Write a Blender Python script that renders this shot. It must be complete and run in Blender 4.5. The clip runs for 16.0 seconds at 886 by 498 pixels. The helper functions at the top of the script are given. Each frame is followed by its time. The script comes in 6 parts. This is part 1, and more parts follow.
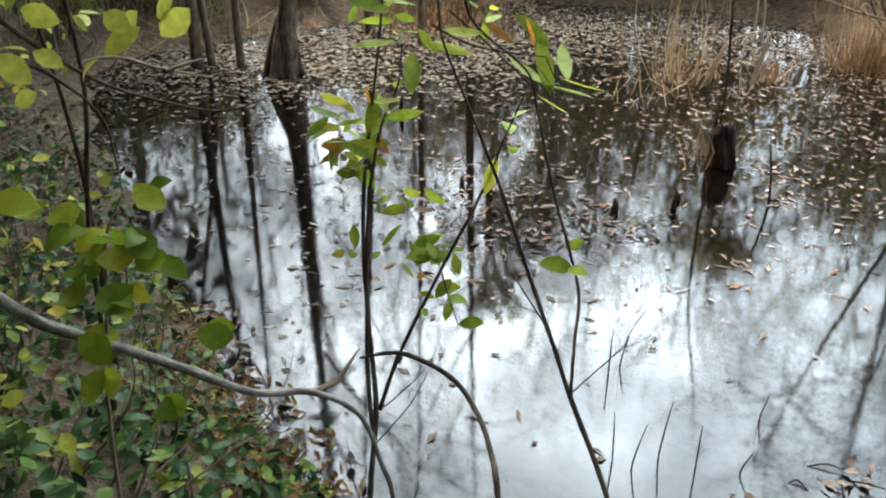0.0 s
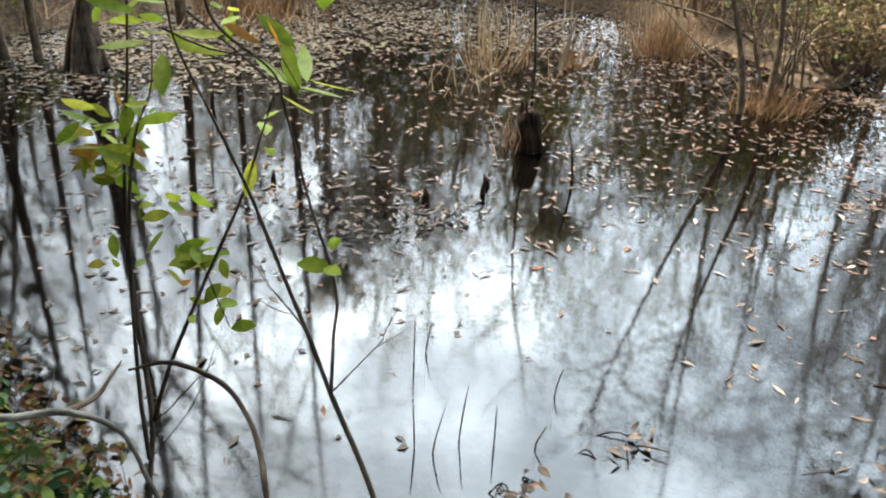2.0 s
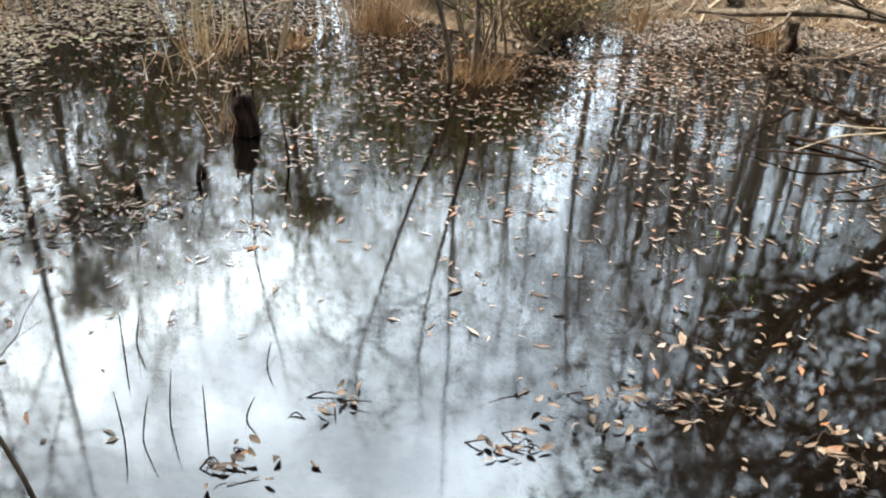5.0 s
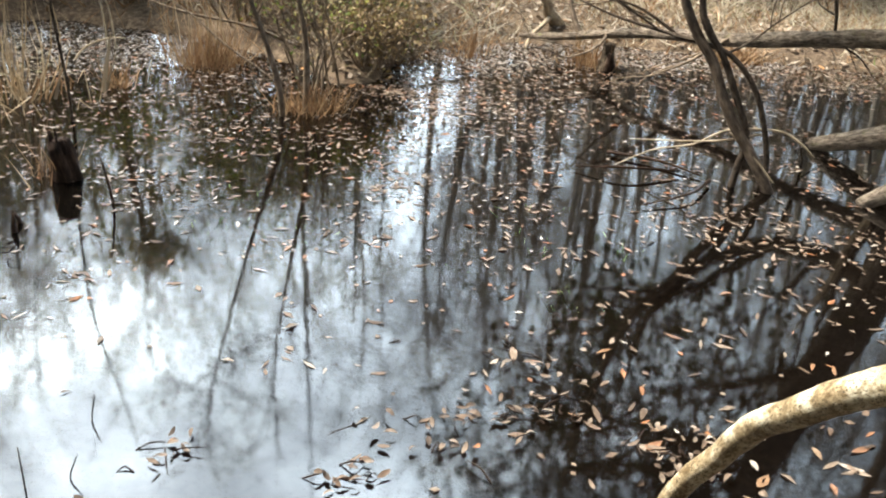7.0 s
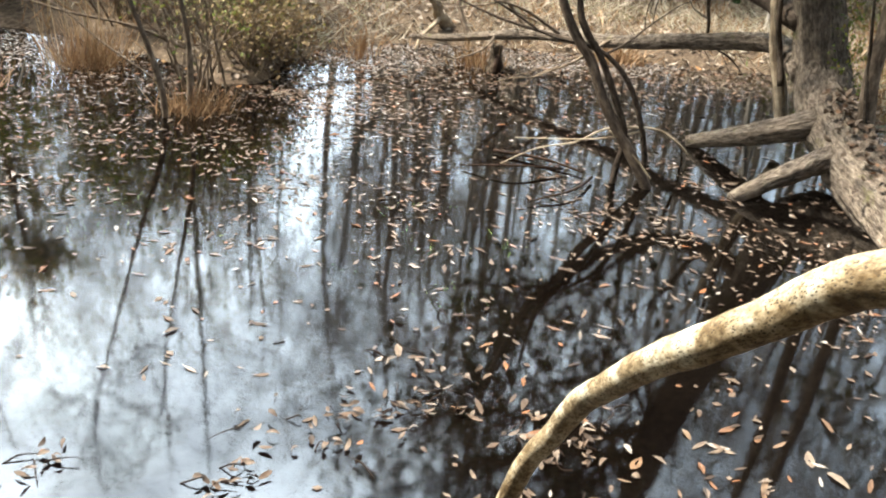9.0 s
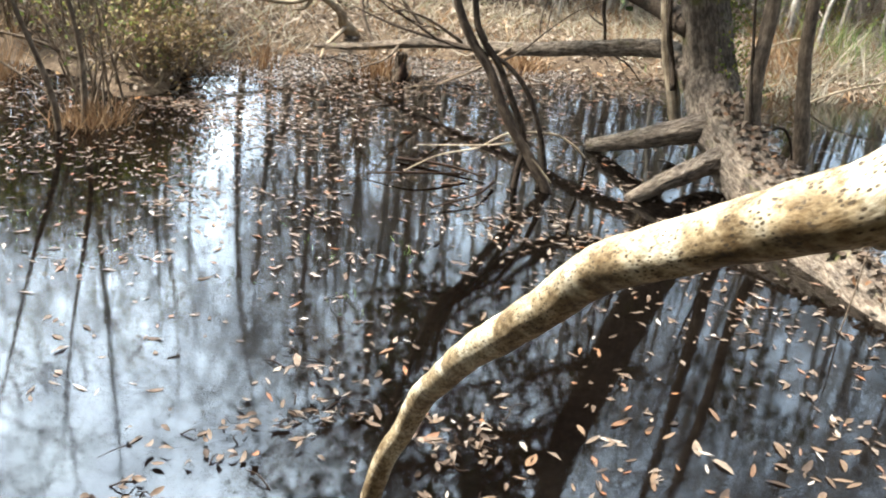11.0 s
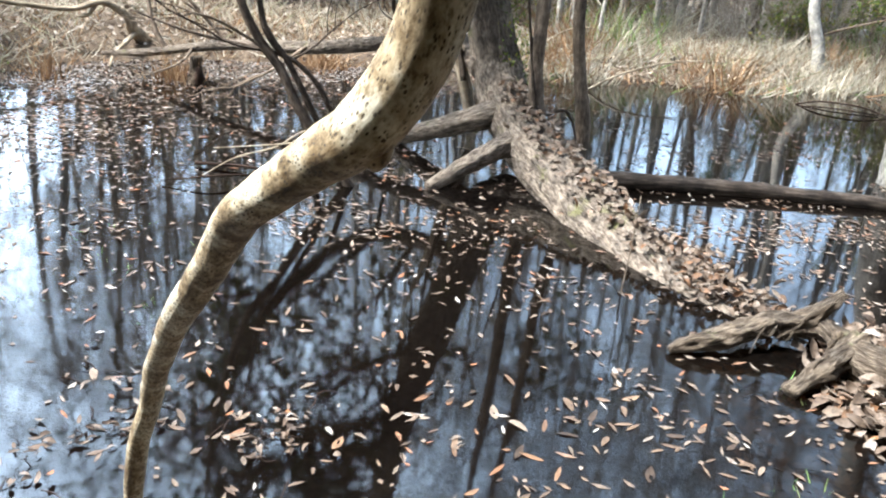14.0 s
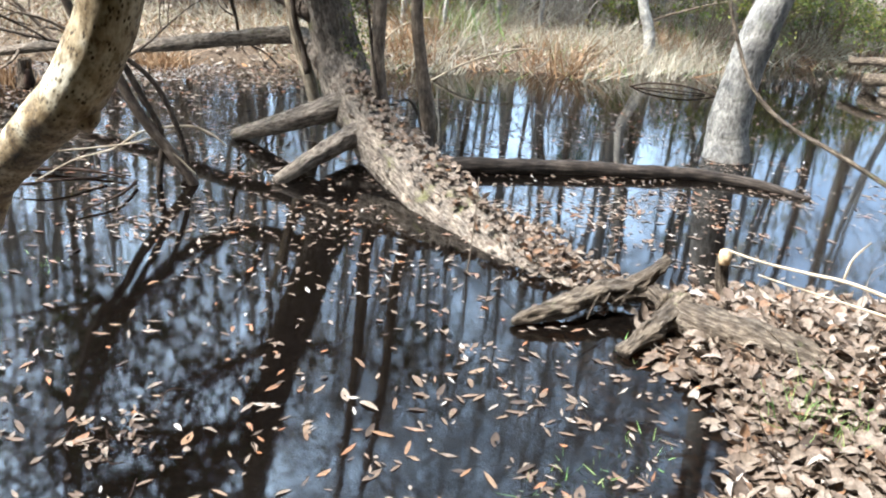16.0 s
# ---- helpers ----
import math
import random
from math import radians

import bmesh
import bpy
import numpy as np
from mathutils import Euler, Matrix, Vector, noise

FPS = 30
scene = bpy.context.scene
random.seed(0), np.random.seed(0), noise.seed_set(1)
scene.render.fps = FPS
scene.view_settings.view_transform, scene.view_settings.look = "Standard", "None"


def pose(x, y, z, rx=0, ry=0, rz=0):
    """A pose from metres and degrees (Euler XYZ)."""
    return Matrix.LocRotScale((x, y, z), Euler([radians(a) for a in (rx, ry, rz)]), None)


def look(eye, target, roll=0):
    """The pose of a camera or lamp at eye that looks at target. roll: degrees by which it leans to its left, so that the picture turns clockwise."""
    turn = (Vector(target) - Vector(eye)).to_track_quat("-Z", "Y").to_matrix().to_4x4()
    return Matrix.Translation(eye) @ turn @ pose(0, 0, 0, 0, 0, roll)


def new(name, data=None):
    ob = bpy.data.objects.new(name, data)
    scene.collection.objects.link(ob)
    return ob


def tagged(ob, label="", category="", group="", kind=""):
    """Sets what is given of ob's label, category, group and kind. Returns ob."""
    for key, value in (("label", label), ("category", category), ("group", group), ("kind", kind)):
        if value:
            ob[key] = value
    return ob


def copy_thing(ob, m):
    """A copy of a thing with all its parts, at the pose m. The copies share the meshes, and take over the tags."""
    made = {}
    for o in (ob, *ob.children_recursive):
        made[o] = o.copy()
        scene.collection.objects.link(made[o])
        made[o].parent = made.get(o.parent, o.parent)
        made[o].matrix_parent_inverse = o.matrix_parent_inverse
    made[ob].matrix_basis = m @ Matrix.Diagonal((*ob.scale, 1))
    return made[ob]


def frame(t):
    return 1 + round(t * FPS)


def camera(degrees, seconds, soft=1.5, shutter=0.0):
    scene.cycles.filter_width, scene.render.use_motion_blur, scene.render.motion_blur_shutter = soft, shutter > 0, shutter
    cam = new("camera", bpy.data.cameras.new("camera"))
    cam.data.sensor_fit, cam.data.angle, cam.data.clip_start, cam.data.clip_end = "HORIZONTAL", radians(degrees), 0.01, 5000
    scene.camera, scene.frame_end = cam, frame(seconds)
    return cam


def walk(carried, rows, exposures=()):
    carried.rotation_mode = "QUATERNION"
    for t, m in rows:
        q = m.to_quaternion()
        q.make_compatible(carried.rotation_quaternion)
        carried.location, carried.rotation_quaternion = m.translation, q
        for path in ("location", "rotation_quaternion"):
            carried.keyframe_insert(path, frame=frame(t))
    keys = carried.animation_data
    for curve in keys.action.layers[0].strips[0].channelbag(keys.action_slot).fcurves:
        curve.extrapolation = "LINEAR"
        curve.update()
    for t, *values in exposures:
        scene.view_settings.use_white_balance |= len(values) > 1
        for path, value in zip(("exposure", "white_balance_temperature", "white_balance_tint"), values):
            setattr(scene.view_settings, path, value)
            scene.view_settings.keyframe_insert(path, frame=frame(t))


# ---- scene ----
cam = camera(54.3, 16.0, soft=2.1)
# seconds, place in metres, turn in degrees
PATH = [
    (0.0, -0.0469, 0.0162, 1.6790, 63.579, -0.456, -0.522),
    (0.5, 0.0291, 0.0101, 1.6922, 63.565, -0.619, -2.683),
    (1.0, 0.0460, 0.0058, 1.7070, 63.103, -1.186, -4.969),
    (1.5, 0.0737, 0.0152, 1.7100, 63.093, -1.728, -7.773),
    (2.0, 0.1173, 0.0028, 1.7079, 62.947, -2.282, -10.780),
    (2.5, 0.1497, -0.0249, 1.7112, 63.060, -2.409, -13.108),
    (3.0, 0.1809, -0.0808, 1.7181, 63.106, -2.522, -16.725),
    (3.5, 0.2241, -0.1111, 1.7202, 63.403, -3.318, -20.132),
    (4.0, 0.2701, -0.1511, 1.7450, 62.968, -3.379, -22.532),
    (6.5, 0.4027, -0.2819, 1.7852, 63.581, -3.189, -34.157),
    (7.0, 0.4230, -0.3022, 1.8024, 64.637, -3.377, -36.851),
    (7.5, 0.4310, -0.3155, 1.8014, 64.682, -3.736, -38.242),
    (8.0, 0.4410, -0.3419, 1.8041, 65.194, -4.471, -40.101),
    (8.5, 0.4592, -0.3619, 1.8013, 65.200, -4.677, -42.120),
    (9.0, 0.4663, -0.3752, 1.8048, 65.210, -4.943, -43.224),
    (11.5, 0.5211, -0.4975, 1.8226, 66.643, -5.535, -51.165),
    (12.0, 0.5175, -0.5332, 1.8311, 66.949, -5.582, -53.871),
    (12.5, 0.5174, -0.5710, 1.8343, 66.969, -5.576, -55.513),
    (13.0, 0.5215, -0.5932, 1.8287, 66.964, -5.225, -57.117),
    (13.5, 0.5286, -0.6126, 1.8256, 66.965, -5.247, -59.040),
    (14.0, 0.5133, -0.6459, 1.8338, 67.367, -5.244, -61.045),
    (14.5, 0.4919, -0.6837, 1.8384, 67.566, -5.292, -63.482),
    (15.0, 0.4868, -0.7249, 1.8395, 67.694, -5.424, -66.440),
    (15.5, 0.4898, -0.7443, 1.8314, 67.703, -5.659, -68.882),
    (16.0, 0.4731, -0.7828, 1.8427, 67.837, -5.189, -70.502),
]
# seconds, stops, kelvin, tint
EXPOSURES = [(0.0, 2.4, 6850, 10), (8.5, 2.55, 6850, 10), (11.5, 2.7, 6400, 10), (14.5, 2.8, 5850, 10), (16.0, 2.8, 5850, 10)]
walk(cam, [(t, pose(x, y, z, rx, ry, rz)) for t, x, y, z, rx, ry, rz in PATH], EXPOSURES)

# ---- light ----
SUN_AZIMUTH, SUN_HEIGHT = -34.0, 56.0      # degrees from +y towards +x, above the horizon
TO_SUN = (math.sin(radians(SUN_AZIMUTH)) * math.cos(radians(SUN_HEIGHT)), math.cos(radians(SUN_AZIMUTH)) * math.cos(radians(SUN_HEIGHT)), math.sin(radians(SUN_HEIGHT)))
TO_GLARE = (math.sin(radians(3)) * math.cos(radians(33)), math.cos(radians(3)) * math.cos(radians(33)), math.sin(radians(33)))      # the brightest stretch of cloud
TO_BRIGHT = (math.sin(radians(38)) * math.cos(radians(34)), math.cos(radians(38)) * math.cos(radians(34)), math.sin(radians(34)))      # the paler half of the sky
world = bpy.data.worlds.new("world")
scene.world = world
world.use_nodes = True
wn, wl = world.node_tree.nodes, world.node_tree.links
wn.clear()


def reckon(op, a, b):
    n = wn.new("ShaderNodeMath")
    n.operation = op
    for k, v in enumerate((a, b)):
        if isinstance(v, (int, float)):
            n.inputs[k].default_value = v
        else:
            wl.new(v, n.inputs[k])
    return n.outputs[0]


sky = wn.new("ShaderNodeTexSky")
sky.sky_type = "NISHITA"
sky.sun_disc = False
sky.sun_elevation, sky.sun_rotation = radians(SUN_HEIGHT), radians(SUN_AZIMUTH % 360)
sky.air_density, sky.dust_density, sky.ozone_density = 1.0, 1.0, 2.0
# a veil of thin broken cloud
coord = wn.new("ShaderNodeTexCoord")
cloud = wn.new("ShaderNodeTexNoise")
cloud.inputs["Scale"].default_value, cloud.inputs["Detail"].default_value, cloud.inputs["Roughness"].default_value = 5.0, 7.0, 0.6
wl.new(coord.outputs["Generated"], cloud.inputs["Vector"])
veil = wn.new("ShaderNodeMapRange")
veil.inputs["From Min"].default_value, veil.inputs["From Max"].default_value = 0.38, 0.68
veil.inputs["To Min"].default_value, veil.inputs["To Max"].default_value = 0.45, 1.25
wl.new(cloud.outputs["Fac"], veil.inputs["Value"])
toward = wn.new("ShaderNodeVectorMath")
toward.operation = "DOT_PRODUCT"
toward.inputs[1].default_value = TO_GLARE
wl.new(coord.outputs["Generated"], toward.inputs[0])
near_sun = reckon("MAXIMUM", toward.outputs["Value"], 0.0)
ahead = wn.new("ShaderNodeVectorMath")
ahead.operation = "DOT_PRODUCT"
ahead.inputs[1].default_value = TO_BRIGHT
wl.new(coord.outputs["Generated"], ahead.inputs[0])
half_sky = reckon("POWER", reckon("MAXIMUM", ahead.outputs["Value"], 0.0), 4.0)
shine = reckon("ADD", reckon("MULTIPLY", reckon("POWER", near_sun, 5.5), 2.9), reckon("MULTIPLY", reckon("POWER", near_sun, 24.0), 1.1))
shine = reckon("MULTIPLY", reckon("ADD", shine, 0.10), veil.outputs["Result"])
haze = wn.new("ShaderNodeBackground")
haze.inputs["Color"].default_value = (0.64, 0.83, 1.0, 1)
wl.new(reckon("MULTIPLY", reckon("MULTIPLY", half_sky, 2.2), veil.outputs["Result"]), haze.inputs["Strength"])
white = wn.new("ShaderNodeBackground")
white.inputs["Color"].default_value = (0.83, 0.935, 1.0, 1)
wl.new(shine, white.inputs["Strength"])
back = wn.new("ShaderNodeBackground")
back.inputs["Strength"].default_value = 0.06
wl.new(sky.outputs["Color"], back.inputs["Color"])
both = wn.new("ShaderNodeAddShader")
wout = wn.new("ShaderNodeOutputWorld")
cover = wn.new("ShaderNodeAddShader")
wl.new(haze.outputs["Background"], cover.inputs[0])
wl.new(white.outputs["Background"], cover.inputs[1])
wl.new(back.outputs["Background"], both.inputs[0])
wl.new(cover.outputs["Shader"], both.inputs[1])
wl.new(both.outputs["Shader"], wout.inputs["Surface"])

sun = new("sun", bpy.data.lights.new("sun", "SUN"))
sun.data.energy, sun.data.angle, sun.data.color = 3.4, radians(7), (1.0, 0.985, 0.95)
sun.matrix_world = look((0, 0, 30), Vector((0, 0, 30)) - 10 * Vector(TO_SUN))

# ---- materials ----
def material(name):
    m = bpy.data.materials.new(name)
    m.use_nodes = True
    t = m.node_tree
    return m, t.nodes, t.links, t.nodes["Principled BSDF"]


def ramp_node(n, stops):
    r = n.new("ShaderNodeValToRGB")
    e = r.color_ramp.elements
    while len(e) < len(stops):
        e.new(0.5)
    for k, (at_, c) in enumerate(stops):
        e[k].position, e[k].color = at_, (*c, 1)
    return r


def noise_node(n, l, vector, scale, detail=4.0, rough=0.55):
    t = n.new("ShaderNodeTexNoise")
    t.inputs["Scale"].default_value, t.inputs["Detail"].default_value, t.inputs["Roughness"].default_value = scale, detail, rough
    if vector is not None:
        l.new(vector, t.inputs["Vector"])
    return t


def mix_colour(n, l, a, b, fac, blend="MIX"):
    m = n.new("ShaderNodeMix")
    m.data_type, m.blend_type = "RGBA", blend
    for key, v in (("A", a), ("B", b), ("Factor", fac)):
        if hasattr(v, "links"):
            l.new(v, m.inputs[key])
        elif key == "Factor":
            m.inputs[key].default_value = v
        else:
            m.inputs[key].default_value = (*v, 1)
    return m.outputs["Result"]


def bump_node(n, l, height, strength, distance, shader):
    b = n.new("ShaderNodeBump")
    b.inputs["Strength"].default_value, b.inputs["Distance"].default_value = strength, distance
    l.new(height, b.inputs["Height"])
    l.new(b.outputs["Normal"], shader.inputs["Normal"])
    return b


def bark_material(name, dark, mid, light, moss=None, stretch=0.16, fine=70.0, relief=0.6, depth=0.01, rough=0.85):
    """Bark with streaks along the stem, from the stem's own round-and-along places."""
    m, n, l, p = material(name)
    a = n.new("ShaderNodeAttribute")
    a.attribute_name = "bark"
    mp = n.new("ShaderNodeMapping")
    mp.inputs["Scale"].default_value = (1, 1, stretch)
    l.new(a.outputs["Vector"], mp.inputs["Vector"])
    streak = noise_node(n, l, mp.outputs["Vector"], fine, 5, 0.65)
    blotch = noise_node(n, l, a.outputs["Vector"], 7.0, 4, 0.6)
    r = ramp_node(n, [(0.30, dark), (0.5, mid), (0.72, light)])
    l.new(streak.outputs["Fac"], r.inputs["Fac"])
    r2 = ramp_node(n, [(0.35, (0.55, 0.55, 0.55)), (0.65, (1.25, 1.22, 1.15))])
    l.new(blotch.outputs["Fac"], r2.inputs["Fac"])
    col = mix_colour(n, l, r.outputs["Color"], r2.outputs["Color"], 1.0, "MULTIPLY")
    if moss:
        patch = noise_node(n, l, a.outputs["Vector"], 4.0, 5, 0.7)
        r3 = ramp_node(n, [(0.58, (0, 0, 0)), (0.68, (1, 1, 1))])
        l.new(patch.outputs["Fac"], r3.inputs["Fac"])
        col = mix_colour(n, l, col, moss, r3.outputs["Color"])
    l.new(col, p.inputs["Base Color"])
    p.inputs["Roughness"].default_value = rough
    p.inputs["Specular IOR Level"].default_value = 0.05
    bump_node(n, l, streak.outputs["Fac"], relief, depth, p)
    return m


def leaf_material(name, stops, per="island", rough=0.5, translucent=0.0, spots=0.5, scale=60.0):
    m, n, l, p = material(name)
    if per == "island":
        g = n.new("ShaderNodeNewGeometry")
        rnd = g.outputs["Random Per Island"]
    else:
        g = n.new("ShaderNodeObjectInfo")
        rnd = g.outputs["Random"]
    r = ramp_node(n, stops)
    l.new(rnd, r.inputs["Fac"])
    c = n.new("ShaderNodeTexCoord")
    s = noise_node(n, l, c.outputs["Object"], scale, 4, 0.6)
    r2 = ramp_node(n, [(0.3, (1 - spots, 1 - spots, 1 - spots)), (0.65, (1.12, 1.12, 1.12))])
    l.new(s.outputs["Fac"], r2.inputs["Fac"])
    col = mix_colour(n, l, r.outputs["Color"], r2.outputs["Color"], 1.0, "MULTIPLY")
    l.new(col, p.inputs["Base Color"])
    p.inputs["Roughness"].default_value = rough
    p.inputs["Specular IOR Level"].default_value = 0.1
    bump_node(n, l, s.outputs["Fac"], 0.35, 0.003, p)
    if translucent:
        t = n.new("ShaderNodeBsdfTranslucent")
        l.new(col, t.inputs["Color"])
        mx = n.new("ShaderNodeMixShader")
        mx.inputs["Fac"].default_value = translucent
        l.new(p.outputs["BSDF"], mx.inputs[1])
        l.new(t.outputs["BSDF"], mx.inputs[2])
        l.new(mx.outputs["Shader"], n["Material Output"].inputs["Surface"])
    return m


TAN, PALE, ORANGE, BROWN, DARK = (0.165, 0.123, 0.087), (0.27, 0.23, 0.185), (0.17, 0.07, 0.028), (0.088, 0.057, 0.036), (0.035, 0.023, 0.015)
M_FLOAT = leaf_material("floating_leaf", [(0.0, DARK), (0.2, BROWN), (0.4, (0.13, 0.095, 0.066)), (0.55, BROWN), (0.7, (0.15, 0.115, 0.085)), (0.8, ORANGE), (0.86, BROWN), (0.93, TAN), (1.0, PALE)], "island", 0.6)
M_FLOAT_ONE = leaf_material("floating_leaf_single", [(0.0, DARK), (0.25, BROWN), (0.4, (0.15, 0.095, 0.055)), (0.5, BROWN), (0.62, ORANGE), (0.75, (0.13, 0.075, 0.04)), (0.86, TAN), (0.96, BROWN), (1.0, PALE)], "object", 0.5)
M_LITTER = leaf_material("leaf_litter", [(0.0, DARK), (0.12, (0.11, 0.076, 0.05)), (0.35, (0.145, 0.106, 0.073)), (0.5, (0.09, 0.061, 0.041)), (0.65, (0.18, 0.138, 0.1)), (0.78, (0.10, 0.066, 0.043)), (0.88, (0.14, 0.068, 0.03)), (1.0, (0.26, 0.21, 0.165))], "island", 0.6, 0.15)
# dry litter of the far banks, paler to put their sunlight into the colour
M_DRY_SUNLIT_LITTER = leaf_material("dry_sunlit_litter", [(0.0, (0.13, 0.095, 0.065)), (0.35, (0.26, 0.2, 0.145)), (0.7, (0.36, 0.3, 0.23)), (1.0, (0.22, 0.13, 0.07))], "island", 0.65, 0.15)
M_FERN = leaf_material("dead_fern_frond", [(0.0, (0.07, 0.03, 0.012)), (0.4, (0.15, 0.06, 0.02)), (0.75, (0.2, 0.1, 0.03)), (0.9, (0.12, 0.13, 0.025)), (1.0, (0.22, 0.17, 0.04))], "island", 0.55, 0.3)
M_WET_SHADED_LITTER = leaf_material("wet_shaded_litter", [(0.0, (0.02, 0.013, 0.008)), (0.4, (0.06, 0.038, 0.022)), (0.75, (0.11, 0.07, 0.04)), (0.93, (0.09, 0.035, 0.014)), (1.0, (0.22, 0.17, 0.12))], "island", 0.35)
M_SUNKEN = leaf_material("sunken_leaf", [(0.0, (0.1, 0.045, 0.018)), (0.5, (0.28, 0.14, 0.055)), (1.0, (0.4, 0.24, 0.11))], "island", 0.8)
# the last, yellow stop stands for leaves lit by the sun
M_GREEN = leaf_material("green_leaf", [(0.0, (0.05, 0.085, 0.008)), (0.4, (0.10, 0.14, 0.012)), (0.85, (0.2, 0.22, 0.02)), (1.0, (0.38, 0.33, 0.03))], "object", 0.42, 0.5, 0.25)
M_SAPLEAF = leaf_material("sapling_leaf", [(0.0, (0.11, 0.16, 0.015)), (0.55, (0.21, 0.26, 0.028)), (0.86, (0.32, 0.31, 0.04)), (0.93, (0.38, 0.17, 0.02)), (1.0, (0.12, 0.07, 0.03))], "object", 0.45, 0.5, 0.3)
M_IVY = leaf_material("ivy_leaf", [(0.0, (0.014, 0.032, 0.012)), (0.5, (0.035, 0.07, 0.02)), (0.8, (0.08, 0.13, 0.025)), (1.0, (0.2, 0.19, 0.03))], "island", 0.32, 0.2, 0.3)
M_YELLOW = leaf_material("yellow_leaf", [(0.0, (0.18, 0.22, 0.03)), (0.5, (0.3, 0.32, 0.05)), (1.0, (0.48, 0.37, 0.05))], "island", 0.45, 0.45, 0.3)
M_CROWN = leaf_material("evergreen_leaf", [(0.0, (0.015, 0.032, 0.012)), (0.6, (0.035, 0.06, 0.018)), (1.0, (0.07, 0.09, 0.025))], "island", 0.45, 0.15, 0.3)
M_BRUSH = leaf_material("brush_leaf", [(0.0, (0.10, 0.12, 0.04)), (0.4, (0.2, 0.2, 0.07)), (0.7, (0.36, 0.28, 0.14)), (1.0, (0.45, 0.35, 0.2))], "island", 0.55, 0.6, 0.3)
M_STRAW = leaf_material("dry_grass", [(0.0, (0.24, 0.185, 0.12)), (0.4, (0.37, 0.31, 0.22)), (0.8, (0.48, 0.43, 0.33)), (1.0, (0.2, 0.2, 0.09))], "island", 0.6, 0.4, 0.3, 25.0)
M_REED = leaf_material("reed_stalk", [(0.0, (0.17, 0.115, 0.06)), (0.5, (0.29, 0.205, 0.115)), (1.0, (0.42, 0.32, 0.2))], "object", 0.6, 0.2, 0.3, 25.0)
M_RUST = leaf_material("rust_grass", [(0.0, (0.13, 0.07, 0.033)), (0.5, (0.21, 0.12, 0.058)), (1.0, (0.32, 0.215, 0.12))], "island", 0.6, 0.2, 0.3, 25.0)
M_MAT = leaf_material("pale_leaf_mat", [(0.0, (0.09, 0.073, 0.058)), (0.4, (0.165, 0.14, 0.116)), (1.0, (0.27, 0.24, 0.21))], "island", 0.75)
M_MUDMAT = leaf_material("wet_leaf_mat", [(0.0, (0.03, 0.022, 0.014)), (0.5, (0.075, 0.055, 0.035)), (0.85, (0.11, 0.085, 0.055)), (1.0, (0.07, 0.075, 0.03))], "island", 0.6)
M_GRASS = leaf_material("green_grass", [(0.0, (0.07, 0.13, 0.03)), (0.5, (0.14, 0.21, 0.06)), (1.0, (0.28, 0.28, 0.1))], "island", 0.5, 0.3, 0.3, 25.0)

M_LIMB, ln, ll, lp = material("smooth_limb_bark")
la = ln.new("ShaderNodeAttribute")
la.attribute_name = "bark"
lmap = ln.new("ShaderNodeMapping")
lmap.inputs["Scale"].default_value = (1, 1, 0.55)
ll.new(la.outputs["Vector"], lmap.inputs["Vector"])
big = noise_node(ln, ll, la.outputs["Vector"], 26.0, 5, 0.62)
lich = noise_node(ln, ll, lmap.outputs["Vector"], 190.0, 5, 0.66)
r_a = ramp_node(ln, [(0.36, (0.10, 0.066, 0.032)), (0.5, (0.26, 0.2, 0.122)), (0.65, (0.46, 0.41, 0.31))])
ll.new(big.outputs["Fac"], r_a.inputs["Fac"])
r_b = ramp_node(ln, [(0.36, (0.45, 0.40, 0.32)), (0.5, (0.95, 0.94, 0.9)), (0.66, (1.25, 1.25, 1.2))])
ll.new(lich.outputs["Fac"], r_b.inputs["Fac"])
lcol = mix_colour(ln, ll, r_a.outputs["Color"], r_b.outputs["Color"], 1.0, "MULTIPLY")
gate = noise_node(ln, ll, la.outputs["Vector"], 70.0, 2)
r_d = ramp_node(ln, [(0.40, (0, 0, 0)), (0.5, (1, 1, 1))])
ll.new(gate.outputs["Fac"], r_d.inputs["Fac"])
for size, low, high in ((330.0, 0.2, 0.36), (200.0, 0.16, 0.26)):
    dots = ln.new("ShaderNodeTexVoronoi")
    dots.inputs["Scale"].default_value = size
    ll.new(lmap.outputs["Vector"], dots.inputs["Vector"])
    r_c = ramp_node(ln, [(low, (1, 1, 1)), (high, (0, 0, 0))])
    ll.new(dots.outputs["Distance"], r_c.inputs["Fac"])
    spotfac = mix_colour(ln, ll, r_c.outputs["Color"], r_d.outputs["Color"], 1.0, "MULTIPLY")
    lcol = mix_colour(ln, ll, lcol, (0.05, 0.036, 0.022), spotfac)
ll.new(lcol, lp.inputs["Base Color"])
lp.inputs["Roughness"].default_value = 0.62
lp.inputs["Specular IOR Level"].default_value = 0.1
bump_node(ln, ll, lich.outputs["Fac"], 0.5, 0.002, lp)

M_TRUNK = bark_material("furrowed_grey_bark", (0.035, 0.026, 0.02), (0.16, 0.127, 0.097), (0.3, 0.25, 0.195), (0.13, 0.12, 0.05), 0.3, 62.0, 1.0, 0.05)
M_OLIVE = leaf_material("olive_leaf", [(0.0, (0.06, 0.085, 0.02)), (0.5, (0.13, 0.16, 0.035)), (0.85, (0.24, 0.24, 0.05)), (1.0, (0.3, 0.2, 0.06))], "island", 0.5, 0.35, 0.3)
M_BROWNLEAF = leaf_material("brown_leaf", [(0.0, (0.07, 0.048, 0.024)), (0.5, (0.17, 0.115, 0.058)), (0.85, (0.28, 0.19, 0.09)), (1.0, (0.15, 0.16, 0.045))], "island", 0.6, 0.2, 0.3)
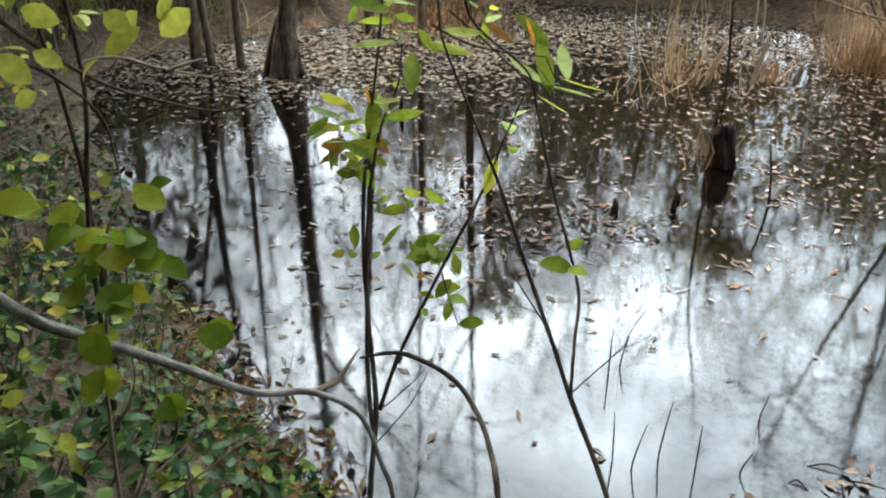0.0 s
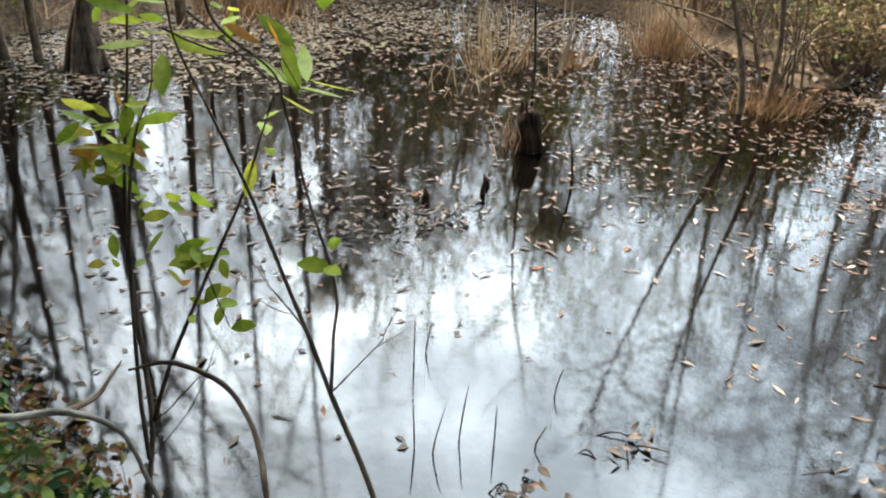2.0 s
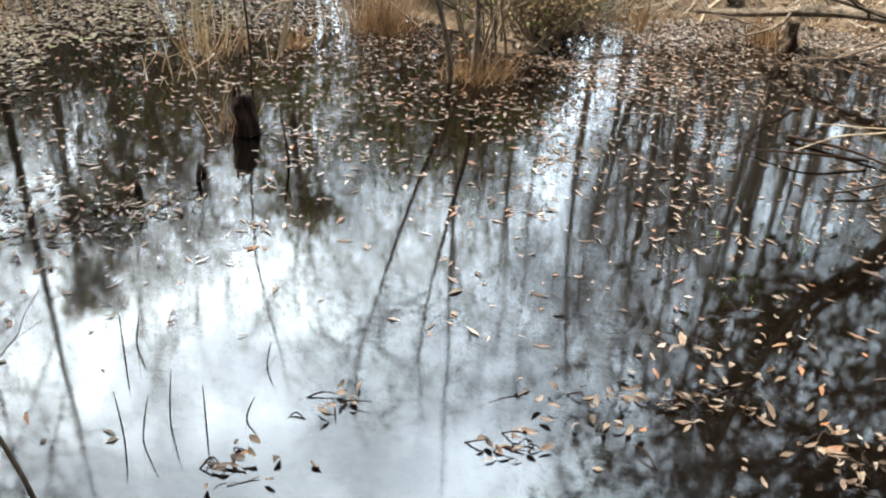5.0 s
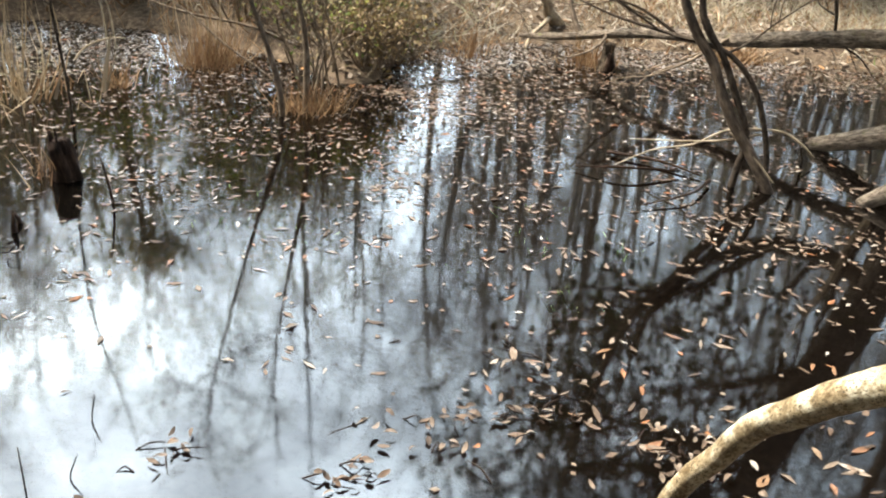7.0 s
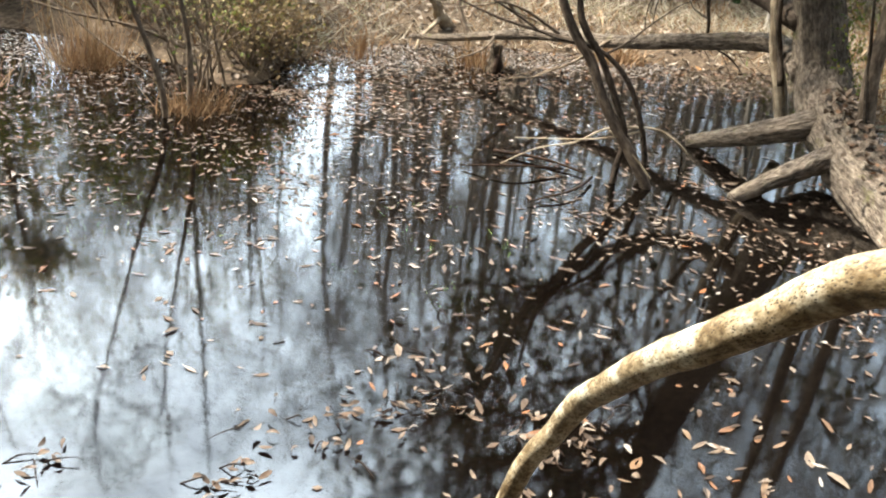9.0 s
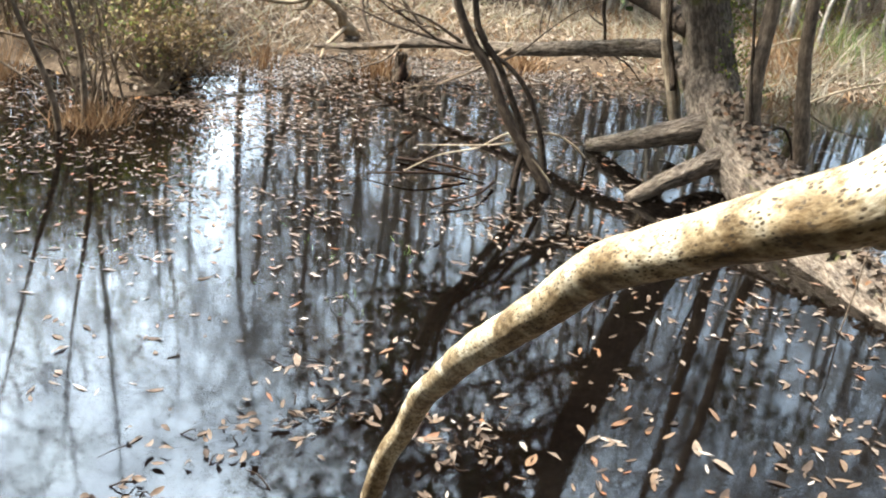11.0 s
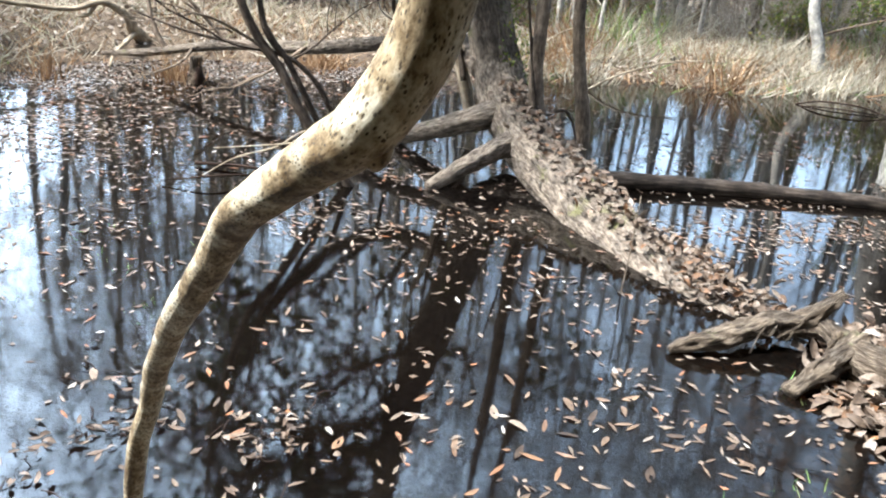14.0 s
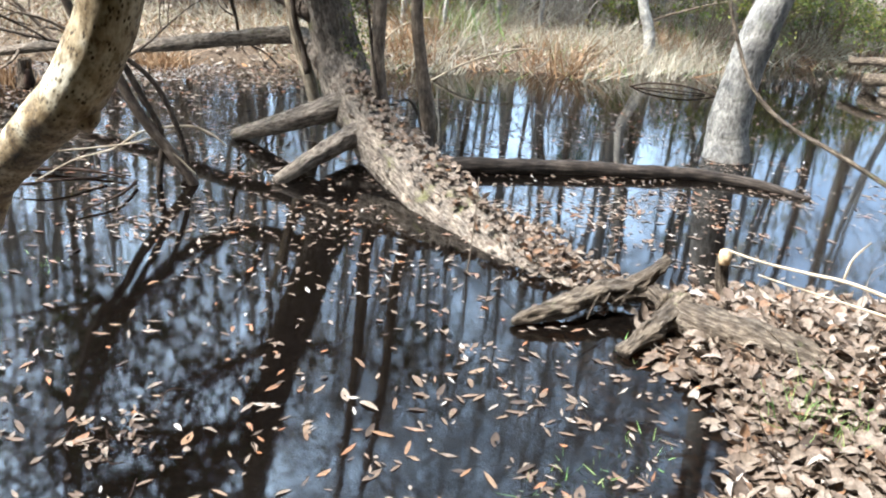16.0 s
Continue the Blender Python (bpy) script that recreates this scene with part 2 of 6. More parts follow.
M_GREYBARK = bark_material("pale_grey_bark", (0.14, 0.12, 0.1), (0.30, 0.275, 0.235), (0.42, 0.4, 0.35), (0.2, 0.22, 0.13), 0.5, 45.0, 0.7, 0.015)
M_PONDBARK = bark_material("grey_pond_bark", (0.06, 0.053, 0.045), (0.16, 0.146, 0.126), (0.27, 0.25, 0.22), (0.12, 0.12, 0.08), 0.5, 45.0, 0.8, 0.015)
M_DARKBARK = bark_material("dark_twig_bark", (0.018, 0.013, 0.01), (0.05, 0.037, 0.027), (0.10, 0.08, 0.06), None, 0.3, 90.0, 0.5, 0.004)
M_BROWNBARK = bark_material("brown_sapling_bark", (0.06, 0.042, 0.03), (0.14, 0.105, 0.075), (0.24, 0.19, 0.14), None, 0.25, 60.0, 0.6, 0.006)
M_TWIG = bark_material("grey_brush_bark", (0.16, 0.13, 0.1), (0.3, 0.255, 0.205), (0.44, 0.385, 0.315), None, 0.3, 60.0, 0.4, 0.004)
M_PALEWOOD = bark_material("bleached_dead_wood", (0.12, 0.085, 0.055), (0.28, 0.22, 0.15), (0.44, 0.37, 0.27), None, 0.1, 60.0, 0.8, 0.012)
M_ROTTEN = bark_material("rotten_wood", (0.014, 0.010, 0.007), (0.08, 0.06, 0.042), (0.2, 0.16, 0.118), (0.07, 0.075, 0.03), 0.24, 70.0, 1.0, 0.035)
M_WETWOOD = bark_material("wet_black_wood", (0.009, 0.006, 0.004), (0.026, 0.016, 0.011), (0.06, 0.037, 0.026), None, 0.2, 50.0, 0.8, 0.01, 0.75)
M_SOAKED = bark_material("soaked_brown_log", (0.010, 0.008, 0.006), (0.034, 0.026, 0.02), (0.09, 0.072, 0.056), None, 0.12, 45.0, 0.9, 0.015, 0.7)
M_SNAG = bark_material("brown_snag_bark", (0.035, 0.025, 0.018), (0.10, 0.075, 0.055), (0.2, 0.155, 0.115), None, 0.2, 55.0, 0.7, 0.006)
M_CUT = bark_material("fresh_cut_wood", (0.28, 0.18, 0.095), (0.42, 0.29, 0.16), (0.5, 0.38, 0.24), None, 1.0, 80.0, 0.2, 0.002)

M_GROUND, gn, gl, gp = material("forest_floor")
gc = gn.new("ShaderNodeTexCoord")
g1 = noise_node(gn, gl, gc.outputs["Object"], 1.3, 6, 0.65)
g2 = noise_node(gn, gl, gc.outputs["Object"], 22.0, 5, 0.7)
gr1 = ramp_node(gn, [(0.3, (0.035, 0.024, 0.016)), (0.5, (0.09, 0.066, 0.045)), (0.7, (0.18, 0.14, 0.1))])
gl.new(g2.outputs["Fac"], gr1.inputs["Fac"])
gr2 = ramp_node(gn, [(0.35, (0.6, 0.55, 0.5)), (0.65, (1.2, 1.15, 1.05))])
gl.new(g1.outputs["Fac"], gr2.inputs["Fac"])
gl.new(mix_colour(gn, gl, gr1.outputs["Color"], gr2.outputs["Color"], 1.0, "MULTIPLY"), gp.inputs["Base Color"])
gp.inputs["Roughness"].default_value = 0.9
gp.inputs["Specular IOR Level"].default_value = 0.1
bump_node(gn, gl, g2.outputs["Fac"], 0.8, 0.04, gp)

# still, tea-brown water: a mirror film over a tinted clear body
M_WATER, an, al, ap = material("pond_water")
an.remove(ap)
ac = an.new("ShaderNodeTexCoord")
amap = an.new("ShaderNodeMapping")
al.new(ac.outputs["Object"], amap.inputs["Vector"])
w1 = noise_node(an, al, amap.outputs["Vector"], 7.0, 5, 0.6)
ab = an.new("ShaderNodeBump")
ab.inputs["Strength"].default_value, ab.inputs["Distance"].default_value = 0.03, 0.01
al.new(w1.outputs["Fac"], ab.inputs["Height"])
fres = an.new("ShaderNodeFresnel")
fres.inputs["IOR"].default_value = 1.42
al.new(ab.outputs["Normal"], fres.inputs["Normal"])
clear = an.new("ShaderNodeBsdfTransparent")
clear.inputs["Color"].default_value = (0.09, 0.074, 0.06, 1)
gloss = an.new("ShaderNodeBsdfGlossy")
gloss.inputs["Roughness"].default_value = 0.045
gloss.inputs["Color"].default_value = (1, 1, 1, 1)
al.new(ab.outputs["Normal"], gloss.inputs["Normal"])
amix = an.new("ShaderNodeMixShader")
al.new(fres.outputs["Fac"], amix.inputs["Fac"])
murk = an.new("ShaderNodeBsdfDiffuse")          # fine silt held in the water
silt = noise_node(an, al, amap.outputs["Vector"], 0.8, 4, 0.6)
silt_ramp = ramp_node(an, [(0.35, (0.0008, 0.0006, 0.0005)), (0.65, (0.002, 0.0015, 0.0011))])
al.new(silt.outputs["Fac"], silt_ramp.inputs["Fac"])
al.new(silt_ramp.outputs["Color"], murk.inputs["Color"])
body = an.new("ShaderNodeAddShader")
al.new(clear.outputs["BSDF"], body.inputs[0])
al.new(murk.outputs["BSDF"], body.inputs[1])
al.new(body.outputs["Shader"], amix.inputs[1])
al.new(gloss.outputs["BSDF"], amix.inputs[2])
al.new(amix.outputs["Shader"], an["Material Output"].inputs["Surface"])

# ---- mesh tools ----
rng = np.random.default_rng(7)


class Shape:
    """Collects vertices, faces and bark places for one mesh."""
    def __init__(self):
        self.v, self.f, self.b, self.n = [], [], [], 0

    def add(self, verts, faces, bark=None):
        verts = np.asarray(verts, float).reshape(-1, 3)
        self.v.append(verts)
        self.f.extend((np.asarray(faces) + self.n).tolist())
        self.b.append(np.zeros_like(verts) if bark is None else np.asarray(bark, float))
        self.n += len(verts)
        return self

    def mesh(self, name, mat, smooth=True):
        me = bpy.data.meshes.new(name)
        v = np.concatenate(self.v)
        me.from_pydata(v.tolist(), [], self.f)
        a = me.attributes.new("bark", "FLOAT_VECTOR", "POINT")
        a.data.foreach_set("vector", np.concatenate(self.b).astype(np.float32).ravel())
        me.materials.append(mat)
        if smooth:
            me.polygons.foreach_set("use_smooth", np.ones(len(me.polygons), bool))
        me.update()
        return me


def thing(name, x=0.0, y=0.0, z=0.0, label="", category="", group="", kind=""):
    ob = new(name)
    ob.empty_display_size = 0.1
    ob.location = (x, y, z)
    bpy.context.view_layer.update()
    return tagged(ob, label, category, group, kind)


def part(name, shape, mat, parent, label="", kind=""):
    """One mesh object under a thing or a part; the shape is given in world places."""
    ob = new(name, shape if isinstance(shape, bpy.types.Mesh) else shape.mesh(name, mat))
    if parent:
        ob.parent = parent
        ob.matrix_parent_inverse = Matrix.Translation(-world_place(parent))
    if not kind and name in ("twig_tangle", "stem_tangle", "branches", "crown", "root_tangle", "foliage", "leaves"):
        kind = "stuff"
    return tagged(ob, label, kind=kind)


def world_place(ob):
    """Parts keep world places in their meshes, so only a thing's own empty moves them."""
    return Vector(ob.location) if ob.type == "EMPTY" else Vector((0, 0, 0))


def solo(name, shape, mat, label, category, group="", kind=""):
    return tagged(new(name, shape.mesh(name, mat)), label, category, group, kind)


def curve(points, steps):
    """A smooth line through the points."""
    p = np.asarray(points, float)
    p = np.vstack([2 * p[0] - p[1], p, 2 * p[-1] - p[-2]])
    out = []
    n = len(p) - 3
    for s in np.linspace(0, n - 1e-6, steps):
        i, u = int(s), s - int(s)
        a, b, c, d = p[i:i + 4]
        out.append(0.5 * (2 * b + (c - a) * u + (2 * a - 5 * b + 4 * c - d) * u * u + (3 * b - a - 3 * c + d) * u ** 3))
    return np.array(out)


def tube(shape, points, radii, sides=8, steps=None, rough=0.0, grain=6.0, closed=True, seed=0.0, flat=1.0, stretch=0.35):
    """A round tapered stem along a smooth line, with an uneven skin."""
    steps = steps or max(4, 4 * len(points))
    c = curve(points, steps) if steps > 2 else np.asarray(points, float)
    r = np.interp(np.linspace(0, 1, len(c)), np.linspace(0, 1, len(radii)), radii)
    t = np.gradient(c, axis=0)
    t /= np.linalg.norm(t, axis=1)[:, None] + 1e-12
    up = np.array([0.0, 0, 1]) if abs(t[0][2]) < 0.9 else np.array([1.0, 0, 0])
    u = np.cross(t[0], up)
    u /= np.linalg.norm(u)
    us = []
    for k in range(len(c)):
        u = u - t[k] * (u @ t[k])
        u /= np.linalg.norm(u) + 1e-12
        us.append(u)
    us = np.array(us)
    vs = np.cross(t, us)
    ang = np.linspace(0, 2 * math.pi, sides, endpoint=False)
    length = np.concatenate([[0], np.cumsum(np.linalg.norm(np.diff(c, axis=0), axis=1))])
    ca, sa = np.cos(ang), np.sin(ang)
    rr = np.repeat(r[:, None], sides, 1)
    if rough:
        for k in range(len(c)):
            for j in range(sides):
                q = Vector((ca[j] * r[k] * grain, sa[j] * r[k] * grain, length[k] * grain * stretch + seed))
                rr[k, j] *= 1 + rough * (noise.noise(q) + 0.5 * noise.noise(q * 2.3))
    ring = c[:, None, :] + rr[:, :, None] * (us[:, None, :] * ca[None, :, None] + flat * vs[:, None, :] * sa[None, :, None])
    bark = np.stack([np.repeat((r.mean() * ca)[None], len(c), 0), np.repeat((r.mean() * sa)[None], len(c), 0), np.repeat(length[:, None] + seed, sides, 1)], 2)
    k = np.arange(len(c) - 1)[:, None] * sides
    j = np.arange(sides)[None]
    j2 = (j + 1) % sides
    faces = np.stack([k + j, k + j2, k + sides + j2, k + sides + j], 2).reshape(-1, 4)
    shape.add(ring.reshape(-1, 3), faces, bark.reshape(-1, 3))
    if closed:
        base = shape.n - len(c) * sides
        shape.f.append([base + i for i in range(sides)][::-1])
        shape.f.append([base + (len(c) - 1) * sides + i for i in range(sides)])
    return c


# one leaf along +x, width along y: 11 corners, a fold along the rib and a curl
LEAF_X = np.array([0, .22, .22, .22, .5, .5, .5, .78, .78, .78, 1.0])
LEAF_Y = np.array([0, -.36, 0, .36, -.5, 0, .5, -.34, 0, .34, 0])
LEAF_F = [(0, 2, 1), (0, 3, 2), (1, 2, 5, 4), (2, 3, 6, 5), (4, 5, 8, 7), (5, 6, 9, 8), (7, 8, 10), (8, 9, 10)]


SPRIG_X, SPRIG_Y, SPRIG_F = np.array([0, 0.42, 0.5, 1.0]), np.array([0, -0.5, 0.5, 0]), [(0, 1, 3), (0, 3, 2)]


def leaves(shape, place, way, face, length, width, curl=0.25, fold=0.25, far=False):
    """Many leaves at once: places, ways they point, ways they face, lengths and widths. far: four corners a leaf."""
    lx_, ly_, lf_ = (SPRIG_X, SPRIG_Y, SPRIG_F) if far else (LEAF_X, LEAF_Y, LEAF_F)
    place, way, face = (np.asarray(a, float).reshape(-1, 3) for a in (place, way, face))
    n = len(place)
    if n == 0:
        return shape
    way = way / (np.linalg.norm(way, axis=1)[:, None] + 1e-9)
    side = np.cross(face, way)
    side /= np.linalg.norm(side, axis=1)[:, None] + 1e-9
    up = np.cross(way, side)
    length, width = np.broadcast_to(length, n)[:, None], np.broadcast_to(width, n)[:, None]
    cu = rng.uniform(-curl, curl, n)[:, None]
    tw = rng.uniform(-0.3, 0.3, n)[:, None]
    z = length * cu * ((lx_ - 0.5) ** 2 * 2 - 0.25)[None] + width * (fold * np.abs(ly_)[None] + tw * (ly_ * (lx_ - 0.3))[None])
    v = place[:, None] + way[:, None] * (length * lx_[None])[:, :, None] + side[:, None] * (width * ly_[None])[:, :, None] + up[:, None] * z[:, :, None]
    base, m = shape.n, len(lx_)
    shape.v.append(v.reshape(-1, 3))
    shape.b.append(np.zeros((n * m, 3)))
    shape.n += n * m
    for k in range(n):
        o = base + m * k
        shape.f.extend([tuple(o + i for i in f) for f in lf_])
    return shape


def blades(shape, base, tip, bend, width, segs=4):
    """Grass blades or reeds: flat tapered strips from base to tip, sagging by bend."""
    n = len(base)
    s = np.linspace(0, 1, segs + 1)
    d = tip - base
    side = np.cross(d, rng.normal(size=(n, 3)))
    side /= np.linalg.norm(side, axis=1)[:, None] + 1e-9
    mid = base[:, None] + d[:, None] * s[None, :, None] + bend[:, None] * (4 * s * (1 - s) + 0.6 * s ** 3)[None, :, None]
    w = (np.broadcast_to(width, n)[:, None] * (1 - 0.85 * s ** 1.6)[None])[:, :, None] * side[:, None]
    v = np.stack([mid - w, mid + w], 2).reshape(-1, 3)
    o = shape.n + np.arange(n)[:, None] * (2 * (segs + 1)) + np.arange(segs)[None] * 2
    f = np.stack([o, o + 1, o + 3, o + 2], 2).reshape(-1, 4)
    shape.v.append(v)
    shape.b.append(np.zeros_like(v))
    shape.n += len(v)
    shape.f.extend(f.tolist())
    return shape


def twigs(shape, start, way, length, radius, depth, sides=5, wild=0.5, kids=3, up=0.15, ends=None, rings=6, thin=0.5):
    """A branch that forks into thinner ones; ends collects the tips."""
    p = np.asarray(start, float)
    d = np.asarray(way, float)
    d = d / np.linalg.norm(d)
    pts = [p]
    for _ in range(3):
        d = d + rng.normal(size=3) * wild * 0.35 + np.array([0, 0, up * 0.5])
        d /= np.linalg.norm(d)
        p = p + d * length / 3
        pts.append(p)
    tube(shape, pts, [radius, radius * 0.55], sides, rings, closed=False, seed=rng.uniform(0, 9))
    if ends is not None:
        ends.append((pts[-1], d))
    if depth > 0:
        for k in range(kids):
            s = rng.uniform(0.3, 1.0)
            q = pts[0] + (pts[-1] - pts[0]) * s if k else pts[-1]
            w = d + rng.normal(size=3) * wild
            twigs(shape, q, w, length * rng.uniform(0.5, 0.75), radius * thin, depth - 1, max(3, sides - 1), wild, kids, up, ends, rings, thin)


# ---- the lie of the land ----
SHORE = np.array([(-0.32, 1.80), (-0.02, 1.30), (0.45, 0.85), (0.85, 0.25), (1.2, -0.4), (1.8, -1.0), (2.5, -1.3), (3.15, -1.18), (3.6, -1.17), (3.9, -1.05), (4.12, -0.8),
                  (4.45, -0.72), (4.85, -0.82), (5.05, -1.1), (5.15, -1.6), (5.5, -2.6), (6.5, -5.0), (9.0, -8.0), (14.0, -8.0), (16.5, -5.0), (14.8, -2.2), (14.2, -0.8), (12.6, 0.1),
                  (10.9, 1.2), (10.2, 2.5), (8.6, 4.1), (8.0, 4.9), (7.2, 5.7), (6.3, 6.2), (5.3, 6.3), (4.7, 5.95), (4.2, 5.5), (3.85, 5.6), (3.9, 6.3), (3.5, 7.6), (2.6, 8.7), (0.9, 9.2), (-0.5, 8.4),
                  (-1.5, 7.5), (-2.3, 6.9), (-2.5, 6.0), (-2.05, 4.9), (-1.62, 4.05), (-1.25, 3.3), (-0.9, 2.75), (-0.66, 2.3), (-0.45, 2.05)])


def shore_distance(x, y):
    """Metres from the waterline; positive on land."""
    x, y = np.asarray(x, float), np.asarray(y, float)
    best = np.full(x.shape, 1e9)
    inside = np.zeros(x.shape, bool)
    for (ax, ay), (bx, by) in zip(SHORE, np.roll(SHORE, -1, 0)):
        ex, ey = bx - ax, by - ay
        s = np.clip(((x - ax) * ex + (y - ay) * ey) / (ex * ex + ey * ey), 0, 1)
        best = np.minimum(best, np.hypot(x - ax - s * ex, y - ay - s * ey))
        cross = ((ay > y) != (by > y)) & (x < (bx - ax) * (y - ay) / (by - ay + 1e-12) + ax)
        inside ^= cross
    return np.where(inside, -best, best)


def ripple(x, y, k):
    return np.sin(x * 1.7 * k + 1.3) * np.cos(y * 1.3 * k + 0.4) + 0.5 * np.sin(x * 3.9 * k - y * 2.7 * k) + 0.3 * np.sin(y * 7.1 * k + x * 5.3 * k + 2)


def land(x, y):
    x, y = np.asarray(x, float), np.asarray(y, float)
    d = shore_distance(x, y) + 0.05 * ripple(x, y, 2.2)
    high = 0.02 + 0.22 * (1 - np.exp(-np.maximum(d, 0) / 0.7)) + 0.012 * np.clip(d, 0, 40) + 0.02 * ripple(x, y, 1.5) * np.clip(d, 0, 1)
    low = -0.02 - 0.30 * (1 - np.exp(np.minimum(d, 0) / 0.5)) + 0.02 * ripple(x, y, 1.2) * np.clip(-d, 0, 1)
    k = np.clip(d / 0.12, -1, 1) * 0.5 + 0.5
    return low * (1 - k) + high * k


def ground_z(x, y):
    return float(land(np.array([x]), np.array([y]))[0])


xs = np.concatenate([np.linspace(-160, -7, 26), np.arange(-6.5, 17.5, 0.11), np.linspace(18, 170, 26)])
ys = np.concatenate([np.linspace(-160, -9, 26), np.arange(-8.5, 11.0, 0.11), np.linspace(11.5, 170, 26)])
gx, gy = np.meshgrid(xs, ys, indexing="ij")
gz = land(gx, gy)
idx = np.arange(gx.size).reshape(gx.shape)
gf = np.stack([idx[:-1, :-1], idx[1:, :-1], idx[1:, 1:], idx[:-1, 1:]], 2).reshape(-1, 4)
solo("ground", Shape().add(np.stack([gx, gy, gz], 2), gf), M_GROUND, "brown muddy forest floor round a pond", "ground", kind="structure")

wx, wy = np.meshgrid(np.linspace(-6, 17, 24), np.linspace(-8.4, 10.5, 20), indexing="ij")
idx = np.arange(wx.size).reshape(wx.shape)
wf = np.stack([idx[:-1, :-1], idx[1:, :-1], idx[1:, 1:], idx[:-1, 1:]], 2).reshape(-1, 4)
solo("water", Shape().add(np.stack([wx, wy, np.zeros_like(wx)], 2), wf), M_WATER, "still dark tea-brown pond water with sky reflections", "water", kind="structure")

# ---- the limb that arches before the camera ----
LIMB = [(2.3, -2.0, 3.8), (1.8, -1.6, 3.3), (1.3, -1.1, 2.85), (0.98, -0.72, 2.5), (0.872, -0.54, 2.25), (0.862, -0.495, 2.10), (0.879, -0.472, 1.962), (0.894, -0.453, 1.850), (0.901, -0.438, 1.796), (0.907, -0.420, 1.750), (0.916, -0.387, 1.706), (0.936, -0.345, 1.676), (0.956, -0.303, 1.646),
        (0.980, -0.252, 1.609), (1.010, -0.206, 1.573), (1.042, -0.156, 1.517), (1.080, -0.093, 1.449), (1.122, -0.025, 1.379), (1.166, 0.039, 1.302), (1.210, 0.103, 1.223), (1.246, 0.156, 1.132), (1.273, 0.210, 1.039), (1.297, 0.251, 0.941), (1.320, 0.286, 0.840), (1.345, 0.33, 0.6), (1.36, 0.36, 0.2), (1.37, 0.38, -0.25)]
LIMB_R = [0.06, 0.05, 0.04, 0.030, 0.023, 0.0195, 0.0185, 0.0180, 0.0182, 0.0190, 0.0195, 0.0184, 0.0172, 0.0168, 0.0180, 0.0168, 0.0176, 0.0166, 0.0162, 0.0164, 0.0152, 0.0158, 0.0158, 0.0155, 0.0155, 0.016, 0.018]
limb = thing("arching_tree", 2.3, -2.05, ground_z(2.3, -2.05), "slender tree arching low over the water with mottled pale bark", "tree")
s = Shape()
tube(s, LIMB, LIMB_R, 32, 300, 0.07, 70.0, seed=2.0)
part("limb", s, M_LIMB, limb, "mottled tan limb with dark lenticels and a shaded underside")
s = Shape()
tube(s, [(2.35, -2.05, -0.1), (2.3, -2.0, 1.2), (2.3, -2.0, 3.2), (2.2, -2.1, 5.5)], [0.11, 0.08, 0.07, 0.04], 14, 24, 0.06)
part("trunk", s, M_LIMB, limb)
s, ends = Shape(), []
for k in range(18):
    a = rng.uniform(2.2, 4.2)
    twigs(s, (2.25, -2.05, rng.uniform(3.4, 5.4)), (math.cos(a), math.sin(a), 0.25), rng.uniform(1.3, 2.3), 0.03, 2, 4, 0.4, 4, 0.0, ends, 5)
part("branches", s, M_LIMB, limb)
# unseen crown, added to keep skylight off the limb's near side
s = Shape()
e = np.array([q for q, _ in ends])
n = 12000
q = e[rng.integers(0, len(e), n)] + rng.normal(size=(n, 3)) * [0.35, 0.35, 0.25]
q = q[(q[:, 2] > 3.0) & (q[:, 1] < 0.2)]
n = len(q)
leaves(s, q, rng.normal(size=(n, 3)), rng.normal(size=(n, 3)) + [0, 0, 1], rng.uniform(0.12, 0.24, n), rng.uniform(0.06, 0.12, n), far=True)
part("crown", s, M_CROWN, limb, "unseen leafy crown added overhead to block skylight", kind="stuff")
for a, b, r in (((0.918, -0.392, 1.700), (0.008, 0.004, -0.020), 0.012), ((1.006, -0.212, 1.580), (-0.003, -0.003, 0.006), 0.0165), ((1.075, -0.100, 1.456), (-0.002, -0.001, 0.005), 0.0160)):
    s = Shape()
    a, b = np.array(a), np.array(b)
    tube(s, [a, a + b * 0.6, a + b], [r, r * 0.85, r * 0.35], 12, 8, 0.15, 60.0)
    part("knot", s, M_LIMB, limb)

# ---- leaning fallen tree ----
rng = np.random.default_rng(11)
lean = thing("leaning_tree", 5.2, 0.45, -0.05, "big half-fallen tree with furrowed grey bark leaning out of the pond", "tree")
s = Shape()
LEAN = [(4.55, -0.35, -0.16), (4.9, 0.08, -0.12), (5.22, 0.50, -0.04), (5.52, 0.90, 0.07), (5.95, 1.42, 0.20), (6.35, 1.86, 0.36), (6.52, 2.08, 0.62), (6.50, 2.17, 0.95), (6.42, 2.27, 1.4), (6.3, 2.5, 2.4), (6.5, 2.8, 3.8), (6.9, 3.1, 5.5)]
tube(s, LEAN, [0.12, 0.17, 0.19, 0.195, 0.195, 0.195, 0.185, 0.165, 0.16, 0.15, 0.12, 0.06], 64, 170, 0.17, 20.0, stretch=0.09)
part("trunk", s, M_TRUNK, lean, "deeply furrowed leaning trunk")
s = Shape()
tube(s, [(6.30, 1.90, 0.36), (6.10, 2.05, 0.30), (6.08, 2.35, 0.17), (6.07, 2.72, 0.02)], [0.11, 0.085, 0.075, 0.05], 22, 40, 0.16, 40.0, stretch=0.1)
part("broken_branch", s, M_TRUNK, lean, "stout broken branch dipping to the water")
s = Shape()
tube(s, [(6.0, 1.62, 0.26), (5.80, 1.71, 0.20), (5.53, 1.82, 0.11), (5.30, 1.93, 0.0)], [0.09, 0.07, 0.06, 0.04], 22, 40, 0.16, 40.0, stretch=0.1)
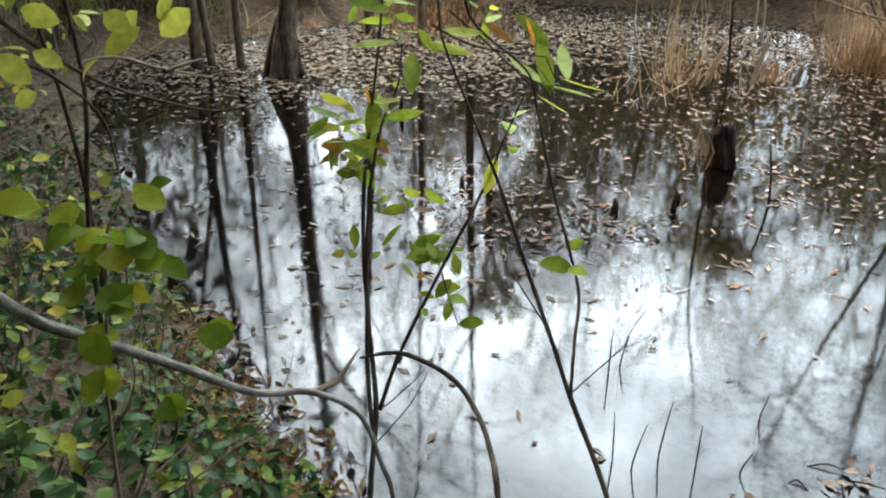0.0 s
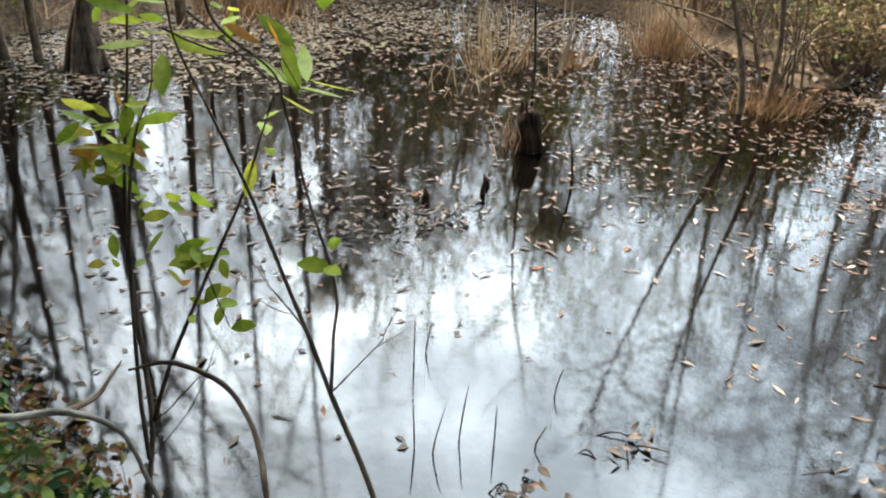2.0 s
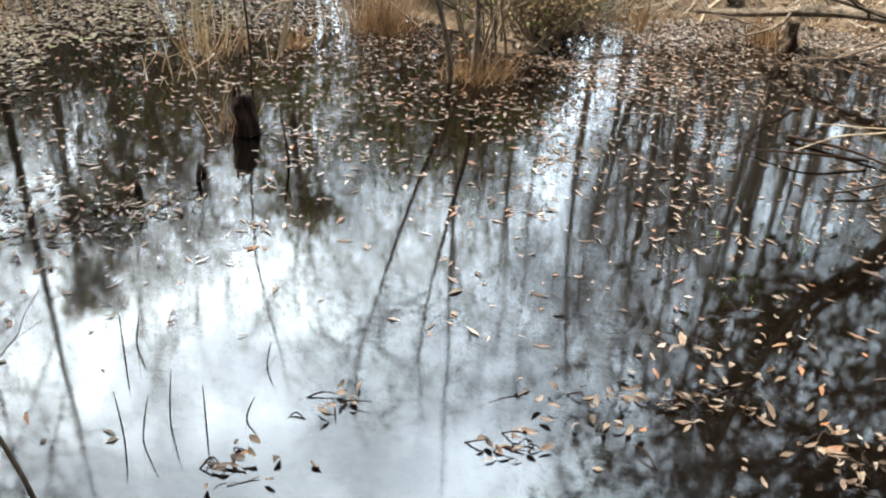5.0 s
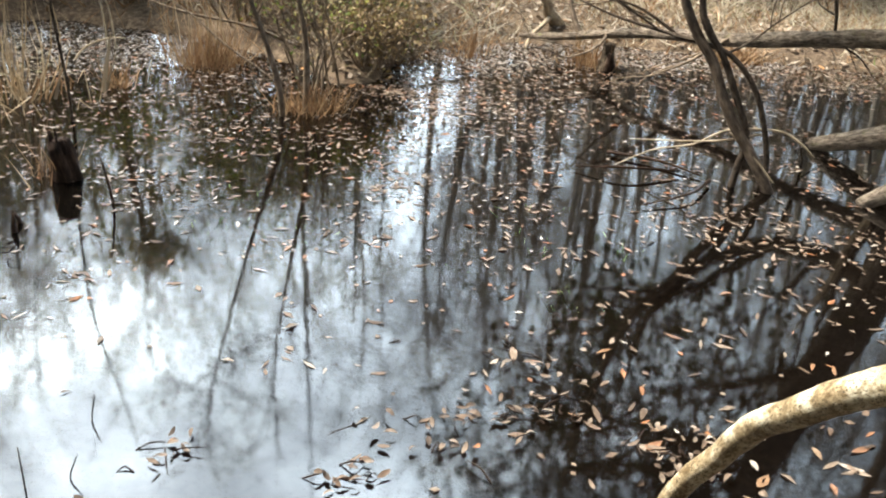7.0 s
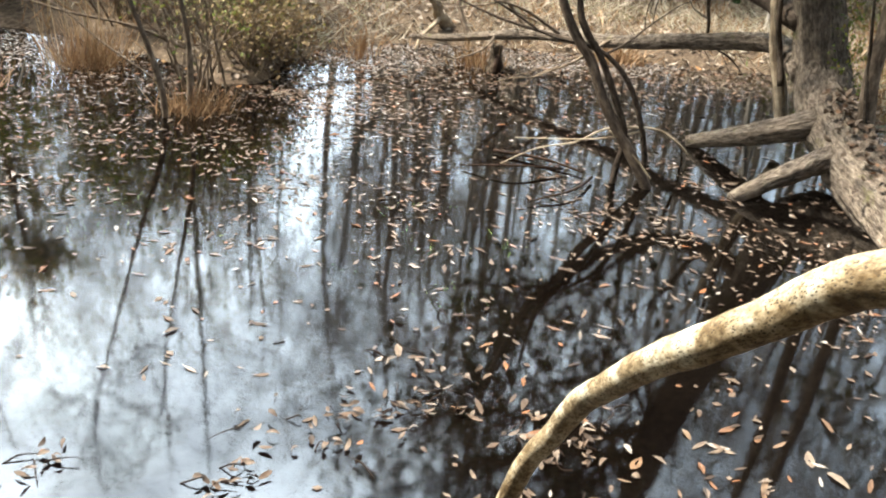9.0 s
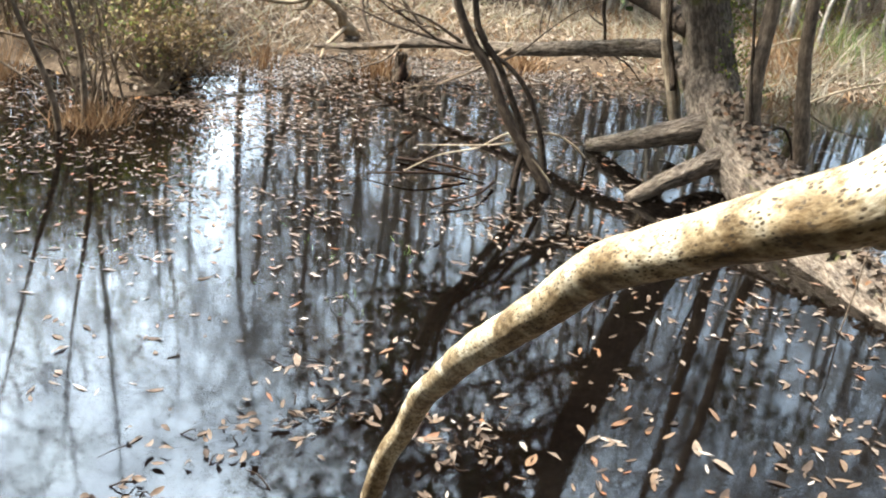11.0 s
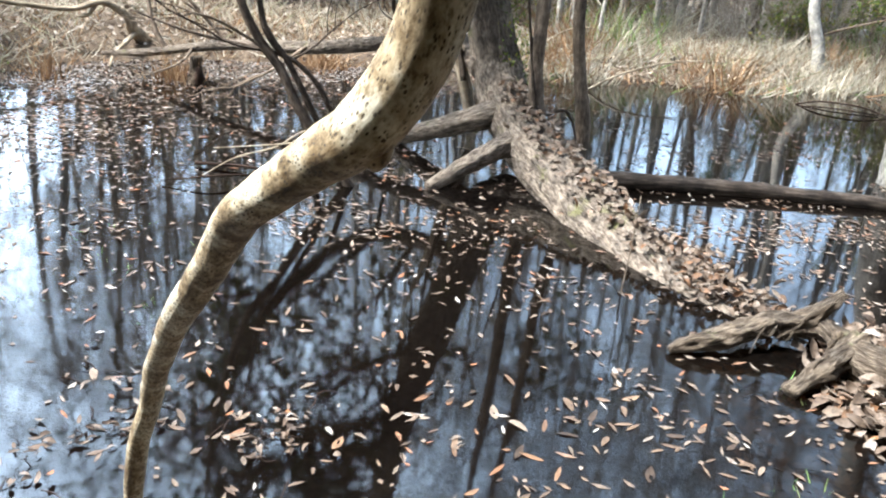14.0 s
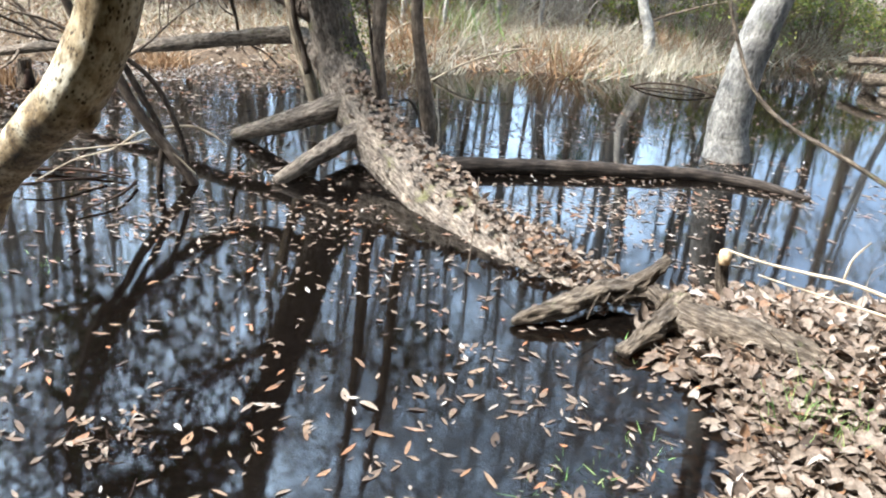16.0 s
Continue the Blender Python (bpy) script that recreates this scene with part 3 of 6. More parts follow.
part("broken_branch", s, M_TRUNK, lean, "stout broken branch dipping to the water")
s = Shape()
tube(s, [(6.45, 2.15, 0.62), (6.83, 2.60, 0.70), (6.72, 3.25, 0.60), (6.62, 3.9, 0.47), (6.50, 4.75, 0.37), (6.37, 5.6, 0.18), (6.3, 6.1, 0.1)], [0.11, 0.075, 0.062, 0.058, 0.046, 0.035, 0.02], 24, 90, 0.16, 36.0, stretch=0.08)
part("fallen_limb", s, M_TRUNK, lean, "long fallen limb reaching to the far shore")
s = Shape()
for a, b, r in (((6.50, 4.75, 0.4), (-0.2, 0.3, 0.35), 0.02), ((6.55, 4.4, 0.42), (-0.3, 0.1, 0.2), 0.018), ((6.4, 5.4, 0.25), (-0.1, 0.5, 0.7), 0.03), ((6.62, 3.9, 0.5), (-0.4, 0.2, -0.15), 0.016), ((6.45, 5.1, 0.3), (-0.5, -0.3, -0.2), 0.015)):
    twigs(s, a, b, 0.7, r, 2, 5, 0.45, 3)
part("twig_tangle", s, M_BROWNBARK, lean)
s = Shape()
tube(s, [(6.62, 2.28, 0.1), (6.57, 2.37, 0.46), (6.53, 2.45, 0.72), (6.47, 2.52, 1.1), (6.5, 2.7, 1.6)], [0.05, 0.05, 0.045, 0.035, 0.01], 10, 24, 0.12, 20.0)
part("dead_stem", s, M_PALEWOOD, lean, "bleached barkless dead stem")
s = Shape()
tube(s, [(6.42, 2.3, 0.5), (6.46, 2.38, 0.72), (6.40, 2.42, 0.95), (6.42, 2.5, 1.5)], [0.025, 0.022, 0.02, 0.012], 8, 16, 0.1)
part("sprout", s, M_DARKBARK, lean)
s = Shape()
for pts, r in (([(6.17, 1.55, 0.22), (6.18, 1.58, 0.45), (6.16, 1.62, 0.75), (6.17, 1.63, 1.2), (6.2, 1.7, 2.4), (6.3, 1.9, 4.2)], [0.07, 0.055, 0.05, 0.048, 0.04, 0.015]),):
    tube(s, pts, r, 12, 40, 0.08, 16.0)
part("sprout", s, M_BROWNBARK, lean, "straight upright sprout growing from the trunk")
s = Shape()
tube(s, [(6.14, 1.5, 0.28), (6.1, 1.58, 0.55), (6.12, 1.66, 0.9), (6.05, 1.75, 1.5)], [0.016, 0.014, 0.012, 0.006], 6, 16)
tube(s, [(6.22, 1.52, 0.42), (6.3, 1.42, 0.46), (6.36, 1.36, 0.36), (6.38, 1.32, 0.2)], [0.012, 0.011, 0.009, 0.006], 6, 12)
part("twig_tangle", s, M_DARKBARK, lean)
s = Shape()
tube(s, [(6.45, 2.25, 0.95), (6.75, 2.8, 1.05), (6.81, 3.41, 1.23), (6.7, 4.08, 1.83), (6.5, 4.5, 2.65), (6.4, 4.9, 3.8)], [0.09, 0.075, 0.065, 0.055, 0.045, 0.015], 12, 50, 0.12, 20.0)
for a, b in (((6.78, 3.2, 1.15), (0.1, 0.3, -0.9)), ((6.7, 4.08, 1.83), (-0.4, 0.5, 0.6)), ((6.6, 4.3, 2.2), (0.5, 0.4, 0.7))):
    twigs(s, a, b, 0.7, 0.02, 3, 5, 0.45, 3)
part("upper_limb", s, M_DARKBARK, lean)
# crown of the leaning tree: limbs, dead leaves and dark climbers
s, ends = Shape(), []
for k in range(24):
    z = rng.uniform(1.6, 5.2)
    i = np.interp(z, [1.4, 2.4, 3.8, 5.5], [0, 1, 2, 3])
    c = np.array([np.interp(i, range(4), [p[j] for p in LEAN[-4:]]) for j in range(3)])
    a = rng.uniform(0.5, 3.0)
    twigs(s, c, (math.cos(a), math.sin(a), 0.25), rng.uniform(0.8, 1.7), 0.035, 3, 5, 0.5, 3, 0.05, ends, 5)
part("branches", s, M_DARKBARK, lean)
s = Shape()
for p, d in ends:
    q = p + rng.normal(size=(5, 3)) * 0.16
    rise = (q[:, 2] - 1.0) / math.tan(radians(SUN_HEIGHT))
    q = q[np.hypot(q[:, 0] - 6.4 - TO_SUN[0] / math.cos(radians(SUN_HEIGHT)) * rise, q[:, 1] - 2.3 - TO_SUN[1] / math.cos(radians(SUN_HEIGHT)) * rise) > 0.55]      # leaves left out along the sun's path, to let light onto the trunk
    n = len(q)
    leaves(s, q, rng.normal(size=(n, 3)), rng.normal(size=(n, 3)), rng.uniform(0.08, 0.15, n), rng.uniform(0.04, 0.075, n))
part("crown", s, M_CROWN, lean, "dark evergreen climber leaves in the crown", kind="stuff")
s, ends = Shape(), []
for a, b in (((6.75, 2.8, 1.1), (-0.5, 0.6, 0.5)), ((6.8, 3.3, 1.25), (-0.8, 0.3, 0.6)), ((6.75, 3.8, 1.6), (-0.9, 0.2, 0.4)), ((6.65, 4.2, 2.0), (-0.8, 0.1, 0.6)), ((6.55, 4.45, 2.6), (-0.9, 0.0, 0.3)), ((6.45, 4.7, 3.2), (-0.8, -0.3, 0.3)), ((6.3, 2.45, 2.2), (-0.7, 0.6, 0.4)), ((6.35, 2.55, 2.8), (-0.8, 0.5, 0.3)), ((6.45, 2.7, 3.4), (-0.8, 0.5, 0.2)), ((6.8, 3.4, 1.3), (-0.2, 0.8, 0.6)), ((6.6, 4.35, 2.3), (-0.4, 0.6, 0.5))):
    twigs(s, a, b, rng.uniform(0.6, 0.95), 0.03, 3, 5, 0.5, 3, 0.05, ends, 5)
part("branches", s, M_DARKBARK, lean)
s = Shape()
e = np.array([p for p, _ in ends])
q = e[rng.integers(0, len(e), 950)] + rng.normal(size=(950, 3)) * 0.13
# gap shaped along the sun's path here too, so the trunk stays lit
rise = (q[:, 2] - 1.0) / math.tan(radians(SUN_HEIGHT))
q = q[(q[:, 2] > 1.4) & (q[:, 2] < 2.9) & (np.hypot(q[:, 0] - 6.4 - TO_SUN[0] / math.cos(radians(SUN_HEIGHT)) * rise, q[:, 1] - 2.3 - TO_SUN[1] / math.cos(radians(SUN_HEIGHT)) * rise) > 0.5)]
n = len(q)
leaves(s, q, rng.normal(size=(n, 3)), rng.normal(size=(n, 3)), rng.uniform(0.09, 0.16, n), rng.uniform(0.05, 0.085, n), far=True)
part("crown", s, M_CROWN, lean, "dark evergreen climber leaves along the upper limb", kind="stuff")
s = Shape()
n = 900
i = rng.uniform(0, 1, n)
c = np.stack([np.interp(i, [0, 0.5, 1], [6.5, 6.5, 6.35]), np.interp(i, [0, 0.5, 1], [2.02, 2.15, 2.45]), np.interp(i, [0, 0.5, 1], [0.55, 1.0, 2.0])], 1)
o = rng.normal(size=(n, 3))
o[:, 2] *= 0.2
o /= np.linalg.norm(o, axis=1)[:, None]
leaves(s, c + (o * [1, 1, 1] + [0.35, -0.5, 0]) * 0.165, rng.normal(size=(n, 3)) * 0.6 + [0, 0, -0.6], o, rng.uniform(0.02, 0.04, n), rng.uniform(0.012, 0.022, n), far=True)
part("climber", s, M_OLIVE, lean, "yellow-green leaves clinging to the bark", kind="stuff")
up2 = thing("sapling", 6.59, 1.37, 0.0, "straight brown sapling standing in the pond", "tree")
s = Shape()
tube(s, [(6.57, 1.36, -0.25), (6.585, 1.36, 0.05), (6.59, 1.36, 0.30), (6.56, 1.44, 0.72), (6.54, 1.50, 1.15), (6.6, 1.6, 2.5), (6.5, 1.9, 5.0)], [0.075, 0.065, 0.06, 0.045, 0.045, 0.04, 0.01], 12, 44, 0.08, 14.0)
part("trunk", s, M_BROWNBARK, up2)
s = Shape()
for z in (2.2, 2.6, 3.0, 3.4, 3.8, 4.2):
    twigs(s, (6.58, 1.5 + 0.1 * z - 0.2, z), (*rng.normal(size=2), 0.7), 1.1, 0.016, 3, 5, 0.45, 3)
part("crown", s, M_DARKBARK, up2)

# ---- snag with two bare stems ----
rng = np.random.default_rng(12)
snag = thing("snag", 4.97, 2.36, 0.0, "bare dead snag with leaning stems standing in the pond", "snag")
for name, pts, r, mat in (("stem", [(5.03, 2.26, -0.2), (4.98, 2.34, 0.0), (4.93, 2.42, 0.15), (4.81, 2.62, 0.47), (4.75, 2.73, 0.72), (4.67, 2.85, 0.91), (4.60, 2.95, 1.2), (4.5, 3.1, 2.0), (4.6, 3.3, 3.2)], [0.036, 0.036, 0.034, 0.032, 0.03, 0.029, 0.026, 0.02, 0.006], M_SNAG),
                          ("stem", [(4.86, 2.52, -0.1), (4.87, 2.51, 0.1), (4.89, 2.50, 0.31), (4.84, 2.57, 0.51), (4.77, 2.69, 0.77), (4.70, 2.78, 0.92), (4.68, 2.84, 1.11), (4.66, 2.95, 1.9)], [0.022, 0.021, 0.02, 0.02, 0.02, 0.024, 0.018, 0.006], M_DARKBARK),
                          ("stem", [(4.95, 2.39, 0.0), (4.96, 2.38, 0.2), (4.89, 2.49, 0.57), (4.80, 2.65, 0.77), (4.69, 2.83, 0.83), (4.56, 3.04, 0.87), (4.42, 3.25, 0.92), (4.3, 3.5, 1.0)], [0.018, 0.017, 0.016, 0.015, 0.012, 0.010, 0.008, 0.004], M_DARKBARK),
                          ("bleached_twig", [(5.08, 2.16, 0.26), (5.04, 2.24, 0.33), (4.97, 2.36, 0.38), (4.83, 2.59, 0.34), (4.74, 2.75, 0.22), (4.61, 2.95, 0.14), (4.45, 3.1, 0.02)], [0.006, 0.008, 0.008, 0.007, 0.006, 0.005, 0.003], M_PALEWOOD),
                          ("bleached_twig", [(4.95, 2.4, 0.36), (4.80, 2.62, 0.27), (4.66, 2.83, 0.23), (4.5, 3.05, 0.2)], [0.006, 0.006, 0.004, 0.003], M_PALEWOOD),
                          ("bleached_twig", [(4.83, 2.58, 0.33), (4.9, 2.42, 0.2), (4.95, 2.3, 0.08)], [0.006, 0.006, 0.004], M_PALEWOOD)):
    s = Shape()
    tube(s, pts, r, 10, 40, 0.1, 20.0)
    part(name, s, mat, snag)
s = Shape()
for a, b in (((4.70, 2.78, 0.92), (-0.1, 0.2, 0.8)), ((4.6, 2.95, 1.2), (0.5, 0.1, 0.6)), ((4.69, 2.83, 0.83), (-0.5, 0.6, 0.15)), ((4.77, 2.69, 0.77), (0.5, -0.1, 0.3)), ((4.55, 3.05, 1.7), (-0.5, 0.3, 0.5)), ((4.5, 3.1, 2.1), (0.5, 0.2, 0.6))):
    twigs(s, a, b, 0.6, 0.009, 2, 4, 0.5, 3)
part("twig_tangle", s, M_DARKBARK, snag)

for pts, r in (([(4.76, 2.6, 0.03), (4.45, 2.5, 0.04), (4.1, 2.55, 0.02)], 0.010), ([(4.72, 2.8, 0.03), (4.4, 2.95, 0.06), (4.2, 3.2, 0.02)], 0.009), ([(4.6, 3.3, 0.02), (4.75, 3.0, 0.03), (4.8, 2.7, 0.02)], 0.012)):
    low = Shape()
    tube(low, pts, [r, r * 0.8, r * 0.4], 7, 14, 0.1)
    solo("sunken_branch", low, M_WETWOOD, "wet black branch lying at the water surface", "branch", "sunken branches")

flog = Shape()
tube(flog, [(6.05, 1.35, 0.05), (6.21, 1.11, 0.05), (6.73, 0.29, 0.045), (7.05, -0.3, 0.035), (7.27, -0.73, 0.03), (7.27, -1.15, 0.03), (7.22, -1.5, 0.0)], [0.055, 0.06, 0.058, 0.055, 0.05, 0.04, 0.02], 14, 60, 0.14, 12.0)
solo("floating_log", flog, M_SOAKED, "long dark waterlogged log floating in the pond", "log")

# ---- grey tree standing in the pond ----
rt = thing("pond_tree", 8.08, -0.84, 0.0, "leaning grey-barked tree standing in dark water", "tree")
s = Shape()
tube(s, [(8.06, -0.83, -0.3), (8.08, -0.84, 0.0), (8.1, -0.82, 0.15), (8.10, -0.81, 0.39), (8.12, -0.85, 0.79), (8.14, -0.92, 1.14), (8.2, -1.0, 1.6), (8.3, -1.2, 3.5), (8.2, -1.1, 6.5)], [0.21, 0.20, 0.185, 0.165, 0.15, 0.145, 0.14, 0.11, 0.04], 24, 80, 0.10, 9.0)
part("trunk", s, M_PONDBARK, rt)
s, ends = Shape(), []
for z in np.linspace(2.6, 6.2, 12):
    a = rng.uniform(0, 2 * math.pi)
    twigs(s, (8.25, -1.1, z), (math.cos(a), math.sin(a), 0.6), rng.uniform(0.9, 1.7), 0.035, 3, 6, 0.45, 3)
part("crown", s, M_DARKBARK, rt)

# ---- stump and stakes ----
stump = thing("stump", 1.53, 4.44, 0.0, "black rotting stump standing in the pond", "stump")
s = Shape()
tube(s, [(1.53, 4.44, -0.2), (1.53, 4.44, 0.0), (1.52, 4.44, 0.10), (1.51, 4.445, 0.19), (1.505, 4.45, 0.225)], [0.088, 0.074, 0.066, 0.062, 0.05], 28, 40, 0.38, 34.0, stretch=0.12)
part("trunk", s, M_WETWOOD, stump)
for k in range(9):
    a = k * 0.7 + rng.uniform(-0.2, 0.2)
    s = Shape()
    h = rng.uniform(0.22, 0.285)
    tube(s, [(1.51 + 0.045 * math.cos(a), 4.445 + 0.045 * math.sin(a), 0.15), (1.507 + 0.045 * math.cos(a), 4.445 + 0.045 * math.sin(a), 0.2), (1.5 + 0.04 * math.cos(a), 4.45 + 0.04 * math.sin(a), h)], [0.018, 0.015, 0.003], 6, 6, 0.3, 40.0)
    part("splinter", s, M_WETWOOD, stump)
for x, y, h, r, dx in ((1.61, 3.92, 0.3, 0.007, -0.04), (0.82, 3.78, 0.07, 0.02, 0.0), (1.12, 3.85, 0.09, 0.014, 0.01), (1.17, 3.95, 0.06, 0.012, -0.02), (0.1, 4.1, 0.06, 0.014, 0.0), (-0.25, 5.3, 0.12, 0.015, 0.01)):
    s = Shape()
    tube(s, [(x, y, -0.2), (x, y, 0.0), (x + dx * 0.5, y, h * 0.6), (x + dx, y + 0.02, h)], [r, r, r * 0.8, r * 0.3], 7, 12, 0.2, 40.0)
    solo("stake", s, M_WETWOOD, "thin dark rotten stake poking from the water", "stake", "stakes in the pond")

# ---- swamp trees on the far left ----
rng = np.random.default_rng(13)
cy = thing("swamp_tree", -1.14, 6.26, 0.0, "dark swamp tree with a flared buttressed base", "tree")
s = Shape()
for a in (0.3, 1.2, 2.4, 3.4, 4.3, 5.3):
    root = Shape()
    tube(root, [(-1.14 + 0.17 * math.cos(a), 6.26 + 0.17 * math.sin(a), -0.05), (-1.14 + 0.11 * math.cos(a), 6.26 + 0.11 * math.sin(a), 0.06), (-1.13 + 0.08 * math.cos(a), 6.26 + 0.08 * math.sin(a), 0.22), (-1.11 + 0.04 * math.cos(a), 6.27 + 0.04 * math.sin(a), 0.45)], [0.028, 0.032, 0.03, 0.016], 10, 18, 0.2, 20.0)
    part("buttress", root, M_SNAG, cy)
tube(s, [(-1.14, 6.26, -0.2), (-1.14, 6.26, 0.0), (-1.12, 6.26, 0.25), (-1.08, 6.28, 0.6), (-1.06, 6.3, 1.2), (-1.0, 6.4, 4.0), (-0.9, 6.5, 8.0)], [0.15, 0.115, 0.085, 0.068, 0.05, 0.035, 0.02], 22, 70, 0.26, 14.0)
part("trunk", s, M_SNAG, cy)
s = Shape()
for z in np.linspace(2.5, 7.5, 12):
    a = rng.uniform(0, 2 * math.pi)
    twigs(s, (-1.0, 6.4, z), (math.cos(a), math.sin(a), 0.5), rng.uniform(0.8, 1.4), 0.025, 3, 5, 0.45, 3)
part("crown", s, M_DARKBARK, cy)
for x, y, r, h in ((-1.82, 6.46, 0.045, 5.0), (-1.72, 6.5, 0.03, 4.0), (-1.49, 6.44, 0.03, 5.5), (-0.15, 7.2, 0.03, 6.0), (0.3, 8.1, 0.05, 7.0), (-0.6, 7.6, 0.045, 7.0)):
    st = thing("sapling", x, y, 0.0, "thin bare brown sapling at the swamp edge", "tree", "saplings at the swamp edge")
    s = Shape()
    lx, ly = rng.normal(size=2) * 0.15
    tube(s, [(x, y, -0.2), (x, y, 0.0), (x + lx * 0.2, y + ly * 0.2, h * 0.2), (x + lx, y + ly, h * 0.6), (x + lx * 2, y + ly, h)], [r * 1.3, r * 1.1, r * 0.8, r * 0.5, r * 0.15], 9, 26, 0.12, 25.0)
    part("trunk", s, M_BROWNBARK, st)
    s = Shape()
    for z in np.linspace(h * 0.4, h * 0.95, 7):
        twigs(s, (x + lx * z / h, y + ly * z / h, z), (*rng.normal(size=2), 0.6), h * 0.16, r * 0.3, 2, 4, 0.45, 3)
    part("crown", s, M_DARKBARK, st)

# thin sapling whose long image crosses the bright water
st = thing("sapling", 1.83, 5.45, 0.0, "thin bare sapling leaning over still water", "tree")
s = Shape()
tube(s, [(1.83, 5.45, -0.2), (1.84, 5.45, 0.2), (1.80, 5.46, 0.8), (1.82, 5.46, 1.5), (1.95, 5.46, 2.2), (2.02, 5.46, 2.7)], [0.010, 0.009, 0.0085, 0.008, 0.007, 0.003], 7, 30, 0.2, 60.0)
part("trunk", s, M_DARKBARK, st)
s = Shape()
for z, w in ((0.75, (-0.5, -0.2, 0.25)), (2.1, (0.5, 0, 0.5)), (2.3, (-0.5, 0, 0.6)), (2.5, (0.4, 0.2, 0.6))):
    twigs(s, (1.8 + max(0, z - 1.2) * 0.13, 5.46, z), w, 0.35, 0.006, 1, 4, 0.35, 2)
part("twig_tangle", s, M_DARKBARK, st)


# ---- reeds and grass ----
rng = np.random.default_rng(14)
def reed_clump(name, x, y, n, height, spread, mat, lean=0.25, label="", category="reeds", group="", width=0.006, droop=0.35, z=0.0, stalks=0):
    """A clump of blades; stalks of them stand out enough to be parts of their own."""
    b = np.stack([x + rng.normal(size=n) * spread, y + rng.normal(size=n) * spread, np.full(n, z - 0.05)], 1)
    h = height * rng.uniform(0.35, 1.0, n)
    t = b + np.stack([rng.normal(size=n) * lean * h, rng.normal(size=n) * lean * h, h], 1)
    bend = np.stack([rng.normal(size=n) * 0.12 * h, rng.normal(size=n) * 0.12 * h, -droop * h * rng.uniform(-0.3, 1, n) * 0.3], 1)
    w = width * rng.uniform(0.5, 1.2, n)
    clump = thing(name, x, y, z, label, category, group)
    for k in range(stalks):
        part("stalk", blades(Shape(), b[k:k + 1], t[k:k + 1], bend[k:k + 1], w[k:k + 1], 5), mat, clump)
    part("tuft", blades(Shape(), b[stalks:], t[stalks:], bend[stalks:], w[stalks:], 5), mat, clump, kind="stuff")
    return clump


def bent_reeds(x, y, n, mat, size=0.6, width=0.009):
    t = thing("bent_reeds", x, y, 0.0, "broken pale reed stalks bent into the pond", "reeds", "reeds in the pond")
    for _ in range(n):
        a = rng.uniform(0, 2 * math.pi)
        h = size * rng.uniform(0.5, 1)
        d = np.array([math.cos(a), math.sin(a), 0])
        b = np.array([x, y, -0.05]) + rng.normal(size=3) * [0.1, 0.1, 0]
        kink = b + d * h * 0.2 + np.array([0, 0, h * rng.uniform(0.4, 0.8)])
        end = kink + d * h * rng.uniform(0.3, 0.6) + np.array([0, 0, -h * rng.uniform(0.1, 0.6)])
        part("stalk", blades(Shape(), np.array([b, kink]), np.array([kink, end]), np.zeros((2, 3)), np.array([width, width * 0.8]), 3), mat, t)
    return t


reed_clump("cattails", 1.68, 6.12, 34, 1.3, 0.06, M_REED, 0.06, "tall straw-coloured cattail clump standing in the pond", group="reeds in the pond", width=0.0055, stalks=26)
reed_clump("cattails", 1.74, 6.2, 44, 0.36, 0.15, M_RUST, 0.3, "low rusty tangle at the foot of cattails", group="reeds in the pond", width=0.008)
reed_clump("grass_tussock", 1.47, 4.56, 60, 0.3, 0.07, M_RUST, 0.35, "thin rusty tuft behind a black stump", "grass", "tussocks", 0.004)
bent_reeds(1.30, 5.6, 9, M_REED, 0.5, 0.006)
bent_reeds(1.55, 5.8, 5, M_REED, 0.45, 0.006)
bent_reeds(2.0, 5.9, 4, M_REED, 0.4, 0.006)
reed_clump("grass_tussock", 2.38, 6.15, 70, 0.28, 0.05, M_RUST, 0.35, "small rusty grass tussock in shallow water", "grass", "tussocks")
for b0, t0, w0 in (((2.22, 6.05, -0.02), (2.32, 6.05, 0.42), 0.022), ((2.24, 6.06, -0.02), (2.33, 6.0, 0.3), 0.014), ((1.88, 6.0, 0), (1.97, 6.0, 0.3), 0.012), ((2.55, 6.1, 0), (2.62, 6.1, 0.2), 0.012)):
    solo("bleached_reed", blades(Shape(), np.array([b0]), np.array([t0]), np.zeros((1, 3)), np.array([w0]), 4), M_PALEWOOD, "pale broken reed blade standing in the mud", "reeds", "reeds in the pond")
reed_clump("grass_tussock", 3.25, 6.5, 420, 0.46, 0.13, M_RUST, 0.35, "dense rusty brown grass tussock", "grass", "tussocks", 0.005, 1.2)
reed_clump("cattails", 3.2, 6.55, 26, 1.2, 0.12, M_REED, 0.12, "tall straw-coloured stalks over a tussock", group="reeds in the pond", width=0.006, stalks=20)
reed_clump("grass_tussock", 3.40, 4.98, 260, 0.30, 0.07, M_RUST, 0.5, "orange-brown grass tussock at the foot of a shrub", "grass", "tussocks", 0.004, 1.5)
reed_clump("grass_tussock", 3.22, 5.0, 110, 0.26, 0.07, M_RUST, 0.45, "tawny grass tussock in the pond", "grass", "tussocks", 0.006)
reed_clump("grass_tussock", 7.95, 4.75, 320, 0.24, 0.13, M_RUST, 0.7, "low rusty tussock by the far shore", "grass", "tussocks", 0.008)
reed_clump("grass_tussock", 6.35, 5.2, 160, 0.32, 0.10, M_RUST, 0.25, "brown tussock by a fallen limb", "grass", "tussocks", 0.008)
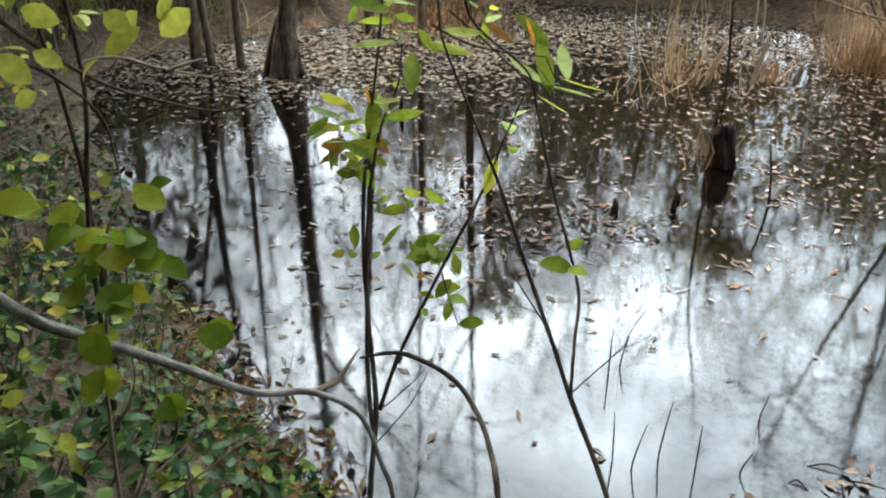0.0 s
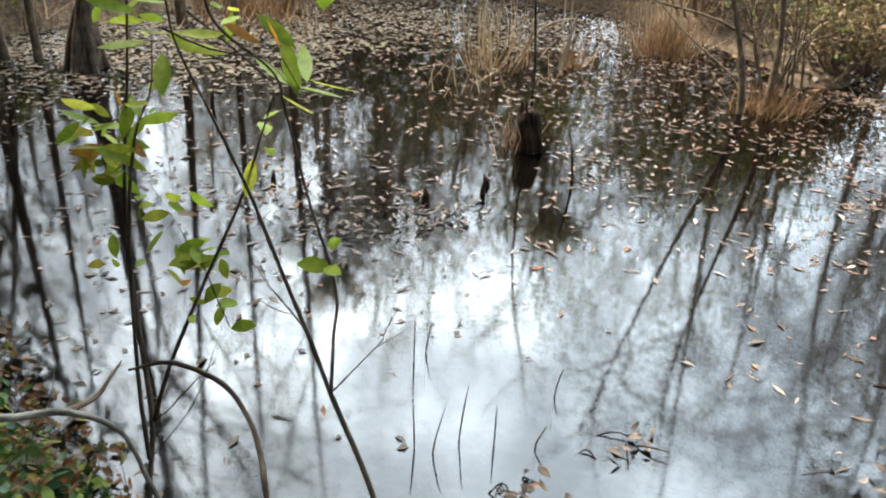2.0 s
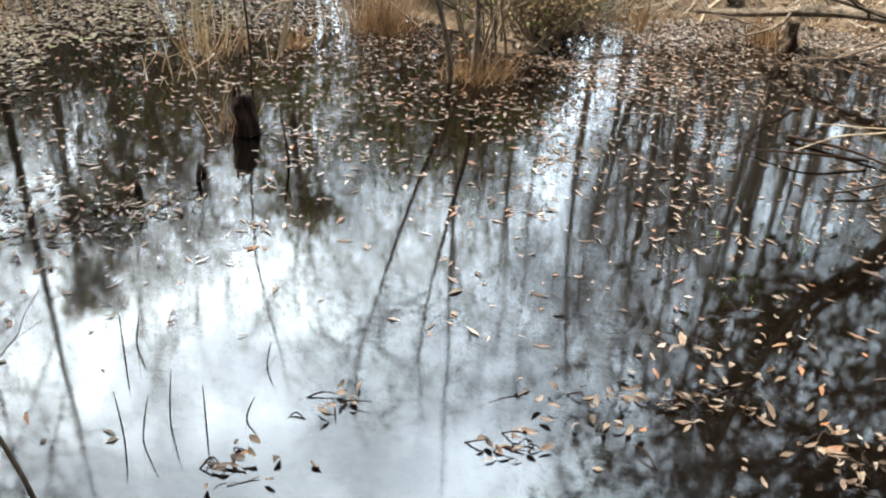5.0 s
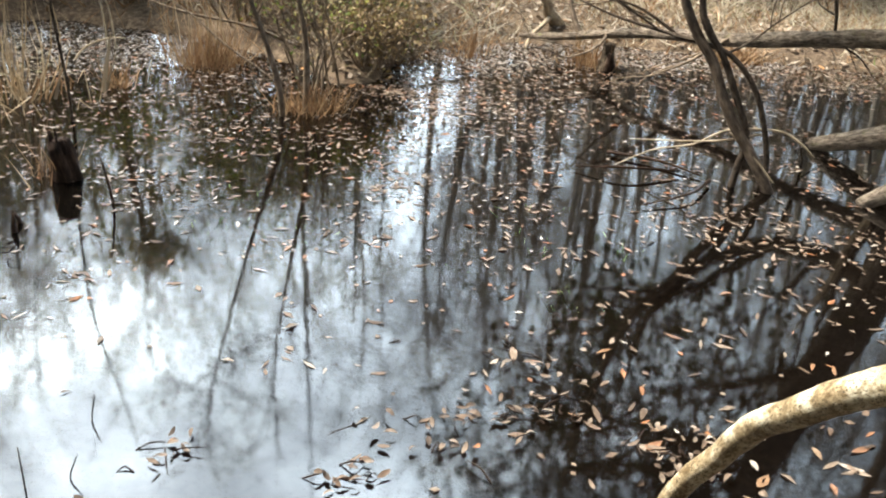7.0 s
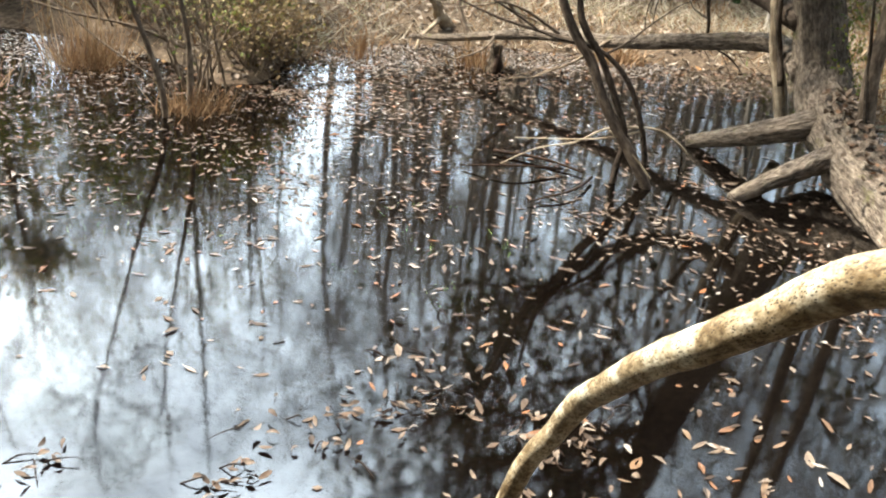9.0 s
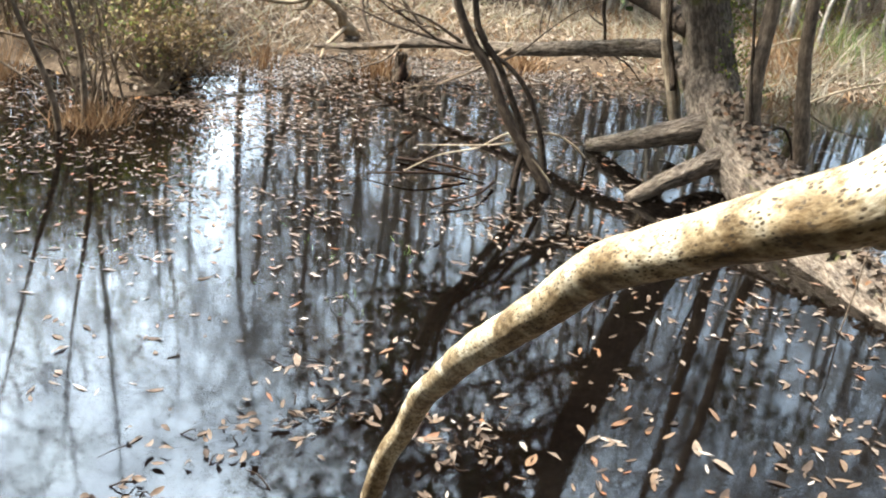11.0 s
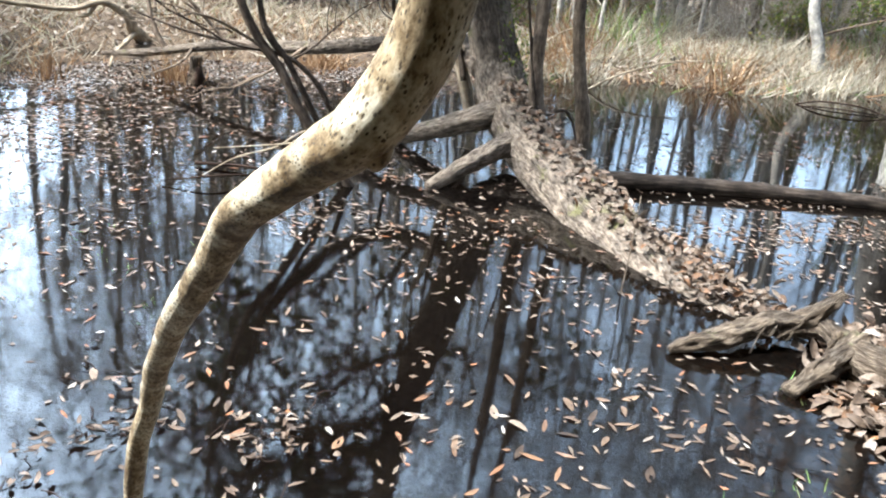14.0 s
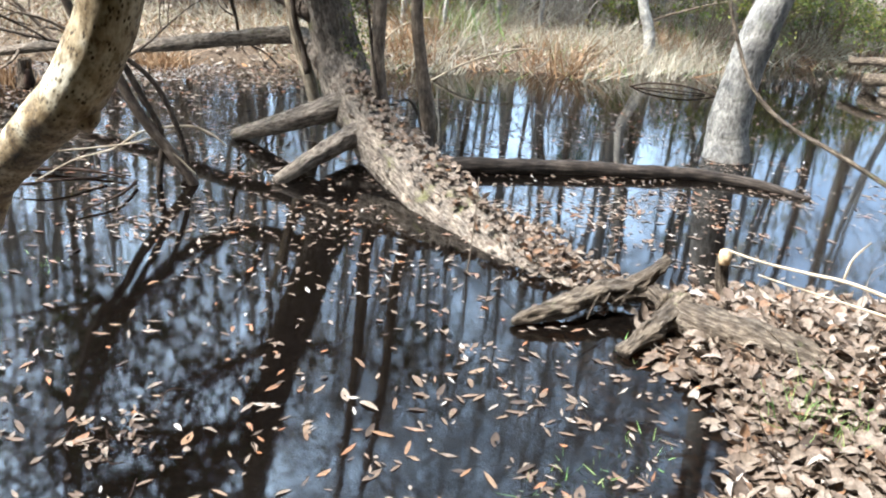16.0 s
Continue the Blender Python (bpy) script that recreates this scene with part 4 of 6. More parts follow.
reed_clump("grass_tussock", 5.5, 5.9, 60, 0.4, 0.09, M_RUST, 0.2, "thin rusty reeds by the shore", "grass", "tussocks", 0.007)
reed_clump("grass_tussock", 0.0, 8.0, 300, 0.35, 0.3, M_RUST, 0.3, "rusty tussock in a far shallow", "grass", "tussocks", 0.01)
reed_clump("pond_weed", 2.78, 2.55, 26, 0.07, 0.06, M_GRASS, 0.8, "small green water weed tuft among leaves", "plant", "water weeds", 0.004)
for x, y in ((3.55, 2.2), (3.2, 2.45), (3.5, 2.85), (1.95, 3.5), (2.25, 3.7), (2.95, 2.0), (2.3, 3.2), (0.75, 3.55)):
    reed_clump("pond_weed", x, y, 24, 0.08, 0.07, M_GRASS, 0.8, "small green water weed tuft among leaves", "plant", "water weeds", 0.004)


# ---- shrubs ----
def shrub(x, y, z, height, spread, stems, leaf_n, label, mat=M_BROWNBARK, leafmat=M_BRUSH, group="shrubs", leaf=0.03):
    t = thing("shrub", x, y, z, label, "shrub", group)
    s, ends = Shape(), []
    for _ in range(stems):
        a = rng.uniform(0, 2 * math.pi)
        d = (math.cos(a) * spread, math.sin(a) * spread, 1.0)
        twigs(s, (x + rng.normal() * 0.08, y + rng.normal() * 0.08, z - 0.05), d, height * rng.uniform(0.4, 0.6), 0.012, 3, 5, 0.4, 3, 0.2, ends)
    part("stem_tangle", s, mat, t)
    if leaf_n:
        s = Shape()
        e = np.array([p for p, _ in ends])
        k = rng.integers(0, len(e), leaf_n)
        q = e[k] + rng.normal(size=(leaf_n, 3)) * 0.07
        leaves(s, q, rng.normal(size=(leaf_n, 3)), rng.normal(size=(leaf_n, 3)) + [0, 0, 1], rng.uniform(0.6, 1.4, leaf_n) * leaf, rng.uniform(0.6, 1.3, leaf_n) * leaf * 0.55, far=True)
        part("foliage", s, leafmat, t, kind="stuff")
    return t


rng = np.random.default_rng(21)
shrub(4.25, 5.75, 0.05, 0.62, 0.8, 16, 1700, "dark brown tangled brush on a muddy point", leafmat=M_BROWNLEAF, leaf=0.04)
shrub(4.7, 6.0, 0.05, 0.55, 0.9, 14, 1300, "dark brown tangled brush on a muddy point", leafmat=M_BROWNLEAF, leaf=0.04)
shrub(3.75, 5.5, 0.0, 1.25, 0.4, 5, 200, "thin twiggy shrub with few olive leaves", leafmat=M_OLIVE, leaf=0.035)
shrub(4.55, 6.5, 0.1, 1.3, 0.6, 12, 1500, "olive-leaved shrub on the shore", leafmat=M_OLIVE, leaf=0.05)
for x, y, h in ((-2.9, 6.9, 0.7), (-2.3, 7.9, 0.8), (-1.4, 8.5, 0.7), (-3.0, 8.0, 1.0), (-0.6, 9.2, 0.8), (3.95, 7.5, 1.5), (4.7, 7.5, 1.6), (5.3, 7.6, 1.3), (2.7, 9.1, 1.5), (1.6, 9.5, 1.4), (3.4, 8.6, 1.2)):
    shrub(x, y, 0.1, h, 0.6, 10, 1300, "yellow-green leafy shrub behind the shore", leafmat=M_OLIVE, leaf=0.055)
for x, y, h in ((14.0, -0.3, 1.4), (14.6, -1.0, 1.3), (15.4, 0.4, 1.6), (15.6, -1.8, 1.5), (11.5, 4.4, 1.3), (14.8, -2.6, 1.0), (12.9, 3.3, 1.2), (15.2, -0.4, 1.5), (16.0, -1.2, 1.6), (15.0, -1.7, 1.3), (16.3, 0.2, 1.5), (13.6, 0.9, 0.9)):
    shrub(x, y, 0.1, h, 0.7, 10, 1200, "green leafy shrub among dry grass", leafmat=M_OLIVE, leaf=0.06)
shrub(3.5, 5.25, 0.0, 1.2, 0.45, 5, 200, "bare twiggy shrub rising from the pond")
# two tall leaning stems of the shrub with broom-like tops
for pts, tops in (([(3.12, 4.97, -0.1), (3.08, 5.0, 0.3), (2.92, 5.1, 0.9), (2.75, 5.2, 1.6), (2.6, 5.3, 2.3), (2.52, 5.35, 3.0)], 2.0), ([(3.3, 5.0, -0.1), (3.32, 5.02, 0.5), (3.2, 5.1, 1.3), (3.1, 5.2, 2.2), (3.12, 5.2, 2.9)], 2.2)):
    t = thing("sapling", pts[0][0], pts[0][1], 0.0, "leaning bare sapling with a broom of twigs on top", "tree", "leaning saplings")
    s = Shape()
    tube(s, pts, [0.026, 0.022, 0.015, 0.010, 0.007, 0.003], 8, 36, 0.1, 25.0)
    part("trunk", s, M_BROWNBARK, t)
    s = Shape()
    for k in range(22):
        z = rng.uniform(tops - 0.5, 2.9)
        c = [np.interp(z, [p[2] for p in pts], [p[j] for p in pts]) for j in range(3)]
        twigs(s, c, (rng.normal(), rng.normal(), 0.5), 0.4, 0.006, 2, 4, 0.5, 3, -0.1, None, 5, 0.65)
    part("twig_tangle", s, M_DARKBARK, t)

# ---- woods round the pond ----
rng = np.random.default_rng(31)
def bare_tree(height, radius, seed, label, lean=0.3):
    r0 = np.random.default_rng(seed)
    t = thing("bare_tree", 0, 0, 0, label, "tree", "trees of the wood")
    pts = [(0, 0, -0.3)]
    x = y = 0.0
    for k in range(1, 7):
        x, y = x + r0.normal() * lean * 0.4, y + r0.normal() * lean * 0.4
        pts.append((x, y, height * k / 6))
    s = Shape()
    tube(s, pts, [radius * 1.35, radius, radius * 0.9, radius * 0.75, radius * 0.55, radius * 0.35, radius * 0.1], 9, 24, 0.08, 8.0)
    part("trunk", s, M_BROWNBARK if seed % 2 else M_GREYBARK, t)
    s = Shape()
    for k in range(18):
        z = height * r0.uniform(0.25, 0.97)
        c = [np.interp(z, [p[2] for p in pts], [p[j] for p in pts]) for j in range(3)]
        a = r0.uniform(0, 2 * math.pi)
        twigs(s, c, (math.cos(a), math.sin(a), 0.7), height * r0.uniform(0.10, 0.2), radius * 0.3, 3, 3, 0.45, 3, 0.15, None, 3, 0.6)
    part("crown", s, M_TWIG, t)
    return t


def evergreen(height, width, seed, label, low=0.12, mat=M_CROWN, n=2600, big=1.0):
    r0 = np.random.default_rng(seed)
    t = thing("evergreen_tree", 0, 0, 0, label, "tree", "evergreens of the wood")
    s = Shape()
    tube(s, [(0, 0, -0.3), (0.1, 0, height * 0.4), (0, 0.1, height)], [0.13, 0.09, 0.02], 8, 14, 0.08)
    part("trunk", s, M_BROWNBARK, t)
    s, ends = Shape(), []
    for k in range(26):
        z = height * r0.uniform(low, 0.97)
        a = r0.uniform(0, 2 * math.pi)
        twigs(s, (0, 0, z), (math.cos(a), math.sin(a), 0.25), width * (1.05 - z / height) * 0.6, 0.02, 2, 3, 0.5, 3, 0.0, ends, 3)
    part("branches", s, M_DARKBARK, t)
    s = Shape()
    e = np.array([p for p, _ in ends])
    q = e[r0.integers(0, len(e), n)] + r0.normal(size=(n, 3)) * 0.2
    leaves(s, q, r0.normal(size=(n, 3)), r0.normal(size=(n, 3)) + [0, 0, 1], big * r0.uniform(0.10, 0.2, n), big * r0.uniform(0.055, 0.1, n), far=True)
    part("crown", s, mat, t, kind="stuff")
    return t


def thicket(seed, label, n_stem=40, leaf_n=750, height=2.2, mat=M_BRUSH):
    """A patch of brush, saplings and dry stalks about two metres wide."""
    r0 = np.random.default_rng(seed)
    t = thing("thicket", 0, 0, 0, label, "brush", "thickets of the wood")
    s, ends = Shape(), []
    for _ in range(n_stem):
        a = r0.uniform(0, 2 * math.pi)
        q = r0.uniform(0, 1.1)
        twigs(s, (math.cos(a) * q, math.sin(a) * q, -0.1), (r0.normal() * 0.35, r0.normal() * 0.35, 1), height * r0.uniform(0.35, 0.75), r0.uniform(0.006, 0.016), 2, 3, 0.35, 3, 0.25, ends, 3)
    part("stem_tangle", s, M_TWIG, t)
    s = Shape()
    e = np.array([p for p, _ in ends])
    q = e[r0.integers(0, len(e), leaf_n)] * [1, 1, 1] + r0.normal(size=(leaf_n, 3)) * 0.12
    q[:, 2] = np.abs(q[:, 2])
    leaves(s, q, r0.normal(size=(leaf_n, 3)), r0.normal(size=(leaf_n, 3)) + [0, 0, 1], r0.uniform(0.03, 0.07, leaf_n), r0.uniform(0.018, 0.04, leaf_n), far=True)
    part("foliage", s, mat, t, kind="stuff")
    return t


def spin(x, y, z, a, k=1.0):
    return Matrix.Translation((x, y, z)) @ Matrix.Rotation(a, 4, "Z") @ Matrix.Diagonal((k, k, k, 1))


def plant(models, spots, low=0.8, high=1.25):
    """Copies of the models at the spots; each model itself stands on the first ones."""
    for k, (x, y) in enumerate(spots):
        m = spin(x, y, ground_z(x, y), rng.uniform(0, 6.28), rng.uniform(low, high))
        if k < len(models):
            models[k].matrix_basis = m
        else:
            copy_thing(models[k % len(models)], m)


bares = [bare_tree(h, r, k, "tall bare winter tree in the wood") for k, (h, r) in enumerate(((12, 0.07), (15, 0.10), (10, 0.05), (13, 0.075), (9, 0.045), (16, 0.12)))]
spots = []
while len(spots) < 115:
    a, q = rng.uniform(0, 2 * math.pi), 11 + 38 * rng.uniform(0, 1) ** 1.2
    x, y = 4 + q * math.sin(a), 1.5 + q * math.cos(a)
    far, side = math.hypot(x - 0.4, y + 0.6), math.degrees(math.atan2(x - 0.4, y + 0.6))
    if shore_distance(x, y) > 2.2 and far > (26 if -4 < side < 36 else 13.5):
        spots.append((x, y))
plant(bares, spots)
greens = [evergreen(7.0, 3.6, 31, "olive-brown leafy tree in the wood", 0.12, M_BRUSH), evergreen(5.0, 3.0, 32, "dark evergreen tree in the wood")]
plant(greens, [(-6, 10.5), (-9, 11.5), (1.0, 14.5), (20, 2.5), (20.5, -3.5), (17.5, -7), (-8, 4), (-5, -8), (7, -9), (5, 17), (-12, 14)], 0.8, 1.2)
heads = [evergreen(9.0, 2.6, 37, "dark narrow evergreen at the head of the swamp", 0.1, M_CROWN, 2000), evergreen(8.0, 2.2, 38, "dark narrow evergreen at the head of the swamp", 0.1, M_CROWN, 1700)]
plant(heads, [(0.4 + q * math.sin(radians(a)), -0.6 + q * math.cos(radians(a))) for a, q in ((-26, 12.5), (-20.5, 14.5))], 0.85, 1.05)
# unseen trees added over the near bank, so that their crowns shade it
shades = [evergreen(8.0, 5.5, 35, "unseen high-crowned evergreen added to shade the near bank", 0.40, M_CROWN, 8000, 1.8), evergreen(7.0, 5.0, 36, "unseen high-crowned evergreen added to shade the near bank", 0.42, M_CROWN, 8000, 1.8)]
plant(shades, [(-4.6, 3.2), (-3.4, -0.8), (-0.4, -2.8), (-4.6, 5.2), (-5.0, 1.5), (1.2, -5.5), (-2.0, -4.0), (-4.0, -2.0), (2.3, -3.0), (-1.2, -2.2), (-5.0, 3.9), (-6.0, 6.0), (-1.6, -2.4), (0.8, -3.4)], 0.9, 1.1)
# unseen evergreen wall added behind the camera to cut the sky's fill light
closing = [evergreen(5.5, 3.6, 39, "unseen dense evergreen added behind the bank to block skylight", 0.03, M_CROWN, 3600, 2.0), evergreen(6.0, 3.4, 40, "unseen dense evergreen added behind the bank to block skylight", 0.03, M_CROWN, 3600, 2.0)]
plant(closing, [(0.4 + q * math.sin(radians(a)), -0.6 + q * math.cos(radians(a))) for a, q in ((164, 7.0), (178, 6.8), (192, 6.6), (206, 6.6), (220, 6.6), (234, 6.6), (248, 6.8), (262, 7.0), (276, 7.4), (158, 9.5), (185, 9.2), (213, 9.0), (240, 9.2), (268, 9.5))], 0.9, 1.1)
# the lower wood straight across: dense short rows, thinner to the left, with a gap
def twiggy_tree(height, radius, seed, label):
    """A slight tree whose crown is a haze of fine twigs from low down."""
    r0 = np.random.default_rng(seed)
    t = thing("bare_tree", 0, 0, 0, label, "tree", "trees of the wood")
    bend = r0.normal(size=(5, 2)) * 0.14
    pts = [(0, 0, -0.3)] + [(*bend[:k].sum(0), height * k / 5) for k in range(1, 6)]
    s = Shape()
    tube(s, pts, [radius * 1.4, radius, radius * 0.8, radius * 0.6, radius * 0.35, radius * 0.1], 7, 16, 0.08, 8.0)
    part("trunk", s, M_BROWNBARK if seed % 2 else M_GREYBARK, t)
    s = Shape()
    for k in range(30):
        z = height * r0.uniform(0.15, 0.92)
        c = [np.interp(z, [p[2] for p in pts], [p[j] for p in pts]) for j in range(3)]
        a = r0.uniform(0, 2 * math.pi)
        twigs(s, c, (math.cos(a), math.sin(a), 0.9), (0.5 + 0.12 * height) * r0.uniform(0.6, 1.1), 0.0115, 3, 3, 0.5, 3, 0.1, None, 3, 0.67)
    part("crown", s, M_TWIG, t)
    return t


short = [twiggy_tree(h, r, k, "short bare tree with a haze of fine twigs") for k, (h, r) in enumerate(((8.0, 0.035), (8.6, 0.04), (7.2, 0.03), (7.6, 0.032)), 10)]
spots = []
for far, step in ((14.5, 3.3), (16.2, 3.0), (18.2, 2.9)):
    for side in np.arange(-27, 44, step):
        a = side + rng.uniform(-1.2, 1.2)
        if (-23 < a < -7 and rng.uniform() < 0.6) or 33.3 < a < 37.0:
            continue
        q = far + rng.uniform(-0.6, 0.6)
        spots.append((0.4 + q * math.sin(radians(a)), -0.6 + q * math.cos(radians(a))))
plant(short, spots, 0.8, 1.02)
for k in range(15):
    a, q = 38.5 + k * 1.7 + rng.normal() * 0.6, rng.uniform(14.0, 20.0)
    x, y = 0.4 + q * math.sin(radians(a)), -0.6 + q * math.cos(radians(a))
    copy_thing(short[k % 4], spin(x, y, ground_z(x, y), k * 2.1, rng.uniform(0.7, 1.15)))
for k in range(18):
    a, q = 65 + k * 1.8 + rng.normal() * 0.8, rng.uniform(13.0, 16.5)
    x, y = 0.4 + q * math.sin(radians(a)), -0.6 + q * math.cos(radians(a))
    if shore_distance(x, y) > 0.6:
        copy_thing(short[k % 4], spin(x, y, ground_z(x, y), k * 2.7, rng.uniform(1.2, 1.65)))
bushy = [evergreen(4.4, 3.2, 33, "tall olive-brown bush in the wood", 0.05, M_BRUSH)]
plant(bushy, [(0.4 + q * math.sin(radians(a)), -0.6 + q * math.cos(radians(a))) for a, q in ((6, 15.5), (17, 14.5), (29, 16))], 0.8, 1.1)
# taller thin trees and a dark crown on the right-hand shore
plant([bare_tree(10, 0.06, 15, "thin bare tree behind the pond"), bare_tree(9, 0.05, 16, "thin bare tree behind the pond")], [(0.4 + q * math.sin(radians(a)), -0.6 + q * math.cos(radians(a))) for a, q in ((31.5, 18), (38, 15.5), (40, 17), (42, 15), (44, 18), (39, 20), (-21, 16), (-16.5, 16), (-10.5, 16), (-17, 20), (-11, 20))], 0.85, 1.1)

thickets = [thicket(41, "tangled brown brush with olive leaves"), thicket(42, "tangled brown brush with olive leaves", 36, 600, 1.8), thicket(43, "thin dry brush and saplings", 50, 250, 2.6), thicket(44, "green-leaved brush at the wood edge", 30, 1300, 1.9, M_CROWN)]
spots = []
while len(spots) < 85:
    x, y = rng.uniform(-14, 26), rng.uniform(-14, 24)
    d = shore_distance(x, y)
    if 0.9 < d < 11 and math.hypot(x - 0.4, y + 0.6) > 8.5 and (d > 2.6 or x < 5.5) and not (x < 7 and y < 3) and all(math.hypot(x - a, y - b) > 1.0 for a, b in spots):
        spots.append((x, y))
way_ = lambda p_: math.degrees(math.atan2(p_[0] - 0.4, p_[1] + 0.6))
spots = [p_ for p_ in spots if not (33.3 < way_(p_) < 37.0 or -25 < way_(p_) < -6)]
spots += [(-0.2, 9.7), (0.9, 10.3), (2.0, 10.0), (3.2, 9.3), (4.3, 8.4), (4.8, 7.6), (5.6, 8.2), (1.4, 11.4), (2.9, 10.8)]
plant(thickets, spots, 0.7, 1.3)
for k in range(11):
    a, q = 39.0 + k * 2.4 + rng.normal() * 0.6, rng.uniform(12.2, 14.5)
    x, y = 0.4 + q * math.sin(radians(a)), -0.6 + q * math.cos(radians(a))
    copy_thing(thickets[(2, 0, 2, 1)[k % 4]], spin(x, y, ground_z(x, y), k * 1.3, rng.uniform(0.8, 1.3)))
for k, (x, y) in enumerate([(-3.3, 6.3), (-3.0, 7.7), (-2.2, 8.4), (-1.2, 9.0), (-4.2, 8.6), (-2.8, 9.6), (-0.8, 11.0), (-1.9, 10.4), (-3.8, 11.0)]):
    copy_thing(thickets[k % 4], spin(x, y, ground_z(x, y), k * 1.7, 0.75))
for k in range(10):
    a, q = 62 + k * 3.4 + rng.normal() * 0.7, rng.uniform(13.2, 16.0)
    x, y = 0.4 + q * math.sin(radians(a)), -0.6 + q * math.cos(radians(a))
    copy_thing(thickets[2], spin(x, y, ground_z(x, y), k * 1.3, rng.uniform(0.6, 1.0)))
for k in range(11):
    a, q = -24 + k * 3.1 + rng.normal() * 0.8, rng.uniform(9.6, 11.2)
    x, y = 0.4 + q * math.sin(radians(a)), -0.6 + q * math.cos(radians(a))
    if shore_distance(x, y) > 0.25:
        copy_thing(thickets[(3, 1, 3, 0)[k % 4]], spin(x, y, ground_z(x, y), k * 2.3, rng.uniform(0.7, 1.0)))
rng = np.random.default_rng(33)

# slender trunks that show on the far banks
trunks = [(10.75, 6.6, 0.07), (9.6, 7.4, 0.05), (12.2, 4.6, 0.05), (13.1, 3.4, 0.06), (11.6, 5.4, 0.04), (14.0, 0.9, 0.09), (14.9, 0.5, 0.06), (12.8, 2.6, 0.04), (15.8, -0.6, 0.06), (11.2, 7.9, 0.05), (8.4, 8.3, 0.05),
          (13.6, 4.8, 0.05), (14.6, 2.4, 0.05), (15.6, -2.0, 0.05), (16.2, -1.2, 0.07), (9.0, 6.6, 0.035), (7.6, 8.0, 0.06), (2.9, 9.9, 0.06), (4.4, 9.0, 0.05), (1.1, 10.6, 0.07), (-2.6, 10.2, 0.08), (5.9, 8.3, 0.06)]
for x, y, r in trunks:
    z0 = ground_z(x, y)
    t = thing("young_tree", x, y, z0, "slender pale trunk at the wood edge", "tree", "young trees on the far bank")
    s = Shape()
    lx, ly, h = rng.normal() * 0.25, rng.normal() * 0.25, rng.uniform(6, 10) if y < 6 else rng.uniform(2.6, 3.8)
    tube(s, [(x, y, z0 - 0.2), (x, y, z0 + 0.1), (x + lx * 0.4, y + ly * 0.4, 1.5), (x + lx, y + ly, h * 0.5), (x + lx * 1.5, y + ly, h)], [r * 1.5, r * 1.1, r, r * 0.7, 0.01], 10, 26, 0.08, 15.0)
    part("trunk", s, M_GREYBARK if rng.uniform() < 0.6 else M_BROWNBARK, t)
    s = Shape()
    for z in np.linspace(h * 0.35, h * 0.95, 7):
        twigs(s, (x + lx, y + ly, z), (*rng.normal(size=2), 0.7), h * 0.15, r * 0.25, 2, 4, 0.45, 3)
    part("crown", s, M_TWIG, t)


def scatter(n, x0, x1, y0, y1, keep):
    """n random places in a stretch of the plan that keep() likes."""
    out = np.zeros((0, 2))
    while len(out) < n:
        p = np.stack([rng.uniform(x0, x1, 4 * n), rng.uniform(y0, y1, 4 * n)], 1)
        out = np.vstack([out, p[keep(p[:, 0], p[:, 1])]])
    return out[:n]


def grass_belt(n, x0, x1, y0, y1, low, high, height, mat, label, width=0.007, bend=0.35):
    p = scatter(n, x0, x1, y0, y1, lambda x, y: (shore_distance(x, y) > low) & (shore_distance(x, y) < high) & (ripple(x, y, 1.1) > rng.uniform(-1.2, 0.6, x.shape)))
    b = np.column_stack([p, np.maximum(land(p[:, 0], p[:, 1]), -0.02) - 0.02])
    h = height * rng.uniform(0.3, 1.1, n)
    t = b + np.stack([rng.normal(size=n) * bend * h, rng.normal(size=n) * bend * h, h], 1)
    s = Shape()
    blades(s, b, t, np.stack([rng.normal(size=n) * 0.15 * h, rng.normal(size=n) * 0.15 * h, -0.1 * h], 1), width * rng.uniform(0.5, 1.2, n), 4)
    return solo("dry_grass", s, mat, label, "grass", kind="stuff")


grass_belt(7500, 9, 18, -4, 6, -0.35, 3.2, 0.26, M_STRAW, "belt of matted dry tan grass along the far bank", 0.008, 1.0)
grass_belt(1500, 9, 17, -3, 5, -0.5, 1.6, 0.24, M_RUST, "matted rusty grass along the far bank", 0.008, 0.9)
grass_belt(380, 9, 16, -3, 4, -0.5, 0.9, 0.2, M_GRASS, "yellow-green grass at the far waterline", 0.008, 0.8)
grass_belt(2600, 4.6, 10, 4, 9, 0.0, 2.6, 0.22, M_STRAW, "matted tan grass on the far shore", 0.007, 0.9)
grass_belt(1300, 4.4, 10, 4, 9, -0.15, 1.5, 0.2, M_RUST, "rusty grass on the far shore", 0.008, 0.7)
grass_belt(1500, -5, 5, 6, 12, -0.1, 2.5, 0.3, M_RUST, "dead grass at the back of the swamp", 0.009, 0.6)
# lumps of dry grass and dead stalks that stand out of the belt
for k in range(34):
    x, y = scatter(1, 9.2, 16.5, -3.6, 5.5, lambda x, y: (shore_distance(x, y) > -0.4) & (shore_distance(x, y) < 2.4))[0]
    reed_clump("grass_tussock", x, y, 130, rng.uniform(0.35, 0.65), rng.uniform(0.12, 0.25), (M_STRAW, M_STRAW, M_RUST, M_STRAW, M_GRASS)[k % 5], rng.uniform(0.3, 0.8), "lumpy tangled dry grass tussock on the far bank", "grass", "tussocks on the far bank", 0.009, 0.9, z=max(0.0, ground_z(x, y)))
